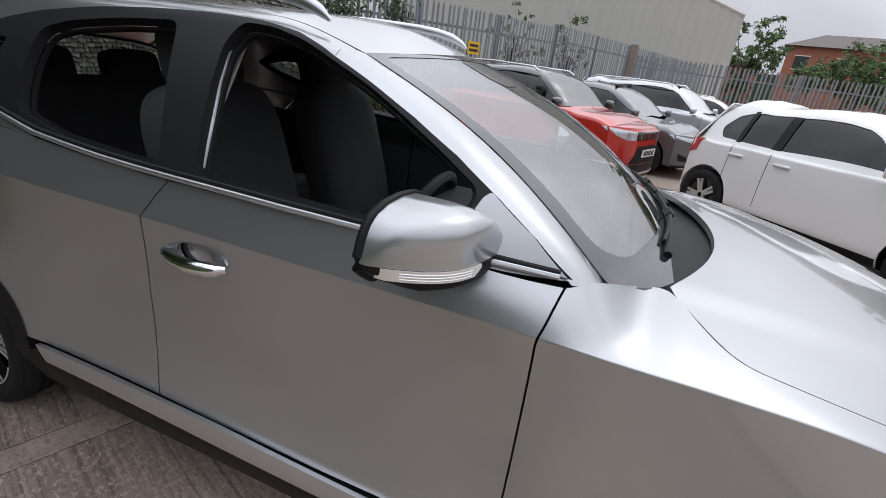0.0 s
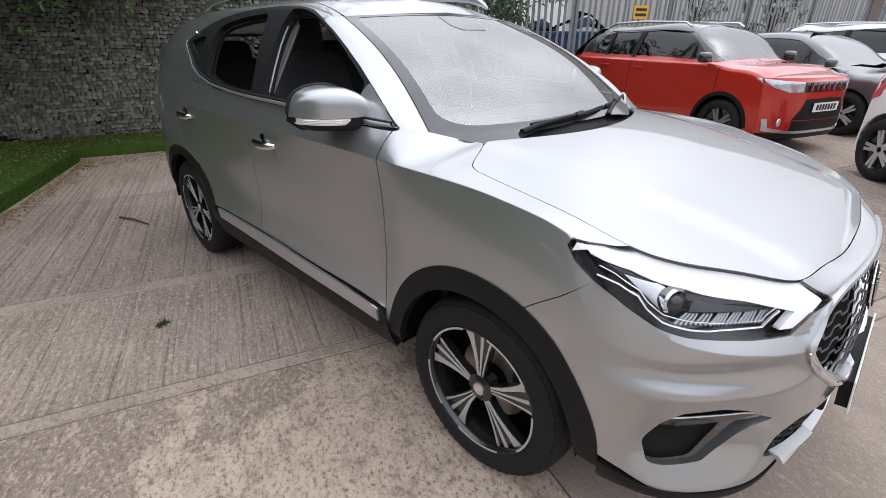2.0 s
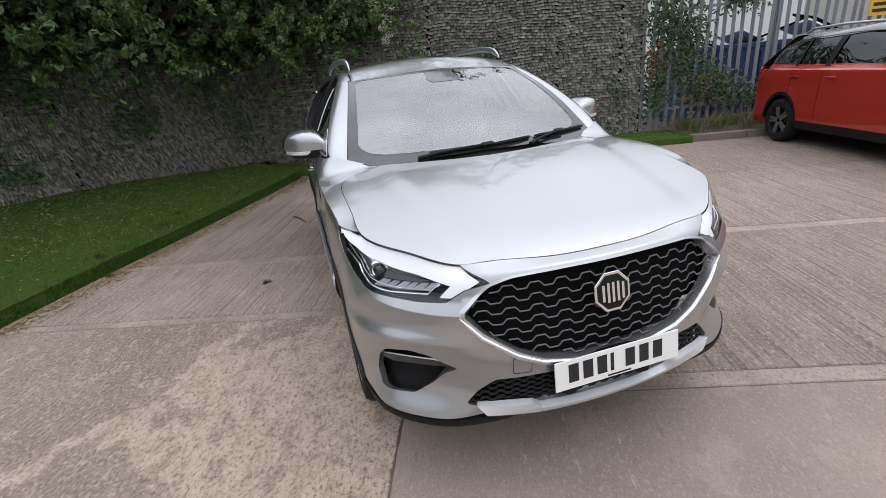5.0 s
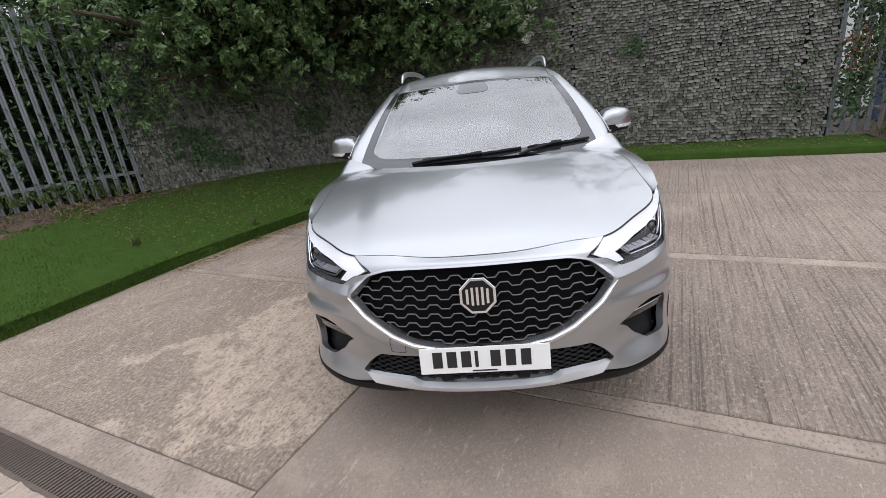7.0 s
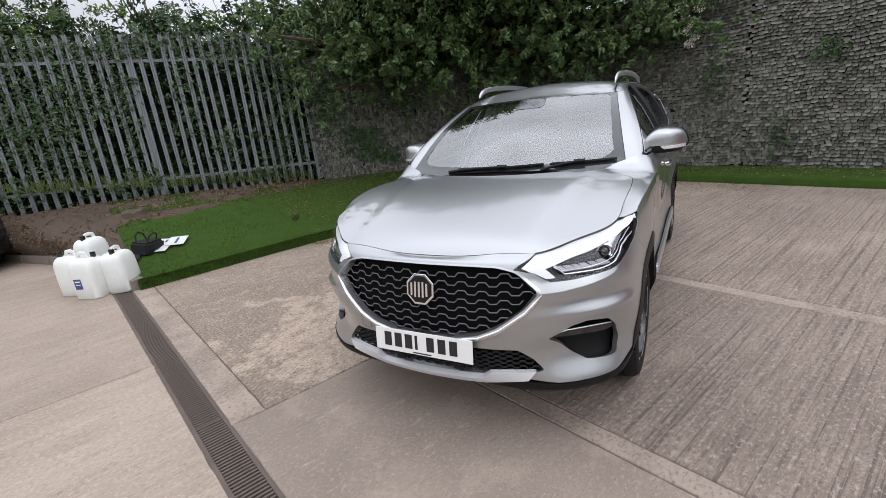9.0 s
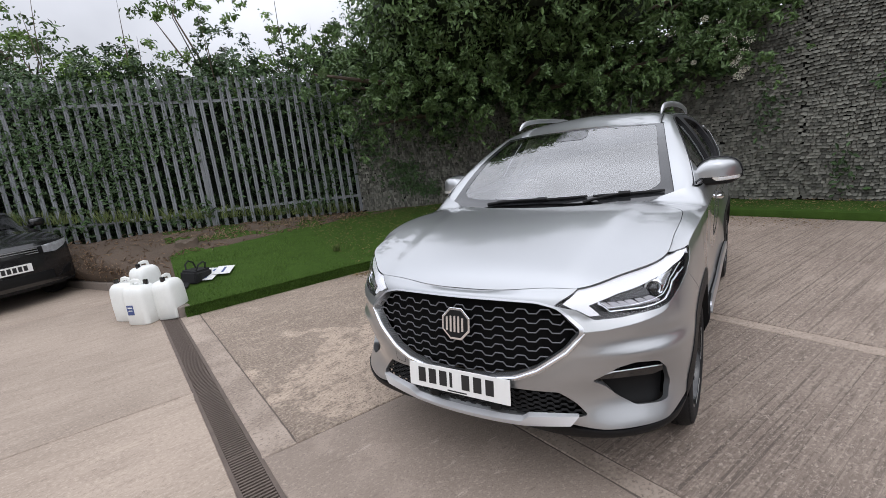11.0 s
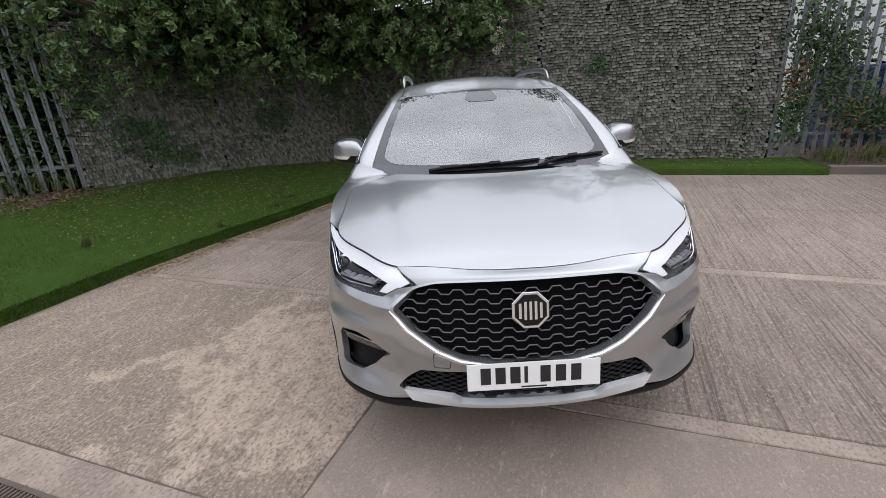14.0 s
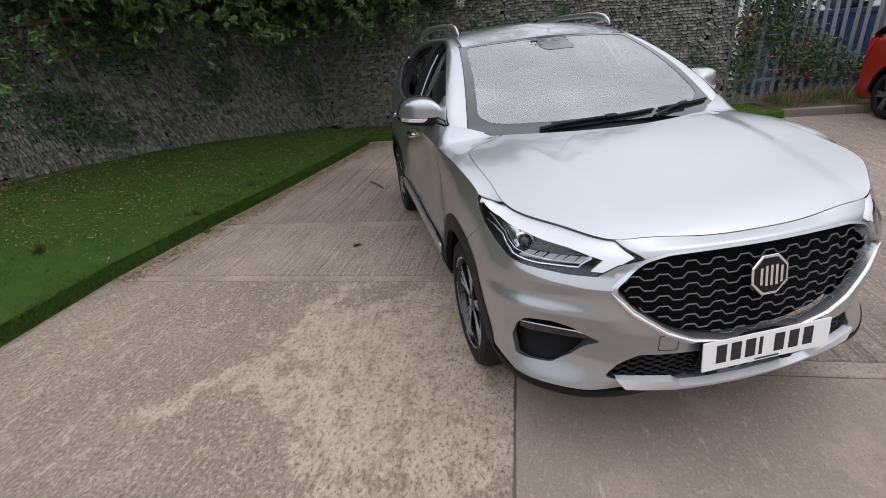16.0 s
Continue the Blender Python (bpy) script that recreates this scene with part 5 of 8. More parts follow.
tube(bm, [(-1.45, 0, 1.59), (-1.62, 0, 1.85)], [.005, .003], 6)
tube(bm, [(-1.42, 0, 1.585), (-1.46, 0, 1.62), (-1.50, 0, 1.585)], [.02, .018, .02], 8)
part("aerial", bm, M_BLACKPL, car, smooth=True)

# ---- nose ----
M_GRILLBAR = material("dark_chrome", (0.14, 0.14, 0.15), 0.35, 0.6)
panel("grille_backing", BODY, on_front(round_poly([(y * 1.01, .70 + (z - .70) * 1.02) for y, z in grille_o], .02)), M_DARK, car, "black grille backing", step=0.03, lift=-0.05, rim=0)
grow = [(y * (1 + .035 * (1 if z < .84 else .35)), z + (-.024 if z < .62 else -.016 if z < .70 else 0.0 if z < .8 else .007)) for y, z in grille_o]
panel("grille_surround", BODY, on_front(round_poly(grow, .03)), M_SATIN, car, "bright V-shaped grille surround", holes=[on_front(round_poly(grille_o, .02))], step=0.02, lift=0.008, rim=0.035)
half_low = [(y * 1.022, z - (.012 if z < .70 else .006)) for y, z in GRILLE[4:]]
low = fine([(-y, z) for y, z in half_low] + half_low[::-1][1:], .03, False)
lowq = on_front(low)
bm = bmesh.new()
tube(bm, [p + n * .008 for p, n in zip(BODY.at(lowq), BODY.normal(lowq))], [.002, .005] + [.009] * (len(lowq) - 4) + [.005, .002], 10)
part("grille_bright_edge", bm, M_CHROME, car, "bright lower grille edge", smooth=True)


def mesh_rows(name, poly, z0, z1, pitch, period, amp, lift, r, mat):
    """Rows of stepped wavy bars that fill an opening of the nose."""
    k = 0
    z = z0
    py = np.array(poly)
    while z < z1:
        ph = -period * .11
        line = []
        y = -0.62
        while y < 0.62:
            for dy, dz in ((0, -amp), (period * .34, -amp), (period * .5, amp), (period * .84, amp)):
                line.append((y + dy + ph, z + dz))
            y += period
        ok = inside(py, line)
        segs, cur = [], []
        for p, o in zip(line, ok):
            if o:
                cur.append(p)
            elif cur:
                segs.append(cur)
                cur = []
        if cur:
            segs.append(cur)
        bm = bmesh.new()
        for sgm in segs:
            if len(sgm) > 2:
                q = on_front(sgm)
                P, N = BODY.at(q), BODY.normal(q)
                tube(bm, [p + n * lift for p, n in zip(P, N)], r, 5, flat=1.2)
        if bm.verts:
            part("grille_bar", bm, mat, car)
        else:
            bm.free()
        z += pitch
        k += 1


mesh_rows("grille", grille_o, .560, .862, .0385, .096, .0085, -.014, .0026, M_GRILLBAR)
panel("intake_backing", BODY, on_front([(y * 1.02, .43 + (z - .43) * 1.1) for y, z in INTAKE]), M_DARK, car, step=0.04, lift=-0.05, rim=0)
mesh_rows("intake", INTAKE, .372, .495, .024, .055, .006, -.016, .0055, M_BLACKPL)
# square cover of the towing eye
cov = [(-.385, .512), (-.318, .512), (-.318, .572), (-.385, .578)]
panel("towing_cover_seam", BODY, on_front(round_poly(cov, .01)), M_DARK, car, holes=[on_front(round_poly([(-.352 + (y + .352) * .94, .543 + (z - .543) * .94) for y, z in cov], .01))], step=0.02, lift=0.001, rim=0)
# octagonal emblem
em = Matrix.Translation(Vector(BODY.at([BODY.find((2.2, 0, .757), (0, 1, 1))])[0]) + Vector((.012, 0, 0))) @ pose(0, 0, 0, 0, 80, 0) @ pose(0, 0, 0, 0, 0, 90)
octo = lambda r: [(r * math.cos(radians(22.5 + 45 * i)), r * math.sin(radians(22.5 + 45 * i))) for i in range(8)]
emblem = part("emblem", prism(bmesh.new(), octo(.078), .008, em @ pose(0, 0, -.022)), M_CHROME, car, "chrome octagonal emblem", bevel=.003)
part("emblem_field", prism(bmesh.new(), octo(.066), .004, em @ pose(0, 0, -.015)), M_BLACKPL, emblem)
for x0, x1, y0, y1 in ((-.046, -.036, -.030, .030), (-.026, -.016, -.036, .036), (-.006, .004, -.036, .036), (.014, .024, -.036, .036), (.034, .044, -.030, .030)):
    part("emblem_bar", boxes(((x1 - x0, y1 - y0, .006), em @ pose((x0 + x1) / 2, (y0 + y1) / 2, -.010))), M_CHROME, emblem)
# number plate with plain bars for its characters
pm = Matrix.Translation((2.197, 0.004, .497)) @ pose(0, 0, 0, 0, 84, 0) @ pose(0, 0, 0, 0, 0, 90)
plate = part("number_plate", boxes(((.522, .113, .006), pm)), M_PLATE, car, "white number plate", bevel=.002)
for i, cx in enumerate((-.188, -.130, -.072, -.030, .046, .106, .166)):
    part("plate_bar", boxes(((.040 if i != 3 else .014, .070, .001), pm @ pose(cx, .004, .0037))), M_INK, plate)
part("plate_bar", boxes(((.10, .006, .001), pm @ pose(0, -.047, .0037))), M_INK, plate)
part("plate_holder", boxes(((.49, .09, .03), pm @ pose(0, 0, -.018))), M_BLACKPL, plate)
for i, (yy, zz) in enumerate(((-.16, .385), (.16, .385))):
    part("parking_sensor", boxes(((.05, .05, .035), pose(2.13, yy, zz))), M_BLACKPL, car, bevel=.008)

DRL = [(1.587, .843, .969), (1.71, .80, .956), (1.828, .735, .938), (1.93, .631, .908), (2.018, .526, .876), (2.062, .462, .857), (2.041, .544, .806), (2.01, .593, .806), (2.021, .552, .846), (1.942, .643, .878), (1.827, .753, .911), (1.712, .808, .938), (1.655, .830, .950)]
HOOK = [(1.645, .845, .915), (1.698, .831, .903), (1.744, .819, .883), (1.77, .816, .855), (1.808, .805, .831), (1.863, .77, .82), (1.928, .699, .814), (1.983, .627, .815), (1.998, .584, .851)]
BOWL = [(1.701, .819, .927), (1.779, .783, .918), (1.829, .758, .90), (1.835, .775, .862), (1.80, .80, .855), (1.765, .815, .885)]
SHADE = [(1.86, .745, .892), (1.975, .615, .860), (1.96, .64, .853), (1.86, .765, .862)]
for sd in (-1, 1):
    L = np.array(lamps[sd])
    c = L.mean(0)
    at_lamp = lambda pts: [BODY.find((x, sd * y, z), (1, 1, 1), sd) for x, y, z in pts]
    black = panel("headlamp", BODY, L, M_GLOSSBLK, car, "slanted headlamp with a white L-shaped light", step=0.03, lift=-0.045, rim=0)
    inn = c + (L - c) * (0.988, 0.972)
    panel("lamp_edge", BODY, L, M_GLOSSBLK, black, "black edge of the lamp cover", holes=[inn], step=0.02, lift=-0.002, rim=0.045)
    drl = [L[0] + (0.012 * sd * -1, -.05)] + [L[i] - (0, .045) for i in (1, 2, 3, 4, 5, 6)] + at_lamp(DRL)[5:]
    panel("running_light", BODY, drl, M_DRL, black, "white L-shaped running light", step=0.02, lift=-0.008, rim=0.02)
    panel("reflector_bowl", BODY, at_lamp(BOWL), M_LAMPINT, black, "bright reflector bowl", step=0.015, lift=-0.028, rim=0)
    panel("lamp_shade", BODY, at_lamp(SHADE), material("smoked_lamp_panel", (0.05, 0.05, 0.055), 0.25), black, step=0.02, lift=-0.022, rim=0.01)
    q = at_lamp([(1.826, .775, .88)])[0]
    P, N = Vector(BODY.at([q])[0]), Vector(BODY.normal([q])[0])
    fw = Vector((1, sd * .45, .12)).normalized()
    bm = bmesh.new()
    lathe(bm, [(.038, -.02), (.037, .0), (.030, .005), (.026, -.008)], 24, Matrix.Translation(P - N * .03) @ fw.to_track_quat("Z", "Y").to_matrix().to_4x4())
    part("projector_ring", bm, M_LAMPINT, black, smooth=True)
    bm = bmesh.new()
    bmesh.ops.create_uvsphere(bm, u_segments=20, v_segments=10, radius=.026, matrix=Matrix.Translation(P - N * .040))
    part("projector_lens", bm, M_GLOSSBLK, black, smooth=True)
    lo_line = fine(at_lamp([(1.835, .79, .832), (1.90, .73, .826), (1.985, .625, .826)]), .016, False)
    hi_line = fine(at_lamp([(1.86, .765, .856), (1.915, .70, .852), (1.995, .595, .852)]), .016, False)
    for i, p in enumerate(lo_line):
        q = hi_line[min(len(hi_line) - 1, int(i * len(hi_line) / len(lo_line)))]
        fin = bmesh.new()
        A, B = BODY.at([p])[0] - BODY.normal([p])[0] * .020, BODY.at([q])[0] - BODY.normal([q])[0] * .030
        tube(fin, [A, B], [.0045, .003], 4)
        part("lamp_fin", fin, M_FIN, black)
    for lift, r, shift in ((-.014, .004, (0, 0)), (-.020, .0022, (0, .16))):
        bm = bmesh.new()
        hk = fine([np.asarray(p) + shift for p in at_lamp(HOOK)], .02, False)
        tube(bm, [p + n * lift for p, n in zip(BODY.at(hk), BODY.normal(hk))], r, 6)
        part("lamp_trim", bm, M_LAMPINT, black, "chrome hook-shaped trim", smooth=True)
    cov = panel("lamp_cover", BODY, L, M_LENS, black, "clear lamp cover", step=0.03, lift=0.001, rim=0)
    cov.visible_shadow = False
    # lower pocket
    f = on_front(round_poly([(sd * y, z) for y, z in FOG], .012))
    cf = np.mean(f, 0)
    pocket = panel("lower_pocket", BODY, [cf + (p - cf) * 1.05 for p in f], M_BLACKPL, car, "black air pocket", step=0.02, lift=-0.055, rim=0)
    blade = on_front([(sd * y, z) for y, z in ((.562, .547), (.64, .562), (.742, .560), (.80, .556), (.80, .530), (.766, .520), (.64, .529), (.565, .538))])
    blade = panel("pocket_blade", BODY, blade, M_GLOSSBLK, pocket, "black blade across the pocket", step=0.015, lift=-0.012, rim=0.04)
    rimq = fine(on_front([(sd * y, z) for y, z in ((.80, .558), (.742, .563), (.64, .565), (.565, .549))]), .02, False)
    bm = bmesh.new()
    tube(bm, [p - n * .012 for p, n in zip(BODY.at(rimq), BODY.normal(rimq))], .0028, 6)
    part("blade_edge", bm, M_SATIN, pocket, "bright edge of the blade", smooth=True)

    # mirror
    us = np.linspace(0, 1, 25)
    top_h = np.interp(us, [0, .06, .15, .3, .5, .7, .85, .94, 1], [.050, .070, .086, .098, .100, .094, .080, .058, .014])
    deep = .165 * (1 - .10 * us - .80 * us ** 5)
    low_h = np.interp(us, [0, .3, .8, 1], [.040, .052, .046, .012])
    yy, x_back = .80 + .225 * us, .545 - .03 * us
    ang = np.radians(np.linspace(0, 90, 15))
    cap, base = bmesh.new(), bmesh.new()
    for b_, sgn, hh in ((cap, 1, top_h), (base, -1, low_h)):
        rows_ = []
        for i in range(25):
            e = .42 if sgn > 0 else .32
            rows_.append([b_.verts.new((x_back[i] + deep[i] * (math.sin(t_) if t_ < 1.57 else 1) ** e * (1 if sgn > 0 else .985), sd * yy[i], 1.184 + sgn * hh[i] * max(0, math.cos(t_)) ** e)) for t_ in ang])
        for r0, r1 in zip(rows_, rows_[1:]):
            for j in range(14):
                b_.faces.new((r0[j], r0[j + 1], r1[j + 1], r1[j]))
        b_.faces.new(rows_[0] + [b_.verts.new((x_back[0], sd * yy[0], 1.184))])
        b_.faces.new(rows_[-1] + [b_.verts.new((x_back[-1], sd * yy[-1], 1.184))])
    mirror = part("door_mirror", cap, M_PAINT, car, "silver door mirror on a black foot", smooth=True)
    part("mirror_base", base, M_BLACKPL, mirror, "black lower mirror shell", smooth=True)
    rimb = bmesh.new()
    loop = [(x_back[i] - .004, sd * yy[i], 1.184 + top_h[i] - .002) for i in range(25)] + [(x_back[i] - .004, sd * yy[i], 1.184 - low_h[i] + .002) for i in range(24, -1, -1)]
    tube(rimb, loop + loop[:1], .009, 8, caps=False)
    part("mirror_rim", rimb, M_BLACKPL, mirror, smooth=True)
    gl = bmesh.new()
    gl.faces.new([gl.verts.new((x_back[i] + .002, sd * yy[i], 1.184 + top_h[i] * .97)) for i in range(25)] + [gl.verts.new((x_back[i] + .002, sd * yy[i], 1.184 - low_h[i] * .97)) for i in range(24, -1, -1)])
    part("mirror_glass", gl, M_CHROME, mirror)
    ind = bmesh.new()
    prev = None
    for i in range(9, 24):
        fade = min(1, (i - 8) / 3)
        xo = x_back[i] + deep[i] * 1.0 + .003
        quad = [ind.verts.new((xo - dx, sd * (yy[i] + .002), 1.184 + dz)) for dx, dz in ((0, -.001), (0, -.001 - .021 * fade), (.02, -.001 - .021 * fade), (.02, -.001))]
        if prev:
            for j in range(4):
                ind.faces.new((prev[j], prev[(j + 1) % 4], quad[(j + 1) % 4], quad[j]))
        else:
            ind.faces.new(quad)
        prev = quad
    ind.faces.new(prev)
    indicator = part("indicator", ind, M_AMBER, mirror, "clear ribbed indicator strip", smooth=True)
    for k_ in (.25, .5, .75):
        bm = bmesh.new()
        tube(bm, [(x_back[i] + deep[i] + .0035, sd * (yy[i] + .002), 1.183 - .021 * k_) for i in range(12, 23)], .0012, 4)
        part("indicator_rib", bm, M_SATIN, indicator)
    arm = bmesh.new()
    arm_rows = [[(.60, .82, 1.182), (.71, .82, 1.182), (.70, .82, 1.150), (.62, .82, 1.142)], [(.64, .80, 1.186), (.755, .795, 1.187), (.74, .795, 1.160), (.66, .80, 1.148)], [(.68, .775, 1.192), (.79, .772, 1.190), (.78, .772, 1.168), (.70, .775, 1.160)]]
    arm_rows = [[arm.verts.new((x, sd * y, z)) for x, y, z in r] for r in arm_rows]
    for r0, r1 in zip(arm_rows, arm_rows[1:]):
        for j in range(4):
            arm.faces.new((r0[j], r0[(j + 1) % 4], r1[(j + 1) % 4], r1[j]))
    arm.faces.new(arm_rows[0])
    arm.faces.new(arm_rows[-1])
    part("mirror_arm", arm, M_BLACKPL, mirror, bevel=.004)
    # door liners
    for x0, x1 in ((-1.28, -.26), (-.25, .84)):
        panel("door_card", BODY, on_side([(x0, .45), (x1, .45), (x1, .8), (x1, 1.14), ((x0 + x1) / 2, 1.145), (x0, 1.15), (x0, .8)], sd), M_DASH, car, "dark inner door card", step=0.08, lift=-0.065, rim=0)


# ---- wheels ----
def build_wheel(name="wheel"):
    """A wheel about the y axis, its face towards -y."""
    R = pose(0, 0, 0, 90, 0, 0)
    w = new(name)
    w.empty_display_size = .2
    prof = [(.236, .092), (.244, .102), (.262, .108), (.285, .107), (.308, .100), (.322, .088), (.330, .074), (.333, .055), (.334, .042), (.326, .041), (.326, .034), (.334, .033), (.334, .006), (.326, .005), (.326, -.005), (.334, -.006),
            (.334, -.033), (.326, -.034), (.326, -.041), (.334, -.042), (.330, -.074), (.315, -.095), (.27, -.107), (.236, -.095)]
    tyre = part("tyre", lathe(bmesh.new(), prof, 72, R), M_TYRE, w, "black road tyre", smooth=True)
    lugs = bmesh.new()
    for i in range(64):
        a = 2 * math.pi * i / 64
        for y, tilt in ((-.083, 24), (.083, -24)):
            box(lugs, (.022, .034, .008), Matrix.Rotation(a, 4, "Y") @ pose(0, y, .3165, tilt, 0, 6))
        for y, tw in ((-.02, 8), (.02, -8)):
            box(lugs, (.024, .022, .004), Matrix.Rotation(a, 4, "Y") @ pose(0, y, .3325, 0, 0, tw))
    tagged(part("tread", lugs, M_TYRE, tyre), kind="stuff")
    rim = part("rim", lathe(bmesh.new(), [(.239, .096), (.233, .099), (.229, .094), (.223, .06), (.214, -.06), (.237, -.095)], 64, R), M_RIMBLK, w, "black and machined alloy rim", smooth=True)
    part("rim_lip", lathe(bmesh.new(), [(.2315, .0985), (.2375, .0985), (.2375, .094), (.2315, .094)], 64, R), M_RIMBLK, rim, smooth=True)
    part("brake_disc", lathe(bmesh.new(), [(.06, .0), (.145, .0), (.145, -.02), (.06, -.02)], 48, R), material("brake_steel", (0.35, 0.30, 0.26), 0.4, 0.9), w, smooth=True)
    part("caliper", boxes(((.07, .05, .11), pose(.125, 0.0, .03))), M_BLACKPL, w, bevel=.01)
    # black disc behind the spokes, painted shade of the wheel well
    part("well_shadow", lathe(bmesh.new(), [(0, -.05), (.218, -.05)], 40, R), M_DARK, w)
    hub = bmesh.new()
    lathe(hub, [(.052, .03), (.052, .078), (.034, .086), (.032, .084), (0, .084)], 32, R)
    part("hub", hub, M_RIMBLK, rim, smooth=True)
    part("centre_cap", prism(bmesh.new(), [(.024 * math.cos(radians(22.5 + 45 * i)), .024 * math.sin(radians(22.5 + 45 * i))) for i in range(8)], .003, R @ pose(0, 0, .084)), M_CHROME, rim)
    for i in range(5):
        a = Matrix.Rotation(2 * math.pi * i / 5, 4, "Y") @ R
        blk = bmesh.new()
        prism(blk, [(-.017, .040), (.013, .040), (.020, .10), (.034, .17), (.050, .218), (-.076, .210), (-.054, .178), (-.026, .10)], .03, a @ pose(0, 0, .046))
        part("spoke", blk, M_RIMBLK, rim, "black alloy spoke")
        # one broad swept blade, a straight bar and a thin line that runs on round the rim
        cut = bmesh.new()
        for poly in ([(-.015, .050), (-.009, .050), (-.012, .10), (-.021, .14), (-.031, .178), (-.039, .2215), (-.075, .213), (-.053, .178), (-.037, .14), (-.024, .10)],
                     [(-.006, .050), (.000, .050), (.002, .10), (.009, .2238), (-.007, .2242), (-.004, .10)],
                     [(.005, .052), (.009, .052), (.017, .10), (.031, .17), (.047, .219), (.036, .221), (.025, .17), (.012, .10)]):
            prism(cut, poly, .0025, a @ pose(0, 0, .076))
        part("spoke_face", cut, M_RIMCUT, rim, "machined spoke face")
        turn = [radians(9 + 4.6 * j) for j in range(11)]
        arc = [(.2365 * math.sin(u), .2365 * math.cos(u)) for u in turn] + [(.2295 * math.sin(u), .2295 * math.cos(u)) for u in turn[::-1]]
        part("rim_edge", prism(bmesh.new(), arc, .002, a @ pose(0, 0, .0992)), M_RIMCUT, rim, "machined rim edge")
    return w


wheel = build_wheel()
wheel.parent = car
spots = [(1.2925, -.765, 0), (-1.2925, -.770, 31), (1.2925, .765, -12), (-1.2925, .770, 22)]
copies = [wheel] + [copy_thing(wheel, Matrix()) for _ in range(3)]
for o, (x, y, spin) in zip(copies, spots):
    o.parent = car
    o.matrix_basis = pose(x, y, .334, 0, 0, 180 if y > 0 else 0) @ Matrix.Rotation(radians(spin), 4, "Y")

# ---- cabin ----
def cushion(size, m, e=.45, n=20):
    """A soft padded block."""
    bm = bmesh.new()
    bmesh.ops.create_uvsphere(bm, u_segments=2 * n, v_segments=n, radius=1)
    for v in bm.verts:
        v.co = m @ Vector([math.copysign(abs(k) ** e, k) * h / 2 for k, h in zip(v.co, size)])
    return bm


def rounded(size, m, r=.03):
    bm = boxes((size, m))
    bmesh.ops.bevel(bm, geom=bm.edges[:], offset=r, segments=3, affect="EDGES", clamp_overlap=True)
    return bm


part("cabin_floor", boxes(((2.9, 1.5, .04), pose(-.55, 0, .42))), M_DASH, car)
part("bulkhead", boxes(((.04, 1.45, .60), pose(1.0, 0, .75))), M_DASH, car)
part("dashboard", rounded((.62, 1.42, .22), pose(.66, 0, .985, 0, -6, 0), .06), M_DASH, car, "dark grey dashboard", smooth=True)
part("binnacle", rounded((.26, .42, .10), pose(.48, -.36, 1.085), .035), M_DASH, car, smooth=True)
bm = bmesh.new()
cw = pose(.33, -.36, 1.03, 0, -66, 0)
tube(bm, [cw @ Vector((.185 * math.cos(2 * math.pi * i / 32), .185 * math.sin(2 * math.pi * i / 32), 0)) for i in range(33)], .016, 8, caps=False)
tube(bm, [cw @ Vector((0, -.18, -.01)), cw @ Vector((0, .18, -.01))], .016, 6)
tube(bm, [cw @ Vector((0, 0, -.01)), cw @ Vector((-.18, 0, -.01))], .016, 6)
bmesh.ops.create_uvsphere(bm, u_segments=16, v_segments=8, radius=.06, matrix=cw @ Matrix.Diagonal((1, 1.2, .5, 1)))
part("steering_wheel", bm, M_DASH, car, smooth=True)
for y in (-.37, .37):
    seat = part("front_seat", cushion((.56, .54, .20), pose(-.10, y, .68, 0, -8, 0)), M_SEAT, car, "dark fabric front seat", smooth=True)
    part("seat_back", cushion((.20, .52, .70), pose(-.42, y, 1.02, 0, -17, 0)), M_SEAT, seat, smooth=True)
    part("headrest", cushion((.13, .28, .21), pose(-.53, y, 1.435, 0, -10, 0)), M_SEAT, seat, smooth=True)
    part("seat_insert", cushion((.05, .27, .48), pose(-.345, y, 1.02, 0, -17, 0), .3), material("patterned_seat_cloth", (0.075, 0.075, 0.08), 0.95, vary=0.6, vscale=70), seat, smooth=True)
bench = part("rear_seat", cushion((.52, 1.28, .22), pose(-.98, 0, .70, 0, -6, 0), .35), M_SEAT, car, "dark rear bench seat", smooth=True)
part("seat_back", cushion((.20, 1.28, .62), pose(-1.28, 0, .98, 0, -20, 0), .35), M_SEAT, bench, smooth=True)
for y in (-.40, 0, .40):
    part("headrest", cushion((.12, .26, .17), pose(-1.40, y, 1.31, 0, -12, 0)), M_SEAT, bench, smooth=True)
bm = bmesh.new()
part("cabin_mirror", rounded((.03, .24, .07), pose(.22, 0, 1.46), .012), M_GLOSSBLK, car, smooth=True)
for sd in (-1, 1):
    part("inner_pillar", rounded((.09, .03, .40), pose(-.20, sd * .66, 1.33, sd * 31, 0, 0), .012), M_HEADLINER, car)
part("load_cover", boxes(((.6, 1.1, .02), pose(-1.65, 0, 1.12))), M_DASH, car)

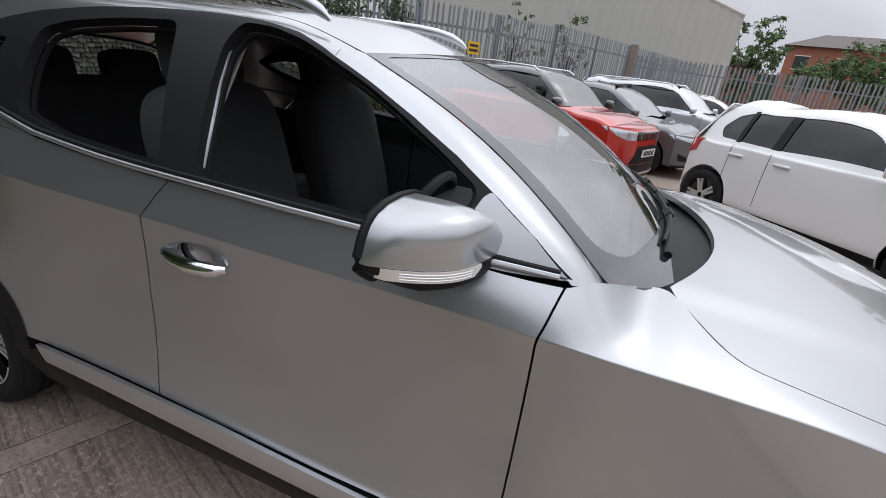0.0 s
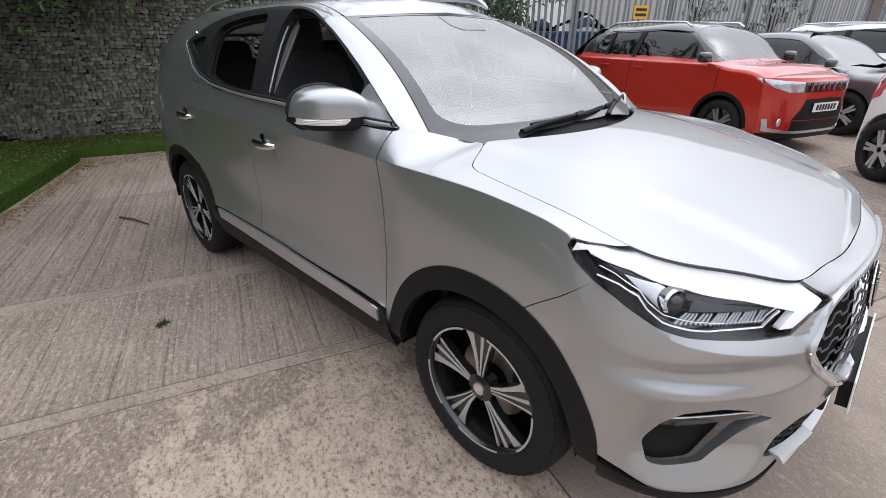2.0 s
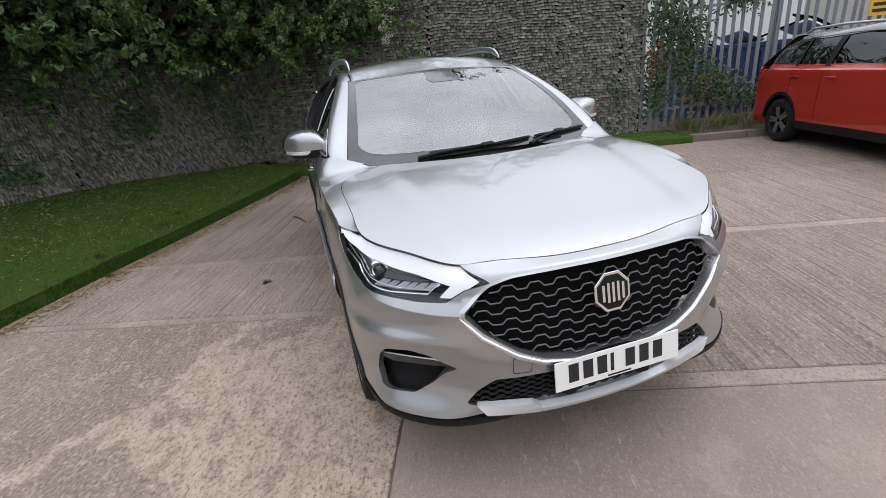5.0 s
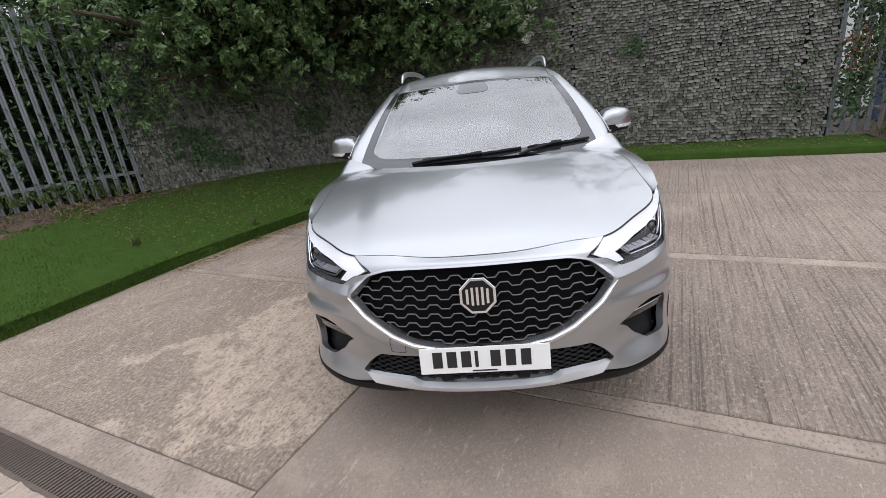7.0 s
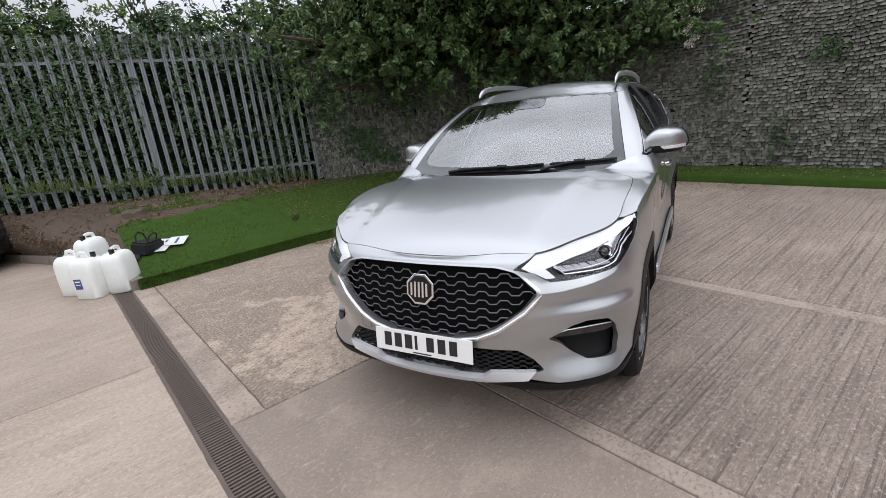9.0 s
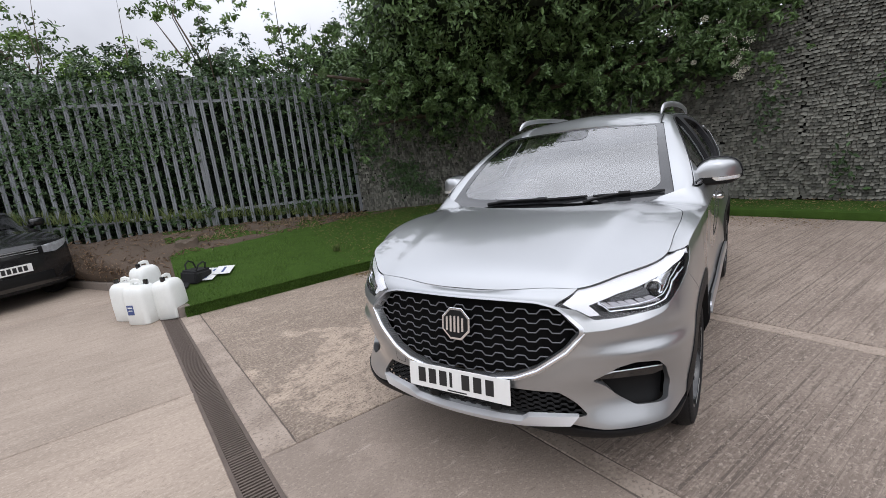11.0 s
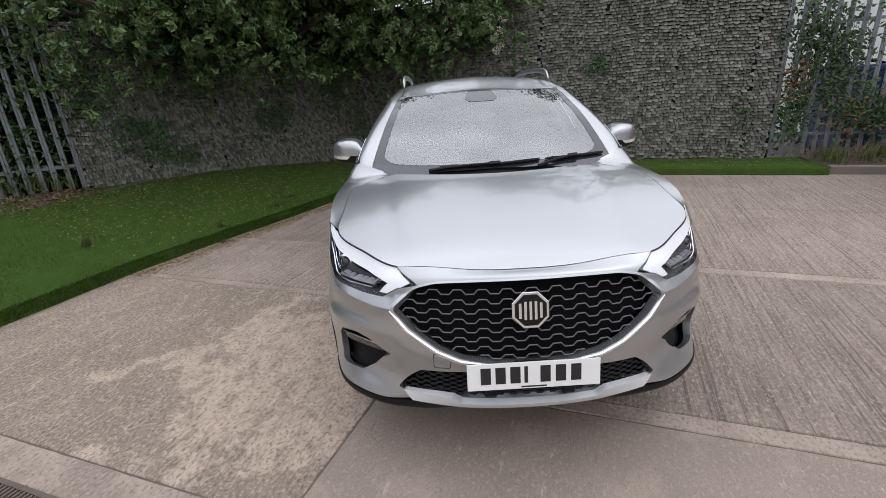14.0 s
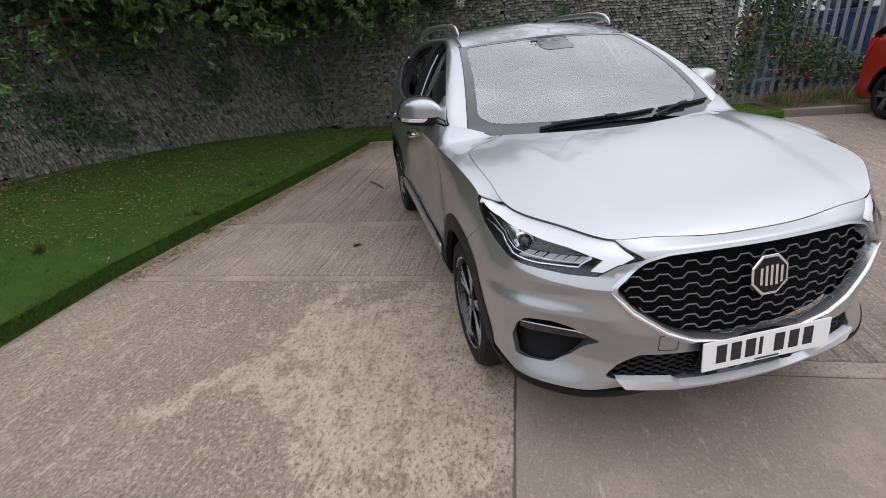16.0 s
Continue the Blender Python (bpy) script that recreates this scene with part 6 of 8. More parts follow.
# ---- the other parked cars ----
def parked_car(name, label, paint, roof_paint, m, L=4.17, W=1.775, H=1.61, wb=2.5, fo=0.82, bonnet=0.98, belt=1.02, nose_z=0.86, roof_rails=False, clad=False, wheel_mat=None, rake=0.55, slope=0.30, snub=0.24, lamp_h=0.11, group="parked cars"):
    """A parked car, its nose to +x: lofted sides with bonnet and roof, closed by a rounded nose and tail."""
    thing = empty(name, m, label, "car", group)
    wheel_mat = wheel_mat or M_RIMCUT
    xf = wb / 2 + fo
    xr = xf - L
    hw = W / 2
    xe, xt = xf - snub, xr + .16
    scut = xf - 1.02
    rf = scut - rake * 1.35
    rr = xt + slope
    st = [(xt, .955, belt + .03), (xt + slope * .5, .965, belt + .55 * (H - belt)), (rr, .975, H - .07), (rr + .45, .99, H - .012), ((rr + rf) / 2, 1.0, H), (rf, .995, H - .03), (rf + (scut - rf) * .5, .998, (H + belt) / 2 + .07),
          (scut, 1.0, belt + .045), (scut + .20, 1.0, bonnet + .035), (xf - .50, .99, bonnet + .01), (xe, .965, nose_z + .035)]
    X = [q[0] for q in st]
    lev_y, lev_z = [], []
    for x, k, top in st:
        w = hw * k
        cab = top > belt + .12
        sh = min(belt, top - .05)
        up = .62 * max(0, top - sh) if cab else .10
        lev_y.append([w - .06, w - .01, w, w - .005, w - .025, w - .05 if cab else w - .09, w - .05 - up * .40 if cab else w * .72, w - .085 - up * .78 if cab else w * .45, (w - .10 - up) * .6 if cab else w * .25, 0])
        lev_z.append([.24, .34, .48, min(.75, sh - .10), sh - .04, sh, sh + (top - sh) * .5 if cab else sh + (top - sh) * .62, top - .06 if cab else sh + (top - sh) * .86, top - .012 if cab else top - .003, top])
    LY, LZ = np.array(lev_y), np.array(lev_z)

    def fn_of(sign):
        def fn(x, v):
            Wx, V = cardinal(X, x), cardinal(np.arange(10.0), v)
            return np.column_stack([np.asarray(x, float), sign * np.maximum(0, np.einsum("ni,ij,nj->n", Wx, LY, V)), np.einsum("ni,ij,nj->n", Wx, LZ, V)])
        return fn

    def nose(y, z):
        u = np.abs(np.asarray(y, float)) / (hw * .966)
        z = np.asarray(z, float)
        lift = np.interp(z, [.22, .30, .40, .55, .70, nose_z - .05, nose_z], [-.07, -.015, .0, -.005, -.012, -.03, -.075])
        return np.column_stack([xf - snub * np.minimum(u, 1) ** 3.4 + lift * (1 - .35 * u), y, z])

    def tail(y, z):
        u = np.abs(np.asarray(y, float)) / (hw * .956)
        z = np.asarray(z, float)
        fwd = np.interp(z, [.22, .32, .50, .75, belt, belt + .08, H - .06], [.05, .0, .0, .02, .03, .06, slope])
        k = np.interp(z, [belt, H], [1, .64])
        return np.column_stack([xr + .16 * np.minimum(u, 1) ** 3 + fwd, np.asarray(y, float) * k, z])

    NOSE, TAIL = Surf(nose, (-hw * .966, hw * .966), (.22, nose_z), 1.0, 60, 40), Surf(tail, (-hw * .956, hw * .956), (.22, H - .06), 1.0, 60, 40)
    rect = lambda y0, y1, z0, z1: [(y0, z0), ((y0 + y1) / 2, z0), (y1, z0), (y1, (z0 + z1) / 2), (y1, z1), ((y0 + y1) / 2, z1), (y0, z1), (y0, (z0 + z1) / 2)]
    e = hw * .966
    fas = panel("front_bumper", NOSE, [(-e, .24)] + [(-e + 2 * e * i / 12, .24) for i in range(1, 12)] + [(e, .24), (e, .6), (e, nose_z)] + [(e - 2 * e * i / 12, nose_z) for i in range(1, 12)] + [(-e, nose_z), (-e, .6)], paint, thing, step=.06, rim=.02)
    # bonnet lip from the lofted end to the nose
    bm = bmesh.new()
    rows = []
    for i in range(25):
        y = -e + 2 * e * i / 24
        a = abs(y) / e
        tip = nose(np.array([y]), np.array([nose_z]))[0]
        yy = LY[-1][4:]
        zz = LZ[-1][4:]
        ztop = float(np.interp(-abs(y), -yy, zz))
        rows.append([bm.verts.new(Vector((lerp(xe, tip[0], f), y, lerp(ztop, nose_z, f ** 1.6) + .010 * math.sin(math.pi * f)))) for f in (0, .25, .5, .75, .92, 1)])
    for r0, r1 in zip(rows, rows[1:]):
        for j in range(5):
            bm.faces.new((r0[j], r0[j + 1], r1[j + 1], r1[j]))
    part("bonnet_lip", bm, paint, thing, smooth=True)
    grille = panel("grille", NOSE, rect(-.52 * e, .52 * e, nose_z - .045 - lamp_h, nose_z - .045), M_GLOSSBLK, thing, "black grille", step=.05, lift=.004, rim=.02)
    for i in range(7 if clad else 3):
        if clad:
            part("grille_bar", boxes(((.02, .014, lamp_h * .85), pose(xf - .02, e * (-.42 + .14 * i), nose_z - .045 - lamp_h / 2, 0, -6, 0))), M_CHROME, grille)
        else:
            part("grille_bar", boxes(((.02, e * .9, .010), pose(xf - .025, 0, nose_z - .07 - .03 * i))), M_SATIN, grille)
    panel("lower_grille", NOSE, rect(-.60 * e, .60 * e, .33, .46), M_BLACKPL, thing, "black lower grille", step=.06, lift=.006, rim=.02)
    panel("bumper_lip", NOSE, rect(-.97 * e, .97 * e, .235, .30 if clad else .265), M_BLACKPL, thing, step=.06, lift=.010, rim=.03)
    if clad:
        panel("skid_strip", NOSE, rect(-.62 * e, .62 * e, .305, .335), M_SATIN, thing, "silver skid strip", step=.06, lift=.016, rim=.02)
    zp = .62 if clad else .555
    if clad:
        panel("plate_surround", NOSE, [(-.62 * e, .47), (-.30 * e, .47), (0, .47), (.30 * e, .47), (.62 * e, .47), (.50 * e, .60), (.44 * e, .72), (0, .73), (-.44 * e, .72), (-.50 * e, .60)], M_BLACKPL, thing, "black bumper centre", step=.05, lift=.005, rim=.01)
    pl = part("number_plate", boxes(((.012, .52, .11), pose(xf + .014, 0, zp))), M_PLATE, thing, "white number plate")
    for i in range(7):
        part("plate_bar", boxes(((.002, .044, .07), pose(xf + .021, -.19 + .062 * i, zp))), M_INK, pl)
    e2 = hw * .956
    zt = H - .06 if roof_paint is paint else belt + .03
    panel("tailgate", TAIL, [(-e2, .24), (0, .24), (e2, .24), (e2, .7), (e2, zt), (0, zt), (-e2, zt), (-e2, .7)], paint, thing, step=.08, rim=.02, flip=-1)
    if roof_paint is not paint:
        panel("tailgate_top", TAIL, rect(-.995 * e2, .995 * e2, belt + .02, H - .062), roof_paint, thing, step=.08, lift=.003, rim=.01, flip=-1)
    panel("rear_screen", TAIL, rect(-.80 * e2, .80 * e2, belt + .08, H - .14), M_GLASSDK, thing, step=.1, lift=.005, rim=.01, flip=-1)
    panel("rear_bumper", TAIL, rect(-.98 * e2, .98 * e2, .25, .36), M_BLACKPL, thing, step=.1, lift=.008, rim=.02, flip=-1)
    arches = [(wb / 2, .33), (-wb / 2, .33)]
    mid = (rr + rf) / 2 + .10
    side_win = [(scut - .14, belt + .04), (rf + .14, H - .19), (rf - .04, H - .125), (mid, H - .112), (rr + .45, H - .13), (rr + .20, H - .19), (rr + .08, belt + .16), (rr + .16, belt + .05), (mid, belt + .035)]
    for sd in (-1, 1):
        S = Surf(fn_of(sd), (xt, xe), (0, 9), .16, 120, 46)
        on = lambda pts: [S.find((x, 0, z), (1, 0, 1)) for x, z in pts]
        win = on(round_poly(side_win, .05))
        scr = [(scut - .02, 6.0), (scut - .03, 7.6), (scut + .02, 9.0), (rf + .02, 9.0), (rf + .03, 7.9), (rf + .08, 7.10)]
        low = []
        for cx, cz in arches[::-1]:
            low += [(cx - .375, .245)] + ellipse(cx, .33, .375, .385, 180, 0, 18) + [(cx + .375, .245)]
        front = [(xe, 0.0), (xe, 4.0), (xe, 8.99)] + [(xe - (xe - scut) * i / 6, 8.99) for i in range(1, 6)]
        if roof_paint is paint:
            panel("body", S, [(xt, 0.0)] + on(low) + front + scr + [(rf - (rf - xt) * i / 10, 8.99) for i in range(1, 10)] + [(xt, 8.99), (xt, 4)], paint, thing, holes=[win], step=.06, rim=.02, flip=-sd)
        else:
            panel("body", S, [(xt, 0.0)] + on(low) + front + [(scut - .02, 8.9), (scut - .02, 6.0), (scut - .10, 5.35), (rf, 5.3), (rr + .2, 5.3), (xt + .1, 5.5), (xt, 5.6), (xt, 4)], paint, thing, step=.06, rim=.02, flip=-sd)
            panel("roof", S, [(scut - .12, 5.38), (scut - .04, 6.0), (rf + .08, 7.10), (rf + .03, 7.9), (rf + .02, 8.99), ((rf + rr) / 2, 8.99), (rr, 8.99), (xt + .03, 8.99), (xt + .03, 5.62), (xt + .12, 5.52), (rr + .2, 5.33), (rf, 5.33)], roof_paint, thing, "contrasting dark roof", holes=[win], step=.06, rim=.02, flip=-sd)
        panel("side_window", S, win, M_GLASSDK, thing, step=.09, lift=-.008, rim=0, flip=-sd)
        for xp, wd in ((mid, .05), (rr + .42, .03)):
            panel("window_pillar", S, on([(xp - wd, belt + .03), (xp + wd, belt + .03), (xp + wd - .02, H - .115), (xp - wd - .02, H - .12)]), M_BLACKPL, thing, step=.08, lift=.002, rim=0, flip=-sd)
        panel("windscreen_half", S, scr, M_PARKSCREEN, thing, step=.07, lift=-.003, rim=0, flip=-sd)
        for xx, zt in ((mid, belt), (scut + .06, belt - .02), (rr + .40, belt)):
            panel("shut_line", S, on([(xx - .004, .40), (xx + .004, .40), (xx + .004, .7), (xx + .004, zt), (xx - .004, zt), (xx - .004, .7)]), M_DARK, thing, step=.08, lift=.001, rim=0, flip=-sd)
        for hx in (mid + .17, rr + .50):
            P = S.at(on([(hx, belt - .11)]))[0]
            part("door_handle", boxes(((.19, .03, .028), pose(*(P + np.array([0, sd * .012, 0]))))), paint, thing, bevel=.009)
        if clad:
            for cx, cz in arches:
                panel("arch_moulding", S, on(ellipse(cx, .33, .415, .43, 2, 178, 18) + ellipse(cx, .33, .37, .38, 178, 2, 18)), M_BLACKPL, thing, step=.06, lift=.010, rim=.03, flip=-sd)
        panel("sill", S, on([(wb / 2 - .38, .25), (wb / 2 - .38, .37 if clad else .33), (-wb / 2 + .38, .37 if clad else .33), (-wb / 2 + .38, .25)]), M_BLACKPL, thing, step=.08, lift=.008, rim=.03, flip=-sd)
        hl = [(sd * .53 * e, nose_z - .050), (sd * .80 * e, nose_z - .032), (sd * .992 * e, nose_z - .012), (sd * .992 * e, nose_z - .045), (sd * .90 * e, nose_z - .02 - lamp_h * .8), (sd * .72 * e, nose_z - .05 - lamp_h), (sd * .53 * e, nose_z - .04 - lamp_h)]
        lamp = panel("headlamp", NOSE, hl, M_HEADL, thing, "bright headlamp", step=.035, lift=.005, rim=.02)
        side_lamp = [S.find(q, (1, .4, 1)) for q in ((xe + .0, sd * hw, nose_z - .012), (xe - .14, sd * hw, nose_z - .012), (xe - .03, sd * hw, nose_z - .075), (xe, sd * hw, nose_z - .07))]
        panel("lamp_corner", S, side_lamp, M_HEADL, lamp, step=.03, lift=.004, rim=.01, flip=-sd)
        if clad:
            fs = [(sd * .63 * e, .335), (sd * .63 * e, .305), (sd * .93 * e, .33), (sd * .955 * e, .48), (sd * .90 * e, .48), (sd * .88 * e, .37), (sd * .70 * e, .345)]
            panel("fog_surround", NOSE, fs, M_SATIN, thing, "silver fog lamp surround", step=.03, lift=.014, rim=.02)
            part("fog_lamp", lathe(bmesh.new(), [(0, .012), (.04, .01), (.05, 0)], 20, Matrix.Translation(Vector(nose(np.array([sd * .77 * e]), np.array([.44]))[0])) @ pose(0, 0, 0, 0, 90, 0)), M_HEADL, thing, smooth=True)
        else:
            panel("bumper_pocket", NOSE, [(sd * .66 * e, .34), (sd * .90 * e, .36), (sd * .93 * e, .48), (sd * .80 * e, .44)], M_BLACKPL, thing, step=.03, lift=.004, rim=.01)
        tl = [(sd * .70 * e2, belt - .20), (sd * .985 * e2, belt - .22), (sd * .985 * e2, belt + .04), (sd * .80 * e2, belt + .02)]
        tlamp = panel("tail_lamp", TAIL, tl, M_REDLENS, thing, "red tail lamp", step=.05, lift=.012, rim=.02, flip=-1)
        tq = [S.find(q, (1, .4, 1)) for q in ((xt, sd * hw, belt - .20), (xt + .10, sd * hw, belt - .16), (xt + .17, sd * hw, belt + .0), (xt, sd * hw, belt + .0))]
        panel("lamp_corner", S, tq, M_REDLENS, tlamp, step=.04, lift=.012, rim=.02, flip=-sd)
        bm = cushion((.15, .20, .135), pose(scut - .14, sd * (hw + .055), belt + .080), .62, 10)
        for v in bm.verts:
            v.co.x = max(v.co.x, scut - .165)
        mir_ = part("door_mirror", bm, roof_paint if roof_paint is not paint else paint, thing, "rounded door mirror", smooth=True)
        part("mirror_foot", boxes(((.06, .10, .035), pose(scut - .13, sd * (hw - .02), belt + .035))), M_BLACKPL, mir_, bevel=.01)
        if roof_rails:
            bm = bmesh.new()
            yr = hw - .30
            tube(bm, [(rf - .05, sd * yr, H - .05), (rf - .15, sd * yr, H + .005), ((rf + rr) / 2, sd * yr, H + .025), (rr + .35, sd * yr, H + .005), (rr + .2, sd * yr, H - .05)], .017, 8)
            part("roof_rail", bm, M_SATIN, thing, smooth=True)
    part("underbody", boxes(((L - .5, W - .34, .25), pose((xf + xr) / 2, 0, .34))), M_DARK, thing)
    part("cabin_fill", boxes(((rf - rr - .1, W - .5, .25), pose((rf + rr) / 2, 0, .85))), M_SEAT, thing)
    for x in (wb / 2, -wb / 2):
        for sd in (-1, 1):
            wm = pose(x, sd * (hw - .115), .33, 90, 0, 0)
            wl_ = part("wheel", lathe(bmesh.new(), [(.215, .09), (.225, .10), (.26, .105), (.30, .10), (.322, .08), (.33, .04), (.33, -.04), (.32, -.09), (.26, -.1), (.20, -.09)], 40, wm @ (pose(0, 0, 0) if sd < 0 else pose(0, 0, 0, 180, 0, 0))), M_TYRE, thing, "wheel with a black tyre", smooth=True)
            fl = 1 if sd < 0 else -1
            part("rim", lathe(bmesh.new(), [(.22, .085 * fl), (.212, .09 * fl), (.20, .05 * fl), (.05, .03 * fl), (0, .03 * fl)], 40, wm), M_RIMBLK, wl_, smooth=True)
            bm = bmesh.new()
            for i in range(5):
                prism(bm, [(-.03, .03), (.03, .03), (.045, .21), (.012, .212), (0, .10), (-.012, .212), (-.045, .21)], .012, wm @ Matrix.Rotation(2 * math.pi * i / 5 + .3, 4, "Z") @ pose(0, 0, .074 * fl))
            part("spokes", bm, wheel_mat, wl_)
    return thing


M_GLASSDK = glass_material("car_window", (0.05, 0.055, 0.055), face_on=0.06)
M_PARKSCREEN = glass_material("parked_windscreen", (0.10, 0.105, 0.11), face_on=0.20)
M_HEADL = material("clear_headlamp", (0.50, 0.51, 0.53), 0.12, 0.5, 0.8, vary=0.55, vscale=16)
M_RED = material("red_car_paint", (0.46, 0.022, 0.012), 0.3, 0.25, 1.0)
M_BLKPAINT = material("black_car_paint", (0.012, 0.012, 0.013), 0.2, 0.0, 0.9)
M_GREYP = material("dark_grey_car_paint", (0.11, 0.115, 0.12), 0.3, 0.5, 0.9)
M_SILP = material("pale_silver_car_paint", (0.50, 0.51, 0.52), 0.3, 0.6, 0.9)
M_WHITEP = material("white_car_paint", (0.74, 0.74, 0.73), 0.3, 0.0, 0.9)
HEAD = -19.5
hv, lv = Vector((math.cos(radians(HEAD)), math.sin(radians(HEAD)), 0)), Vector((-math.sin(radians(HEAD)), math.cos(radians(HEAD)), 0))


def row(k, push, turn_=0.0):
    """A place in the row of parked cars: k metres along it from the red one's near side, push towards the yard."""
    p = Vector((0.02, 5.62, 0)) + lv * k + hv * push
    return pose(p.x, p.y, 0, 0, 0, HEAD + turn_)


parked_car("red_car", "bright red compact suv with a black roof, parked by the fence", M_RED, M_BLKPAINT, row(.775, -1.13), clad=True, roof_rails=True, bonnet=1.07, nose_z=.97, belt=1.09, wheel_mat=material("dark_grey_alloy", (0.20, 0.20, 0.21), 0.35, 0.6), snub=.30, lamp_h=.12, rake=.50, slope=.42)
parked_car("grey_car", "dark grey hatchback parked beside the red one", M_GREYP, M_GREYP, row(3.45, -1.05), L=4.3, W=1.83, H=1.50, wb=2.7, fo=.84, bonnet=.92, nose_z=.80, belt=.98, rake=.62, slope=.42, snub=.34, lamp_h=.07)
parked_car("silver_car", "pale silver suv with roof rails in the parked row", M_SILP, M_SILP, row(6.15, -.85), L=4.5, W=1.87, H=1.66, wb=2.68, fo=.93, bonnet=1.06, nose_z=.94, belt=1.08, roof_rails=True, snub=.26, lamp_h=.08)
parked_car("white_estate_car", "white estate car standing across the far end", M_WHITEP, M_WHITEP, pose(2.6, 16.2, 0, 0, 0, -8), L=4.6, W=1.8, H=1.48, wb=2.7, fo=.9, bonnet=.92, nose_z=.78, belt=.96, roof_rails=True, slope=.22)
parked_car("red_hatchback", "red hatchback beyond the white hatchback", M_RED, M_RED, pose(4.5, 9.5, 0, 0, 0, -50), L=4.0, W=1.73, H=1.47, wb=2.5, bonnet=.95, belt=.97)
parked_car("white_hatchback", "white hatchback parked with its tail to the row", M_WHITEP, M_WHITEP, pose(3.24, 4.62, 0, 0, 0, -50), L=3.62, W=1.60, H=1.53, wb=2.43, fo=.66, bonnet=1.00, nose_z=.88, belt=1.02, rake=.45, slope=.20)
parked_car("black_car", "black car standing by the soil bank", M_BLKPAINT, M_BLKPAINT, pose(2.3, -9.25, 0, 0, 0, 98), L=4.2, W=1.78, H=1.5, wb=2.6)

# ---- leaves, trees and climbers ----
RNG = np.random.default_rng(5)


def leaf_mesh(name, centres, normals, sizes, mat, parent=None, label="", fold=0.22, wide=0.85):
    """One mesh of many small pointed, folded leaves."""
    n = len(centres)
    c, nm, sz = np.asarray(centres, float), np.asarray(normals, float), np.asarray(sizes, float)[:, None]
    nm = nm / np.maximum(np.linalg.norm(nm, axis=1), 1e-6)[:, None]
    r = RNG.normal(size=(n, 3))
    a = np.cross(nm, r)
    a /= np.maximum(np.linalg.norm(a, axis=1), 1e-6)[:, None]
    b = np.cross(nm, a)
    w = wide * sz
    pts = np.stack([c - a * sz, c - a * sz * .1 + b * w * .5 + nm * sz * fold, c + a * sz * .45 + b * w * .36 + nm * sz * fold * .6, c + a * sz, c + a * sz * .45 - b * w * .36 + nm * sz * fold * .6, c - a * sz * .1 - b * w * .5 + nm * sz * fold, c + a * sz * .2], 1).reshape(-1, 3)
    k = np.arange(n) * 7
    f = np.stack([np.stack([k, k + 6, k + 1], 1), np.stack([k + 1, k + 6, k + 2], 1), np.stack([k + 2, k + 6, k + 3], 1), np.stack([k + 3, k + 6, k + 4], 1), np.stack([k + 4, k + 6, k + 5], 1), np.stack([k + 5, k + 6, k], 1)], 1).reshape(-1, 3)
    me = bpy.data.meshes.new(name)
    me.from_pydata(pts.tolist(), [], f.tolist())
    return tagged(link(name, me, mat, parent, label, smooth=False), kind="stuff")


def clump_points(centre, radius, n, squash=(1, 1, 0.8), shell=0.5):
    """Places and outward directions scattered through a clump, denser towards its skin, gathered in sprays."""
    k = max(3, n // 28)
    d = RNG.normal(size=(k, 3))
    d /= np.linalg.norm(d, axis=1)[:, None]
    base = d * (shell + (1 - shell) * RNG.random((k, 1)) ** .5)
    idx = RNG.integers(0, k, n)
    p = base[idx] + RNG.normal(size=(n, 3)) * .12
    nrm = d[idx] * .8 + np.array([0, 0, .35]) + RNG.normal(size=(n, 3)) * .5
    return np.asarray(centre) + p * radius * np.asarray(squash), nrm


def crown(name, clumps, per, size, mat, parent, label="", squash=(1, 1, .8)):
    P, N, Z = [], [], []
    for cx, cy, cz, r in clumps:
        n = int(per * r * r)
        p, q = clump_points((cx, cy, cz), r, n, squash)
        P.append(p)
        N.append(q)
        Z.append(RNG.uniform(.6, 1.25, n) * size)
    return leaf_mesh(name, np.vstack(P), np.vstack(N), np.concatenate(Z), mat, parent, label)


def limbs(bm, root, tips, r0, sag=0.0):
    for t in tips:
        a, b = Vector(root), Vector(t)
        m1, m2 = a.lerp(b, .35) + Vector((RNG.normal() * .08, RNG.normal() * .08, .12)), a.lerp(b, .7) + Vector((RNG.normal() * .1, RNG.normal() * .1, .10))
        tube(bm, [a, m1, m2, b], [r0, r0 * .7, r0 * .45, r0 * .15], 7, caps=False)


# the broad tree behind the corner, hanging over both walls
tree = empty("tree", pose(-6.6, -3.9, 0), "broad dark green tree overhanging the wall corner", "tree")
inv = Vector((6.6, 3.9, 0))
W = lambda *p: tuple(Vector(p) + inv)
big, hang = [], []
for i in range(15):
    t = i / 14
    x, y = lerp(-3.2, -6.3, t), lerp(-5.9, -2.0, t)
    k = .5 + .5 * math.sin(i * 2.4)
    hang += [(x + .45 + .3 * k, y + .38 + .25 * k, 2.25 + .38 * math.sin(i * 2.3), .40), (x + 1.05, y + .90 + .2 * k, 2.38 + .36 * math.cos(i * 1.7), .45), (x + 1.45 + .3 * k, y + 1.25, 2.85 + .2 * math.sin(i * 1.7), .55)]
    if i < 4:
        big += [(x + .5, y + .45, 2.85, .6), (x - .2, y - .2, 3.2, .7), (x + .3, y + .3, 3.5 + .1 * i, .55)]
        continue
    big += [(x + .5, y + .45, 2.85, .65), (x + 1.1, y + .9, 3.25 + .2 * math.cos(i * 1.9), .75), (x - .2, y - .2, 3.35, .85), (x + .6, y + .5, 3.9, .9), (x - .7, y - .7, 4.5 + .35 * math.sin(i), 1.05), (x - 1.6, y - 1.3, 4.3, 1.2)]
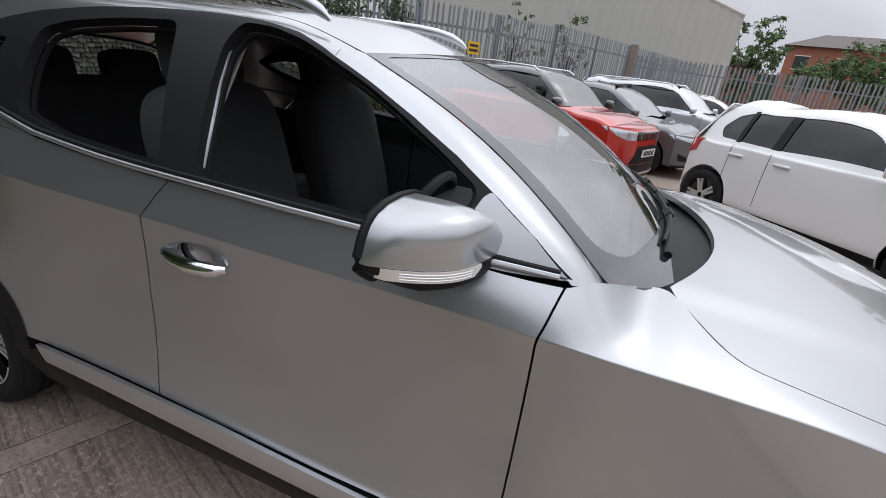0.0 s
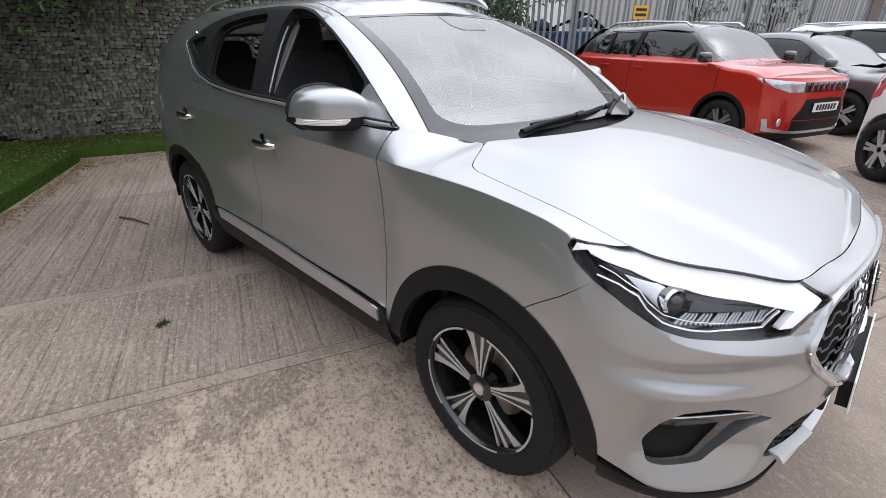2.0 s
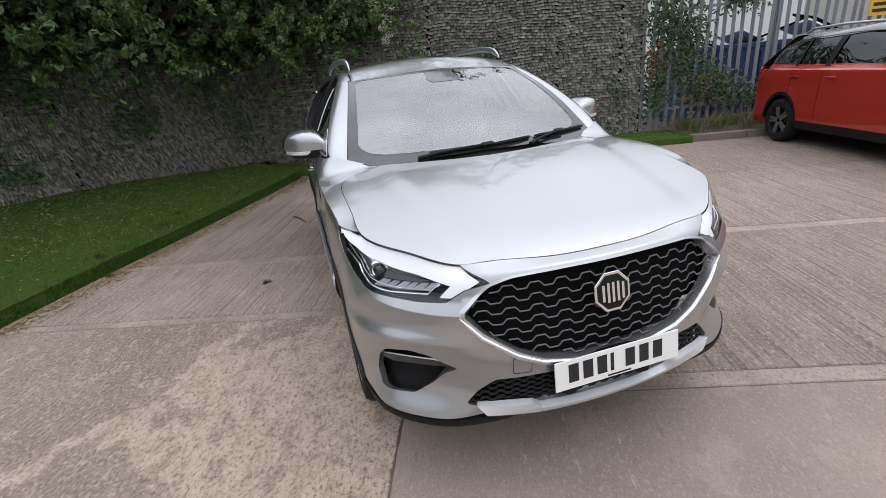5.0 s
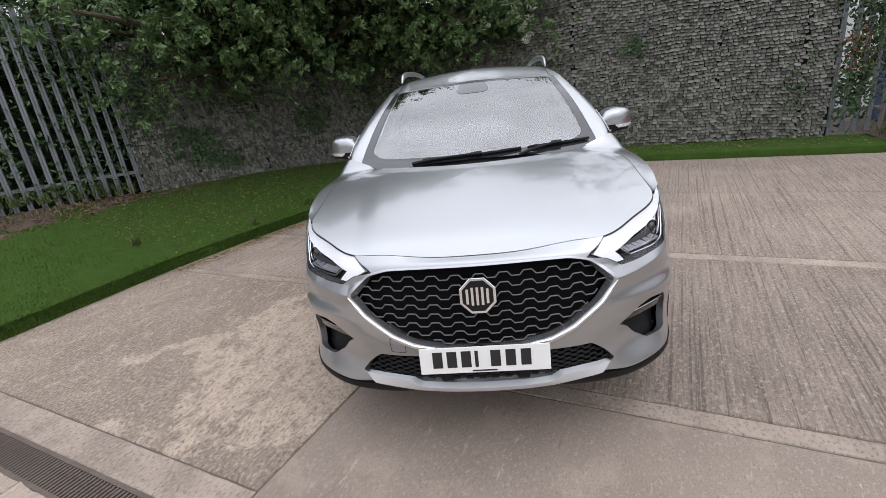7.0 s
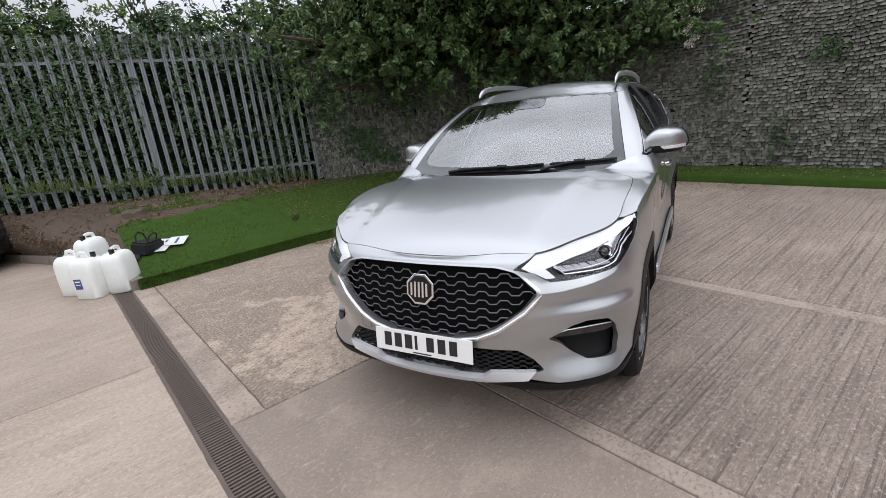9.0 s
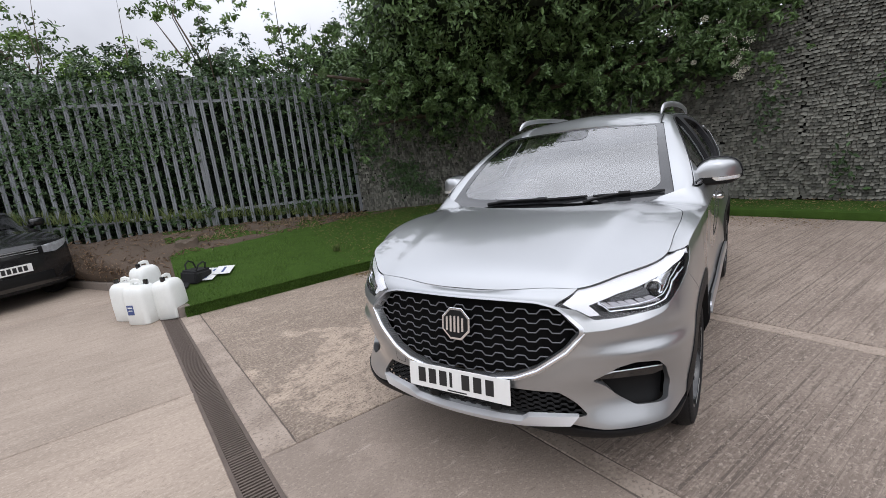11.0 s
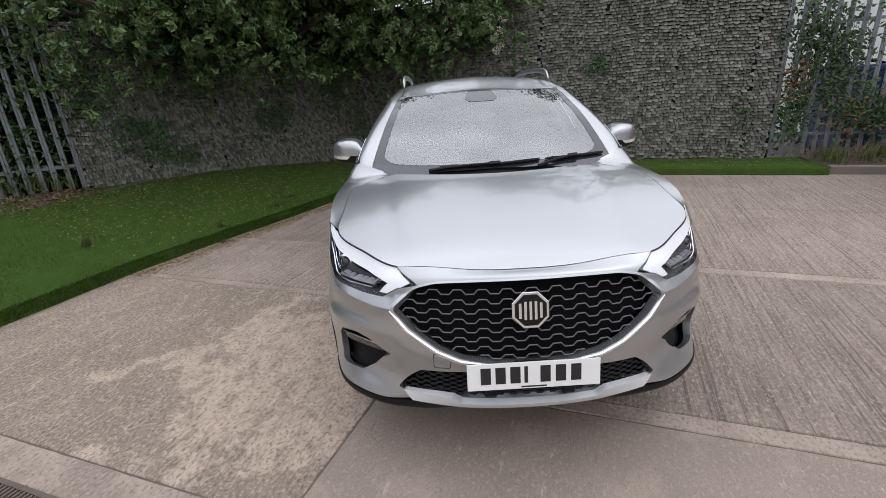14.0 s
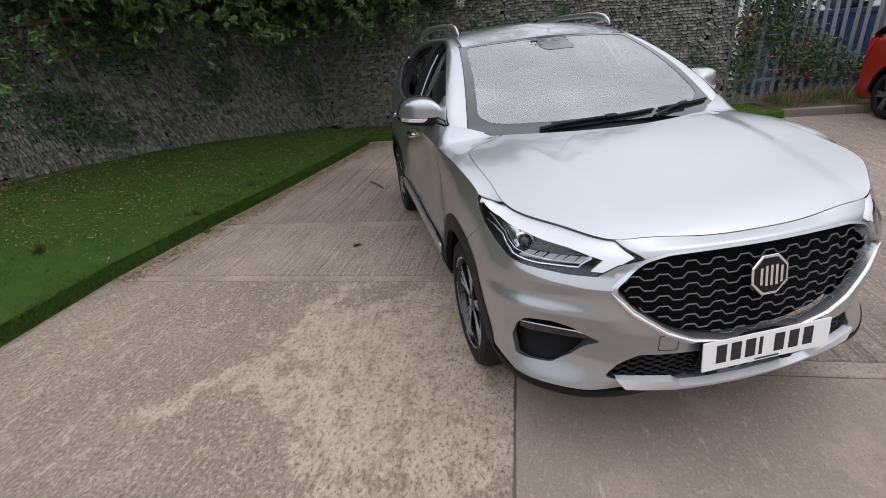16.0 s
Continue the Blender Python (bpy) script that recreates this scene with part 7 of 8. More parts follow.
for i in range(8):
    a = .1 + i * .42
    p = back(a, .45 + .25 * math.sin(i * 2.1))
    hang += [(p.x, p.y, 2.22 + .03 * i + .2 * math.sin(i * 1.3), .44), (p.x + .35, p.y, 2.62 + .04 * i, .46)]
    big += [(p.x - .2, p.y, 3.15 + i * .04, .6), (p.x - .6, p.y, 3.7, .85), (p.x - 1.2, p.y - .2, 4.3, 1.1)]
# limbs that reach out over the turf: unseen clumps added to shade the wall
for i in range(4, 15):
    t = i / 14
    x, y = lerp(-3.2, -6.3, t), lerp(-5.9, -2.0, t)
    big += [(x + 1.6, y + 1.35, 3.6 + .2 * math.sin(i * 1.7), .75), (x + 2.1, y + 1.7, 3.9 + .2 * math.cos(i * 2.1), .65)]
for i in range(0, 9):
    p = back(.2 + i * .42, .9)
    big += [(p.x - .3, p.y, 3.75 + .15 * math.sin(i * 2), .55)]
for i in range(5, 15, 2):
    t = i / 14
    x, y = lerp(-3.2, -6.3, t), lerp(-5.9, -2.0, t)
    big += [(x + .9, y + .7, 4.9 + .3 * math.sin(i), .8), (x + .1, y + .1, 5.4, 1.0)]
big += hang
bm = bmesh.new()
tube(bm, [W(-6.9, -4.3, -.1), W(-6.85, -4.2, 1.2), W(-6.7, -4.0, 2.2)], [.24, .19, .17], 12)
limbs(bm, W(-6.7, -4.0, 2.15), [W(x, y, z) for x, y, z, r in big[::5]], .11)
part("trunk", bm, M_BARK, tree, smooth=True)
crown("crown", [(*W(x, y, z), r) for x, y, z, r in big[:-len(hang)]], 850, .050, M_LEAF, tree)
sprays = []
for x, y, z, r in hang:
    for k in range(5):
        d = RNG.normal(size=3) * r * .62
        sprays.append((*W(x + d[0], y + d[1], z + d[2] - .05), r * RNG.uniform(.30, .48)))
        if k < 2:
            sprays.append((*W(x + d[0] + .08, y + d[1] + .06, z + d[2] - .05 - r * .55), r * RNG.uniform(.18, .26)))
crown("hanging_spray", sprays, 1750, .046, M_LEAF, tree, squash=(1, 1, 1.1))
# dense leaves along the wall's top, coloured darker as shade behind the sprays
crown("shade_leaves", [(*W(lerp(-3.2, -6.3, i / 22) + .30, lerp(-5.9, -2.0, i / 22) + .26, 2.42 + .16 * math.sin(i * 1.9)), .40) for i in range(5, 23)] + [(*W(*back(.1 + i * .3, .22, 2.5 + .12 * math.sin(i * 2.2))), .36) for i in range(9)], 2700, .05, M_IVY, tree)
# near-black blobs inside the crown, standing in for its shade and blocking light
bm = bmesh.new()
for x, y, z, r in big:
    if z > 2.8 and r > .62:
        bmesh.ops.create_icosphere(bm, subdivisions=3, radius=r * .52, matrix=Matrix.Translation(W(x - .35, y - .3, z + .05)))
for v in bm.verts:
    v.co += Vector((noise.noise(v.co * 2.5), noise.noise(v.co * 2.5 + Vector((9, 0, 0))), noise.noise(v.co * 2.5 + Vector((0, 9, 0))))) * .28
part("shade_mass", bm, material("crown_inner_shade", (0.012, 0.02, 0.008), 0.95, vary=.4, vscale=6), tree)

# elder with cream flower heads on the back wall
elder = empty("elder_bush", pose(-5.9, .7, 0), "elder bush with cream flower heads hanging over the wall", "bush")
ei = Vector((5.9, -.7, 0))
E_ = lambda *p: tuple(Vector(p) + ei)
ec = [(-5.75, .45, 3.0, .55), (-5.6, .35, 2.55, .42), (-5.65, -.25, 2.35, .45), (-5.45, .62, 2.5, .32), (-5.85, -.8, 2.4, .5), (-5.5, .1, 2.75, .45), (-5.45, .75, 2.75, .45), (-5.35, .85, 2.35, .26), (-5.9, 1.1, 3.2, .6), (-6.3, .5, 3.4, .8), (-5.6, 0.05, 3.1, .6), (-5.7, 1.7, 3.35, .45), (-6.3, 1.8, 3.5, .7), (-5.9, -.5, 2.9, .55), (-5.5, 2.3, 3.35, .35)] + [(*back(a, -.12 + .1 * math.sin(a * 3), 3.22 + .10 * math.sin(a * 5)), .34) for a in (3.4, 3.9, 4.4, 4.9, 5.4, 5.9, 6.4)] + [(*back(a, -.5, 3.35), .5) for a in (2.8, 3.6, 4.4, 5.2)]
bm = bmesh.new()
tube(bm, [E_(-6.5, .7, -.1), E_(-6.45, .7, 1.5), E_(-6.2, .7, 2.8)], [.10, .08, .06], 8)
limbs(bm, E_(-6.2, .7, 2.7), [E_(x, y, z) for x, y, z, r in ec[:8]], .03)
part("stem", bm, M_BARK, elder, smooth=True)
crown("crown", [(*E_(x, y, z), r) for x, y, z, r in ec], 1200, .050, M_LEAF, elder)
for x, y, z, r in [(-5.16, .88, 2.42, .11), (-5.16, .95, 2.62, .10), (-5.18, .70, 2.66, .10), (-5.18, .80, 2.30, .09), (-5.20, .90, 2.20, .08), (-5.20, .83, 2.10, .075), (-5.22, .76, 2.52, .06), (-5.30, .45, 2.72, .06), (-5.32, .25, 2.85, .065), (-5.35, .05, 2.75, .055), (-5.40, -.15, 2.95, .06), (-5.33, .60, 2.95, .06), (-5.30, .35, 3.05, .06), (-5.36, -.05, 2.52, .05), (-5.3, 0.2, 2.42, .045), (-5.4, .95, 3.0, .05)]:
    n = 90
    a, q = RNG.random(n) * 2 * math.pi, np.sqrt(RNG.random(n)) * r
    P = np.column_stack([np.full(n, 0) + RNG.normal(size=n) * .012 + .02, q * np.cos(a), q * np.sin(a) * .85]) + np.array(E_(x, y, z))
    leaf_mesh("flower_head", P, np.tile((1, -.2, .6), (n, 1)) + RNG.normal(size=(n, 3)) * .4, np.full(n, .011), M_FLOWER, elder, "cream flower head", wide=1.0)

# hedge and shrubs behind the left fence, ivy through it
F0, FD = Vector((-3.05, -5.47, 0)), Vector((6.25, -4.65, 0)).normalized()
FN = Vector((FD.y, -FD.x, 0))


def fence_at(a, off, z):
    """A place along the left fence, off metres behind it."""
    p = F0 + FD * a + FN * off
    return (p.x, p.y, z)


hedge = empty("hedge", Matrix(), "tangled green shrubs growing behind the palisade fence", "hedge")
cl = []
for i in range(34):
    a = -.6 + i * .29
    cl += [(*fence_at(a, .55 + .2 * math.sin(i * 1.9), z + .2 * math.sin(i * 2.7 + z)), .5) for z in (.9, 1.6, 2.3, 3.0)]
    top = 3.25 + .35 * math.sin(i * .9) + .25 * math.sin(i * 2.3)
    cl += [(*fence_at(a, .9, top), .55), (*fence_at(a, 1.5, top + .35 * math.sin(i * 1.3)), .5)]
crown("leaves", cl, 1000, .05, M_IVY, hedge)
bright = [(*fence_at(.3 + i * .62, .8 + .3 * math.sin(i * 2), 3.6 + .4 * math.sin(i * 1.7) + .3 * math.cos(i * .8)), .42) for i in range(15)] + [(*fence_at(1.8 + .35 * i, 1.2, 4.6 + .22 * i * (3 - i) * .5), .34) for i in range(4)]
crown("young_growth", bright, 1500, .045, material("young_leaf", (0.11, 0.19, 0.035), 0.55, island=.35), hedge)
# near-black sheet behind the leaves: the hedge's inner shade as a colour
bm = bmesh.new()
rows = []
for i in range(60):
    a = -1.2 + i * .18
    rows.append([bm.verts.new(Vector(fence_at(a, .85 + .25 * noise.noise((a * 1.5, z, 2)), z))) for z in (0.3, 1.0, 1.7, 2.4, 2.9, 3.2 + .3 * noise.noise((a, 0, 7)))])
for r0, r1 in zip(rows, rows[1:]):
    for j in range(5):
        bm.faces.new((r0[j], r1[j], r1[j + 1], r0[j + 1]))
part("shade_sheet", bm, material("hedge_inner_shade", (0.010, 0.016, 0.008), 0.95, vary=.4, vscale=5), hedge, smooth=True)
bm = bmesh.new()
for i in range(26):
    a = RNG.uniform(0, 9)
    z = RNG.uniform(3.2, 4.9)
    p = Vector(fence_at(a, RNG.uniform(.5, 1.6), z))
    tube(bm, [p - Vector((RNG.normal() * .2, RNG.normal() * .2, 1.2)), p - Vector((0, 0, .4)), p + Vector((RNG.normal() * .12, RNG.normal() * .12, .35))], [.014, .009, .003], 5, caps=False)
tagged(part("twig_tangle", bm, M_BARK, hedge), kind="stuff")
# ivy in patches on the pales
ivy = empty("ivy", Matrix(), "ivy climbing through the palisade fence", "ivy")
P = []
for a, z, ra, rz, n in ((0.3, 2.4, .8, .7, 900), (1.2, 2.9, .6, .35, 500), (2.0, 2.2, .25, .8, 300), (3.4, 2.3, .7, .6, 900), (4.2, 1.8, .8, .9, 1700), (5.2, 2.4, .9, .9, 1700), (6.4, 1.9, 1.2, 1.1, 2300), (3.0, 3.0, 1.6, .25, 900), (5.0, 3.0, 1.2, .3, 900), (.6, 1.2, .5, .5, 260), (1.5, 1.3, .3, .5, 160), (2.9, 1.9, .15, .9, 260), (4.8, .95, .7, .3, 260), (3.0, .8, .8, .18, 180), (1.0, .75, .8, .15, 200)):
    s = RNG.normal(size=(int(n * .65), 2)) * .5
    for u, v in s:
        P.append(fence_at(a + u * ra, -.03 + RNG.uniform(-.05, .08), z + v * rz))
P = np.array(P)
leaf_mesh("ivy_leaves", P, np.tile(tuple(-FN), (len(P), 1)) + RNG.normal(size=(len(P), 3)) * .5 + (0, 0, .5), RNG.uniform(.022, .05, len(P)), M_IVY, ivy, wide=.9)
# leaves creeping on the walls
P, N = [], []
for a, z, ra, rz, n in ((1.0, 1.6, .5, .5, 160), (2.2, 1.2, .4, .35, 170), (3.3, 1.9, .5, .5, 200), (4.3, 1.1, .45, .35, 230), (4.9, 1.9, .4, .6, 260), (3.9, .75, .4, .15, 120), (.4, .9, .25, .5, 120)):
    d = (Vector((-3.07, -5.47, 0)) - Vector((-6.6, -1.62, 0))).normalized()
    nn = Vector((-d.y, d.x, 0))
    for u, v in RNG.normal(size=(n, 2)) * .5:
        p = Vector((-6.6, -1.62, 0)) + d * (a + u * ra) + nn * .06
        P.append((p.x, p.y, z + v * rz))
        N.append(tuple(nn))
for a, z, ra, rz, n in ((4.0, .55, .16, .4, 60), (4.5, 1.75, .22, .2, 60), (6.9, .9, .2, .5, 40), (3.0, 1.5, .3, .5, 60)):
    for u, v in RNG.normal(size=(n, 2)) * .5:
        P.append(tuple(back(a + u * ra, .07, z + v * rz)))
        N.append(tuple(BN))
P = np.array(P)
leaf_mesh("ivy_leaves", P, np.array(N) + RNG.normal(size=(len(P), 3)) * .4 + (0, 0, .4), RNG.uniform(.03, .06, len(P)), M_IVY, ivy, wide=.9)
# climber on the right fence, partly browned, and weeds along the verge
climber = empty("climber", Matrix(), "leafy climber with browned leaves on the fence end", "climber")
P, Q = [], []
for a, z, ra, rz, n in ((7.7, 2.0, .4, .8, 1000), (8.1, 1.5, .4, .9, 1300), (8.6, .8, .5, .4, 900), (9.0, 2.3, .4, .3, 350), (7.6, .9, .25, .6, 600), (9.6, .6, .9, .25, 600)):
    for u, v in RNG.normal(size=(n, 2)) * .5:
        P.append(tuple(back(a + u * ra, RNG.uniform(-.15, .12), max(.15, z + v * rz))))
for a, z, ra, rz, n in ((7.55, 1.35, .2, .3, 130), (8.4, .7, .4, .4, 160)):
    for u, v in RNG.normal(size=(n, 2)) * .5:
        Q.append(tuple(back(a + u * ra, RNG.uniform(-.05, .16), max(.15, z + v * rz))))
P, Q = np.array(P), np.array(Q)
leaf_mesh("green_leaves", P, np.tile(tuple(BN), (len(P), 1)) + RNG.normal(size=(len(P), 3)) * .6 + (0, 0, .5), RNG.uniform(.03, .058, len(P)), M_IVY, climber, wide=.8)
leaf_mesh("brown_leaves", Q, np.tile(tuple(BN), (len(Q), 1)) + RNG.normal(size=(len(Q), 3)) * .6 + (0, 0, .5), RNG.uniform(.025, .045, len(Q)), material("browned_leaf", (0.20, 0.095, 0.04), .7, island=.4), climber, wide=.8)


def weeds(name, label, places, h, mat, n=26, spread=.08):
    """Tufts of thin blades."""
    V, F = [], []
    for x, y, z in places:
        for _ in range(n):
            a, r = RNG.random() * 6.28, RNG.random() * spread
            bx, by = x + r * math.cos(a), y + r * math.sin(a)
            hh = h * RNG.uniform(.4, 1.2)
            lx, ly = RNG.normal() * hh * .35, RNG.normal() * hh * .35
            w = .004 + .004 * RNG.random()
            k = len(V)
            V += [(bx - w, by - w * math.sin(a), z), (bx + w, by + w * math.sin(a), z), (bx + lx * .5 + w * .7, by + ly * .5, z + hh * .65), (bx + lx * .5 - w * .7, by + ly * .5, z + hh * .65), (bx + lx, by + ly, z + hh)]
            F += [(k, k + 1, k + 2, k + 3), (k + 3, k + 2, k + 4)]
    me = bpy.data.meshes.new(name)
    me.from_pydata(V, [], F)
    return tagged(link(name, me, mat, None, smooth=False), label, "weeds", kind="stuff")


M_WEED = material("weed_blade", (0.10, 0.13, 0.035), .7, island=.4)
M_STRAW = material("dry_stalk", (0.20, 0.155, 0.095), .8, island=.4)
weeds("verge_weeds", "green and straw-coloured weeds along the fence verge", [tuple(back(7.9 + i * .16 + RNG.normal() * .1, .35 + RNG.normal() * .25, .14)) for i in range(60)], .24, M_WEED, 46, .18)
weeds("verge_straw", "dry straw stalks along the fence verge", [tuple(back(7.9 + i * .22, .3 + RNG.normal() * .25, .14)) for i in range(40)], .27, M_STRAW, 40, .18)
weeds("bank_straw", "dead stalks and stubble on the soil bank", [fence_at(.9 + i * .085, -.35 + RNG.normal() * .22, .52) for i in range(70)], .06, M_STRAW, 14, .14)
weeds("bank_weeds", "low green weeds at the fence foot", [fence_at(.2 + i * .15, -.08 + RNG.normal() * .08, .50 + .016 * i) for i in range(46)], .22, M_WEED, 20, .10)
weeds("joint_weeds", "small weed tufts in the concrete joints", [(-.49, -1.40, 0), (-3.2, .35, 0), (-4.38, 1.55, .002), (-4.25, 1.95, .002), (-1.42, -2.85, .01)], .035, M_WEED, 40, .035)
weeds("turf_tufts", "taller grass tufts growing through the turf", [(-1.7, -3.0, .12), (-2.6, -2.62, .12), (-.9, -4.0, .22), (-3.0, -2.5, .15), (-3.9, -1.9, .13)], .11, M_WEED, 40, .06)
# short blades all over the turf, and a fringe where it folds over the kerb
V, F = [], []
spans = np.array([math.dist(KERB[k][:2], KERB[k + 1][:2]) for k in range(4, 10)])
shares = .5 * spans / spans.sum() + .5 / 6
for j in range(60000):
    k = 4 + int(RNG.choice(6, p=shares))
    f, t = RNG.random(), RNG.random() ** 1.5
    kp, fp = Vector(KERB[k]).lerp(Vector(KERB[k + 1]), f), Vector(FOOT[k][:2]).lerp(Vector(FOOT[k + 1][:2]), f)
    p = kp.lerp(fp, t)
    z = lerp(bank_z(k, t), bank_z(k + 1, t), f)
    if j % 3 == 0:
        o = (kp - fp).normalized() * RNG.uniform(.0, .055)
        p = kp + o
        z = .10 - max(0, o.length - .02) * 2.4
    if t > soil_edge(k + f) - .02 + .03 * RNG.normal() and j % 3:
        continue
    a, h = RNG.random() * 6.28, RNG.uniform(.012, .028)
    lx, ly = RNG.normal() * .012, RNG.normal() * .012
    if j % 3 == 0:
        lx, ly = lx + (kp - fp).normalized().x * .015, ly + (kp - fp).normalized().y * .015
    b = len(V)
    V += [(p.x - .004 * math.cos(a), p.y - .004 * math.sin(a), z - .006), (p.x + .004 * math.cos(a), p.y + .004 * math.sin(a), z - .006), (p.x + lx, p.y + ly, z + h)]
    F.append((b, b + 1, b + 2))
me = bpy.data.meshes.new("turf_blades")
me.from_pydata(V, [], F)
tagged(link("turf_blades", me, M_GRASSBLADE, None, smooth=False), "short green blades of the artificial turf", "turf", kind="stuff")
# fallen leaves on the turf and along the kerb
P = []
for _ in range(4200):
    k = RNG.integers(6, 10)
    f, t = RNG.random(), RNG.random() ** .7
    kp, fp = Vector(KERB[k]).lerp(Vector(KERB[k + 1] if k + 1 < len(KERB) else KERB[k]), f), Vector(FOOT[k][:2]).lerp(Vector(FOOT[min(k + 1, 10)][:2]), f)
    p = kp.lerp(fp, t)
    P.append((p.x, p.y, lerp(bank_z(k, t), bank_z(min(k + 1, 10), t), f) + .012))
for _ in range(1900):
    p = back(.2 + 7.5 * RNG.random() ** 1.6, RNG.uniform(.05, 1.0), .118)
    P.append(tuple(p))
for _ in range(2200):
    k = RNG.integers(6, 10)
    f = RNG.random()
    kp = Vector(KERB[k]).lerp(Vector(KERB[k + 1]), f)
    P.append((kp.x + .05 + abs(RNG.normal()) * .10, kp.y + .05 + abs(RNG.normal()) * .10, .006))
for _ in range(1100):
    p = back(.8 + 3.4 * RNG.random() ** 1.4, 1.10 + abs(RNG.normal()) * .35, .006)
    P.append(tuple(p))
P = np.array(P)
lf = leaf_mesh("fallen_leaves", P, np.tile((0, 0, 1.0), (len(P), 1)) + RNG.normal(size=(len(P), 3)) * .25, RNG.uniform(.008, .023, len(P)), M_DRYLEAF, None, wide=.7)
tagged(lf, "scattered dry leaves on turf and concrete", "leaves", kind="stuff")
# litter and clods on the soil bank
P = []
for _ in range(3200):
    k = int(RNG.integers(0, 7))
    f, t = RNG.random(), RNG.random()
    if k >= 4:
        t = lerp(soil_edge(k + f), 1, t)
    kp, fp = Vector(KERB[k]).lerp(Vector(KERB[k + 1]), f), Vector(FOOT[k][:2]).lerp(Vector(FOOT[k + 1][:2]), f)
    p = kp.lerp(fp, t)
    P.append((p.x, p.y, lerp(bank_z(k, t), bank_z(k + 1, t), f) + RNG.uniform(.0, .03)))
P = np.array(P)
lt = leaf_mesh("bank_litter", P, RNG.normal(size=(len(P), 3)) + (0, 0, 1.2), RNG.uniform(.015, .05, len(P)), material("dead_litter", (0.16, 0.105, 0.065), .9, island=.6), None, wide=.45)
tagged(lt, "dead leaves, chips and clods on the soil bank", "litter", kind="stuff")
bm = bmesh.new()
tube(bm, [(-2.5, -1.15, .012), (-2.35, -1.08, .014), (-2.15, -1.02, .010)], [.008, .01, .006], 6)
tagged(part("stick", bm, M_BARK), "brown stick lying on the concrete", "stick")

bm = bmesh.new()
rows = []
for z, r in ((-.06, .24), (.03, .20), (.10, .165), (.16, .155), (.175, .10)):
    rows.append([bm.verts.new((r * (1 + .25 * noise.noise((math.cos(a) * 2, math.sin(a) * 2, z * 4))) * math.cos(a), r * (1 + .25 * noise.noise((math.cos(a) * 2, math.sin(a) * 2, z * 4))) * math.sin(a), z + .04 * noise.noise((math.cos(a) * 3, math.sin(a) * 3, 1)))) for a in [2 * math.pi * i / 28 for i in range(28)]])
for r0, r1 in zip(rows, rows[1:]):
    for i in range(28):
        bm.faces.new((r0[i], r0[(i + 1) % 28], r1[(i + 1) % 28], r1[i]))
bm.faces.new(rows[-1])
stump = part("tree_stump", bm, M_BARK, smooth=True)
stump.matrix_world = pose(.09, -6.25, .40)
tagged(stump, "weathered brown tree stump in the soil bank", "stump")

# ---- beyond the fences ----
shed = empty("shed", Matrix(), "large pale grey corrugated industrial shed", "building")
C0, C1 = Vector((5.0, 31.1, 0)), Vector((-16.0, 23.0, 0))
sd_ = (C1 - C0).normalized()
sn = Vector((-sd_.y, sd_.x, 0))
top = lambda a: 5.80 + min(a, 9.0) * .28
verts, faces = [], []
n = 150
Ls = (C1 - C0).length
for i in range(n + 1):
    a = Ls * i / n
    o = .035 if i % 4 in (1, 2) else 0
    p = C0 + sd_ * a + sn * -o
    verts += [(p.x, p.y, -.03), (p.x, p.y, top(a))]
faces = [(2 * i, 2 * i + 1, 2 * i + 3, 2 * i + 2) for i in range(n)]
me = bpy.data.meshes.new("cladding")
me.from_pydata(verts, [], faces)
link("wall", me, M_SHED, shed, smooth=False)
bm = bmesh.new()
side = [C0, C0 + Vector((-5.3, 14, 0))]
bm.faces.new([bm.verts.new((p.x, p.y, z)) for p, z in ((side[0], -.03), (side[1], -.03), (side[1], 5.80), (side[0], 5.80))])
q = [C0, C0 + sd_ * 9, C1]
for a, b, za, zb in ((q[0], q[1], 5.80, 8.32), (q[1], q[2], 8.32, 8.32)):
    off = Vector((-5.3, 14, 0))
    bm.faces.new([bm.verts.new((p.x, p.y, z)) for p, z in ((a, za), (b, zb), (b + off, zb), (a + off, za))])
part("roof", bm, M_SHED, shed)
bm = bmesh.new()
tube(bm, [C0 + Vector((0, 0, 5.83)) - sn * .08, C0 + sd_ * 9 + Vector((0, 0, 8.35)) - sn * .08, C1 + Vector((0, 0, 8.35)) - sn * .08], .14, 6)
part("verge_trim", bm, material("pale_trim", (.55, .54, .50), .5), shed)
lampp = C0 + sd_ * 1.9 - sn * .3 + Vector((0, 0, 4.6))
part("floodlight", boxes(((.55, .3, .25), Matrix.Translation(lampp))), M_CAN, shed, bevel=.03)
skip = empty("blue_skip", Matrix.Translation(back(10.4, -1.7)) @ turn_b, "blue steel container behind the fence", "container")
M_BLUE = material("blue_steel_paint", (.022, .055, .14), .45, .1, vary=.12, vscale=2)
part("body", boxes(((3.6, 1.7, 1.45), pose(0, 0, .72))), M_BLUE, skip, bevel=.02)
for i in range(9):
    part("rib", boxes(((.08, .06, 1.3), pose(-1.7 + i * .425, -.87, .70))), M_BLUE, skip)
part("rim_bar", boxes(((3.66, 1.76, .09), pose(0, 0, 1.46))), M_BLUE, skip, bevel=.01)
for i in range(5):
    part("scrap_board", boxes(((RNG.uniform(.5, 1.3), .5, .04), pose(-1.2 + i * .6, RNG.uniform(-.4, .2), 1.55 + .05 * i, RNG.uniform(-20, 20), RNG.uniform(-20, 20), RNG.uniform(0, 90)))), M_CAN if i % 2 else M_DARK, skip)
unit = empty("white_unit", Matrix.Translation(back(9.6, -6.5)) @ turn_b, "white rendered unit behind the container", "building")
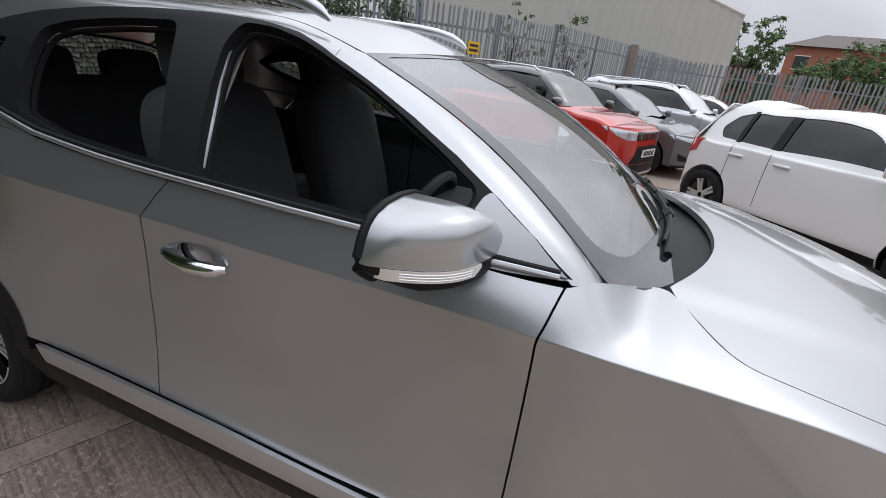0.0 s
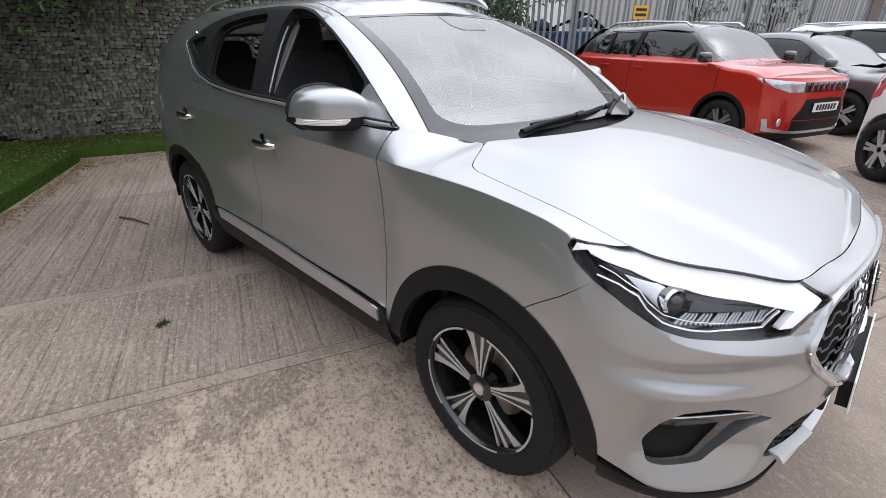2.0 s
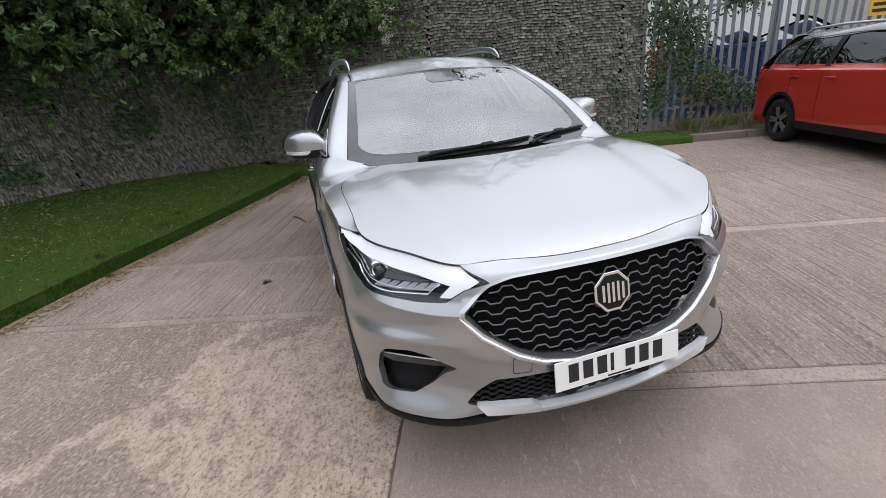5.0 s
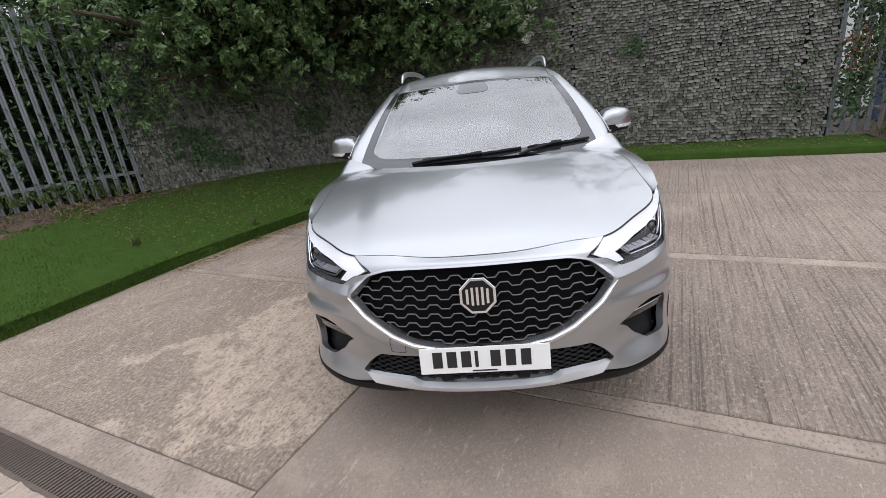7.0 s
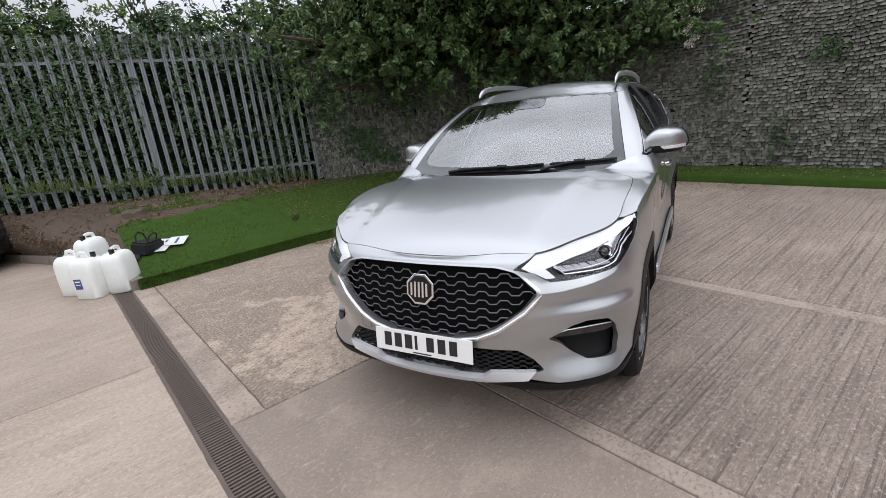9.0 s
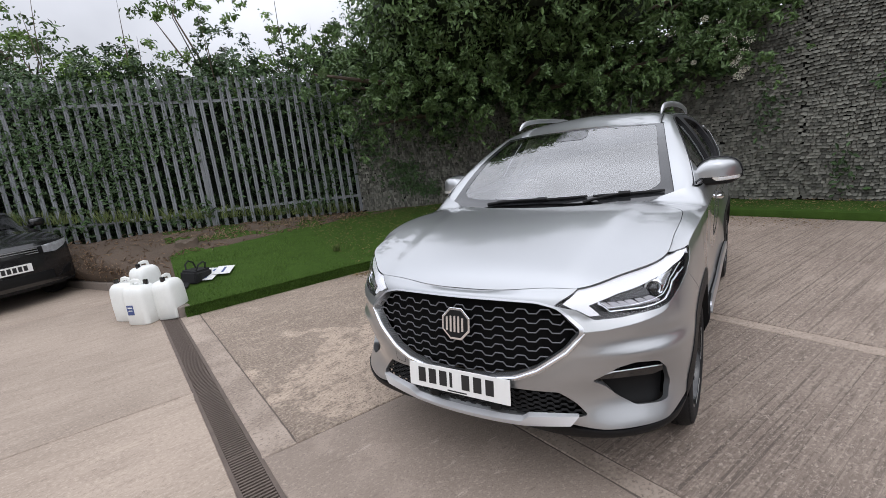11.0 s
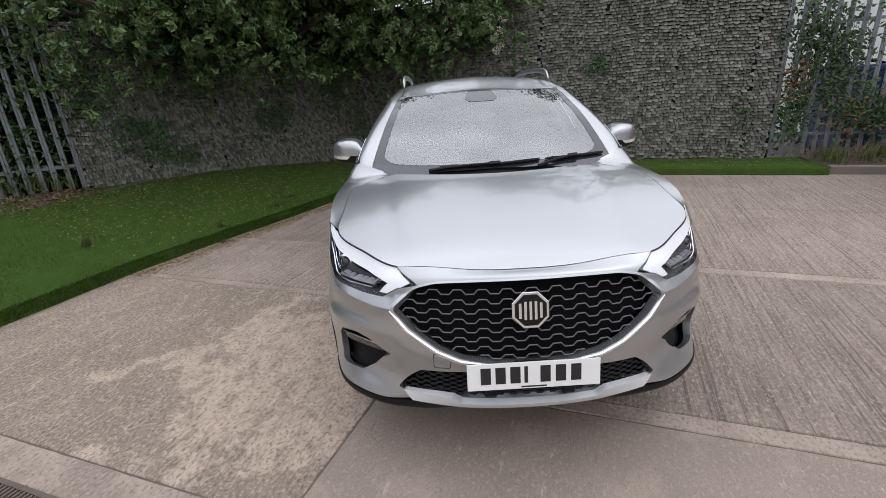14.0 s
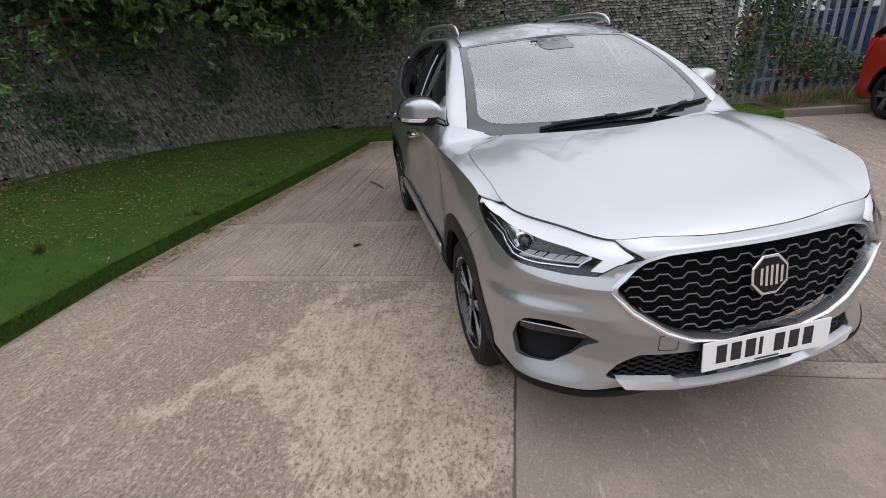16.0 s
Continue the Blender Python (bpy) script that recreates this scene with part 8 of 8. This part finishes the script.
part("wall", boxes(((7, 4, 4.2), pose(0, 0, 2.1))), M_CAN, unit)
part("gutter", boxes(((7.1, .14, .12), pose(0, -2.05, 3.5))), M_DARK, unit)
palisade("fence_end", back(20.6)[:2], (13.5, 21.0), .35, .30, 2.25, "pale galvanised palisade fence across the far end", first_post=0.5, facing=1)
part("gate_post", boxes(((.25, .25, 2.9), pose(*back(20.7, .1, 1.45)))), M_KERB, bpy.data.objects["fence_end"], "heavy gate post", bevel=.02)
house = empty("brick_building", pose(24.6, 60.5, 0, 0, 0, -12), "red brick building with a dark roof beyond the yard", "building")
part("wall", boxes(((21.5, 9, 7.2), pose(0, 0, 3.6))), M_BRICK, house)
bm = bmesh.new()
rv = [bm.verts.new(p) for p in ((-11.2, -5, 7.1), (11.2, -5, 7.1), (11.2, 5, 7.1), (-11.2, 5, 7.1), (-8, 0, 8.7), (11.2, 0, 8.7))]
for f in ((0, 1, 5, 4), (2, 3, 4, 5), (3, 0, 4), (1, 2, 5), (0, 3, 2, 1)):
    bm.faces.new([rv[i] for i in f])
part("roof", bm, M_ROOFT, house)
for i in range(6):
    w_ = part("window", boxes(((1.1, .12, 1.2), pose(-9.4 + i * 3.4, -4.5, 5.6))), M_GLOSSBLK, house)
    part("window_sill", boxes(((1.3, .10, .10), pose(-9.4 + i * 3.4, -4.53, 4.96))), M_CAN, w_)
    part("window_head", boxes(((1.3, .10, .08), pose(-9.4 + i * 3.4, -4.53, 6.24))), M_CAN, w_)
low = empty("low_brick_building", pose(6.8, 48, 0, 0, 0, -10), "low brick building between the trees", "building")
part("wall", boxes(((5, 5, 4.0), pose(0, 0, 2))), M_BRICK, low)
part("roof", boxes(((5.4, 5.4, .5), pose(0, 0, 4.25))), M_ROOFT, low, bevel=.05)


def small_tree(name, label, x, y, h, r, per=300, size=.09, mat=None):
    t = empty(name, pose(x, y, 0), label, "tree")
    bm = bmesh.new()
    tube(bm, [(0, 0, -.05), (.05, 0, h * .35), (0, .05, h * .6)], [.1 * r, .07 * r, .04 * r], 8)
    c = [(RNG.normal() * r * .45, RNG.normal() * r * .45, h * .62 + RNG.normal() * h * .16, r * RNG.uniform(.35, .6)) for _ in range(12)]
    limbs(bm, (0, .05, h * .45), [q[:3] for q in c], .035 * r)
    part("trunk", bm, M_BARK, t, smooth=True)
    crown("crown", c, per, size, mat or M_LEAF, t)
    return t


q = back(17.3, -.7)
small_tree("shrub", "green shrub pushing through the fence", q.x, q.y, 3.3, .95, 420, .06)
q = back(14.3, -.9)
small_tree("shrub", "thin green shrub showing over the fence", q.x, q.y, 3.4, .7, 320, .06)
small_tree("tree_behind_shed", "leafy green tree beside the shed", 7.4, 42, 7.4, 2.2, 300, .13)
for i in range(5):
    small_tree("far_hedge", "round green hedge before the brick building", 13 + i * 2.4, 38 - i * .6, 5.4 + .3 * math.sin(i * 2), 2.2, 420, .12)
q = back(2.9, -1.5)
small_tree("tall_tree", "leafy tree standing behind the back wall", q.x, q.y, 7.6, 2.1, 800, .065)
q = back(5.6, -1.8)
small_tree("tall_tree", "young tree behind the back wall", q.x, q.y, 6.6, 1.6, 700, .06)
small_tree("tall_tree", "tall dark green tree behind the hedge", *fence_at(6.2, 3.6, 0)[:2], 6.3, 1.7, 420, .06)
small_tree("tall_tree", "young tree rising above the hedge", *fence_at(2.4, 3.0, 0)[:2], 5.9, 1.1, 420, .06)
small_tree("tall_tree", "dark conifer-like tree behind the hedge", *fence_at(8.6, 2.2, 0)[:2], 6.4, 1.6, 520, .055)
# low wooded ring that closes the horizon
bm = bmesh.new()
ringv = []
for i in range(120):
    a = 2 * math.pi * i / 120
    R_ = 95 + 8 * math.sin(i * .9)
    ringv.append([bm.verts.new((R_ * math.cos(a), R_ * math.sin(a), z)) for z in (-.5, 5.5 + 1.6 * noise.noise((i * .5, 0, 0)))])
for i in range(120):
    a, b = ringv[i], ringv[(i + 1) % 120]
    bm.faces.new((a[0], b[0], b[1], a[1]))
tagged(part("backdrop", bm, material("far_trees", (.05, .075, .04), .95, vary=.5, vscale=.2)), "far wooded skyline", "backdrop", kind="structure")

# ---- loose things on the yard ----
def jerrycan(m, label):
    """A squarish blow-moulded can: bevelled body with sloping shoulders, moulded handle, screw cap and label."""
    can = empty("jerrycan", Matrix.Translation((-.10, .03, 0)) @ m @ Matrix.Diagonal((1.03, 1.03, 1.10, 1)), label, "container", "white jerrycans")
    bm = bmesh.new()
    rows = []
    for z, sx, sy, r in ((0, .255, .225, .05), (.012, .275, .245, .055), (.15, .282, .252, .055), (.30, .278, .248, .055), (.345, .262, .232, .06), (.375, .225, .195, .06), (.392, .17, .15, .05)):
        ring = []
        for i in range(24):
            a = 2 * math.pi * i / 24
            cx, cy = math.cos(a), math.sin(a)
            e = .30 + r * 2
            ring.append(bm.verts.new((math.copysign(abs(cx) ** e, cx) * sx / 2, math.copysign(abs(cy) ** e, cy) * sy / 2, z + .004 * noise.noise((cx * 2, cy * 2, z * 9)))))
        rows.append(ring)
    for r0, r1 in zip(rows, rows[1:]):
        for i in range(24):
            bm.faces.new((r0[i], r0[(i + 1) % 24], r1[(i + 1) % 24], r1[i]))
    bm.faces.new(rows[0][::-1])
    bm.faces.new(rows[-1])
    part("body", bm, M_CAN, can, smooth=True)
    bm = bmesh.new()
    tube(bm, [(-.075, 0, .385), (-.07, 0, .425), (-.03, 0, .435), (.02, 0, .43), (.035, 0, .39)], .015, 8, flat=1.3)
    part("handle", bm, M_CAN, can, smooth=True)
    part("cap", lathe(bmesh.new(), [(.0, .432), (.024, .432), (.027, .40), (.025, .385)], 20, pose(.075, .03, 0)), M_GLOSSBLK, can, "dark screw cap", smooth=True)
    part("label", boxes(((.08, .003, .10), pose(-.04, -.1275, .16))), M_LABEL, can, "blue printed label")
    part("label_bar", boxes(((.055, .003, .012), pose(-.04, -.129, .185)), ((.05, .003, .008), pose(-.04, -.129, .155))), M_CAN, can)
    return can


jerrycan(pose(1.665, -4.56, 0, 0, 0, 112), "white plastic jerrycan standing at the drain end")
jerrycan(pose(1.43, -4.40, 0, 3, 0, 28), "white plastic jerrycan leaning against the turf edge")
jerrycan(pose(1.66, -4.90, 0, 0, 0, -70), "white plastic jerrycan behind the others")
jerrycan(pose(1.33, -5.12, .09, 4, 0, 15), "white plastic jerrycan with a blue label at the back")
bag = empty("tool_bag", pose(.80, -4.80, .205, -7, -3, 30), "open black fabric tool bag on the turf", "bag")
bm = rounded((.36, .22, .17), pose(0, 0, .085), .03)
for v in bm.verts:
    v.co += Vector((noise.noise(v.co * 9), noise.noise(v.co * 9 + Vector((5, 0, 0))), noise.noise(v.co * 9 + Vector((0, 5, 0))))) * .02
M_BAG = material("black_fabric", (.016, .016, .017), .8, spec=.3, vary=.2, bump=.4, bscale=300)
part("body", bm, M_BAG, bag, smooth=True)
for y in (-.06, .06):
    bm = bmesh.new()
    tube(bm, [(-.10, y, .16), (-.08, y * 1.4, .24), (0, y * 1.6, .27), (.08, y * 1.4, .24), (.10, y, .16)], .010, 6)
    part("strap", bm, M_BAG, bag, smooth=True)
part("flap", rounded((.22, .16, .02), pose(.24, -.04, .02, 0, 8, 20), .008), M_BAG, bag)
M_PAPER = material("printed_paper", (.72, .72, .70), .6, vary=.15, vscale=25)
for i, (x, y, rz) in enumerate(((.67, -4.75, 62), (.54, -4.85, 58), (.45, -4.73, 66))):
    sh = tagged(part("leaflet", boxes(((.30, .21, .004), Matrix.Translation((x, y, .255 + .010 * i)) @ Vector((.055, .129, 1)).to_track_quat("Z", "Y").to_matrix().to_4x4() @ pose(0, 0, 0, 0, 0, rz))), M_PAPER), "white printed leaflet lying on the turf", "paper", "leaflets")
    part("print_bar", boxes(((.20, .03, .001), Matrix.Translation((x, y, .2585 + .010 * i)) @ Vector((.055, .129, 1)).to_track_quat("Z", "Y").to_matrix().to_4x4() @ pose(0, 0, 0, 0, 0, rz))), M_LABEL, sh)
sign = empty("yellow_sign", Matrix.Translation(back(11.35, .08, 1.88)) @ turn_b, "small yellow notice fixed to the fence", "sign")
part("board", boxes(((.42, .012, .26), Matrix())), material("yellow_board", (.75, .42, .02), .5), sign)
for z in (.05, -.05):
    part("print_bar", boxes(((.32, .002, .055), pose(0, -.0075, z))), M_INK, sign)
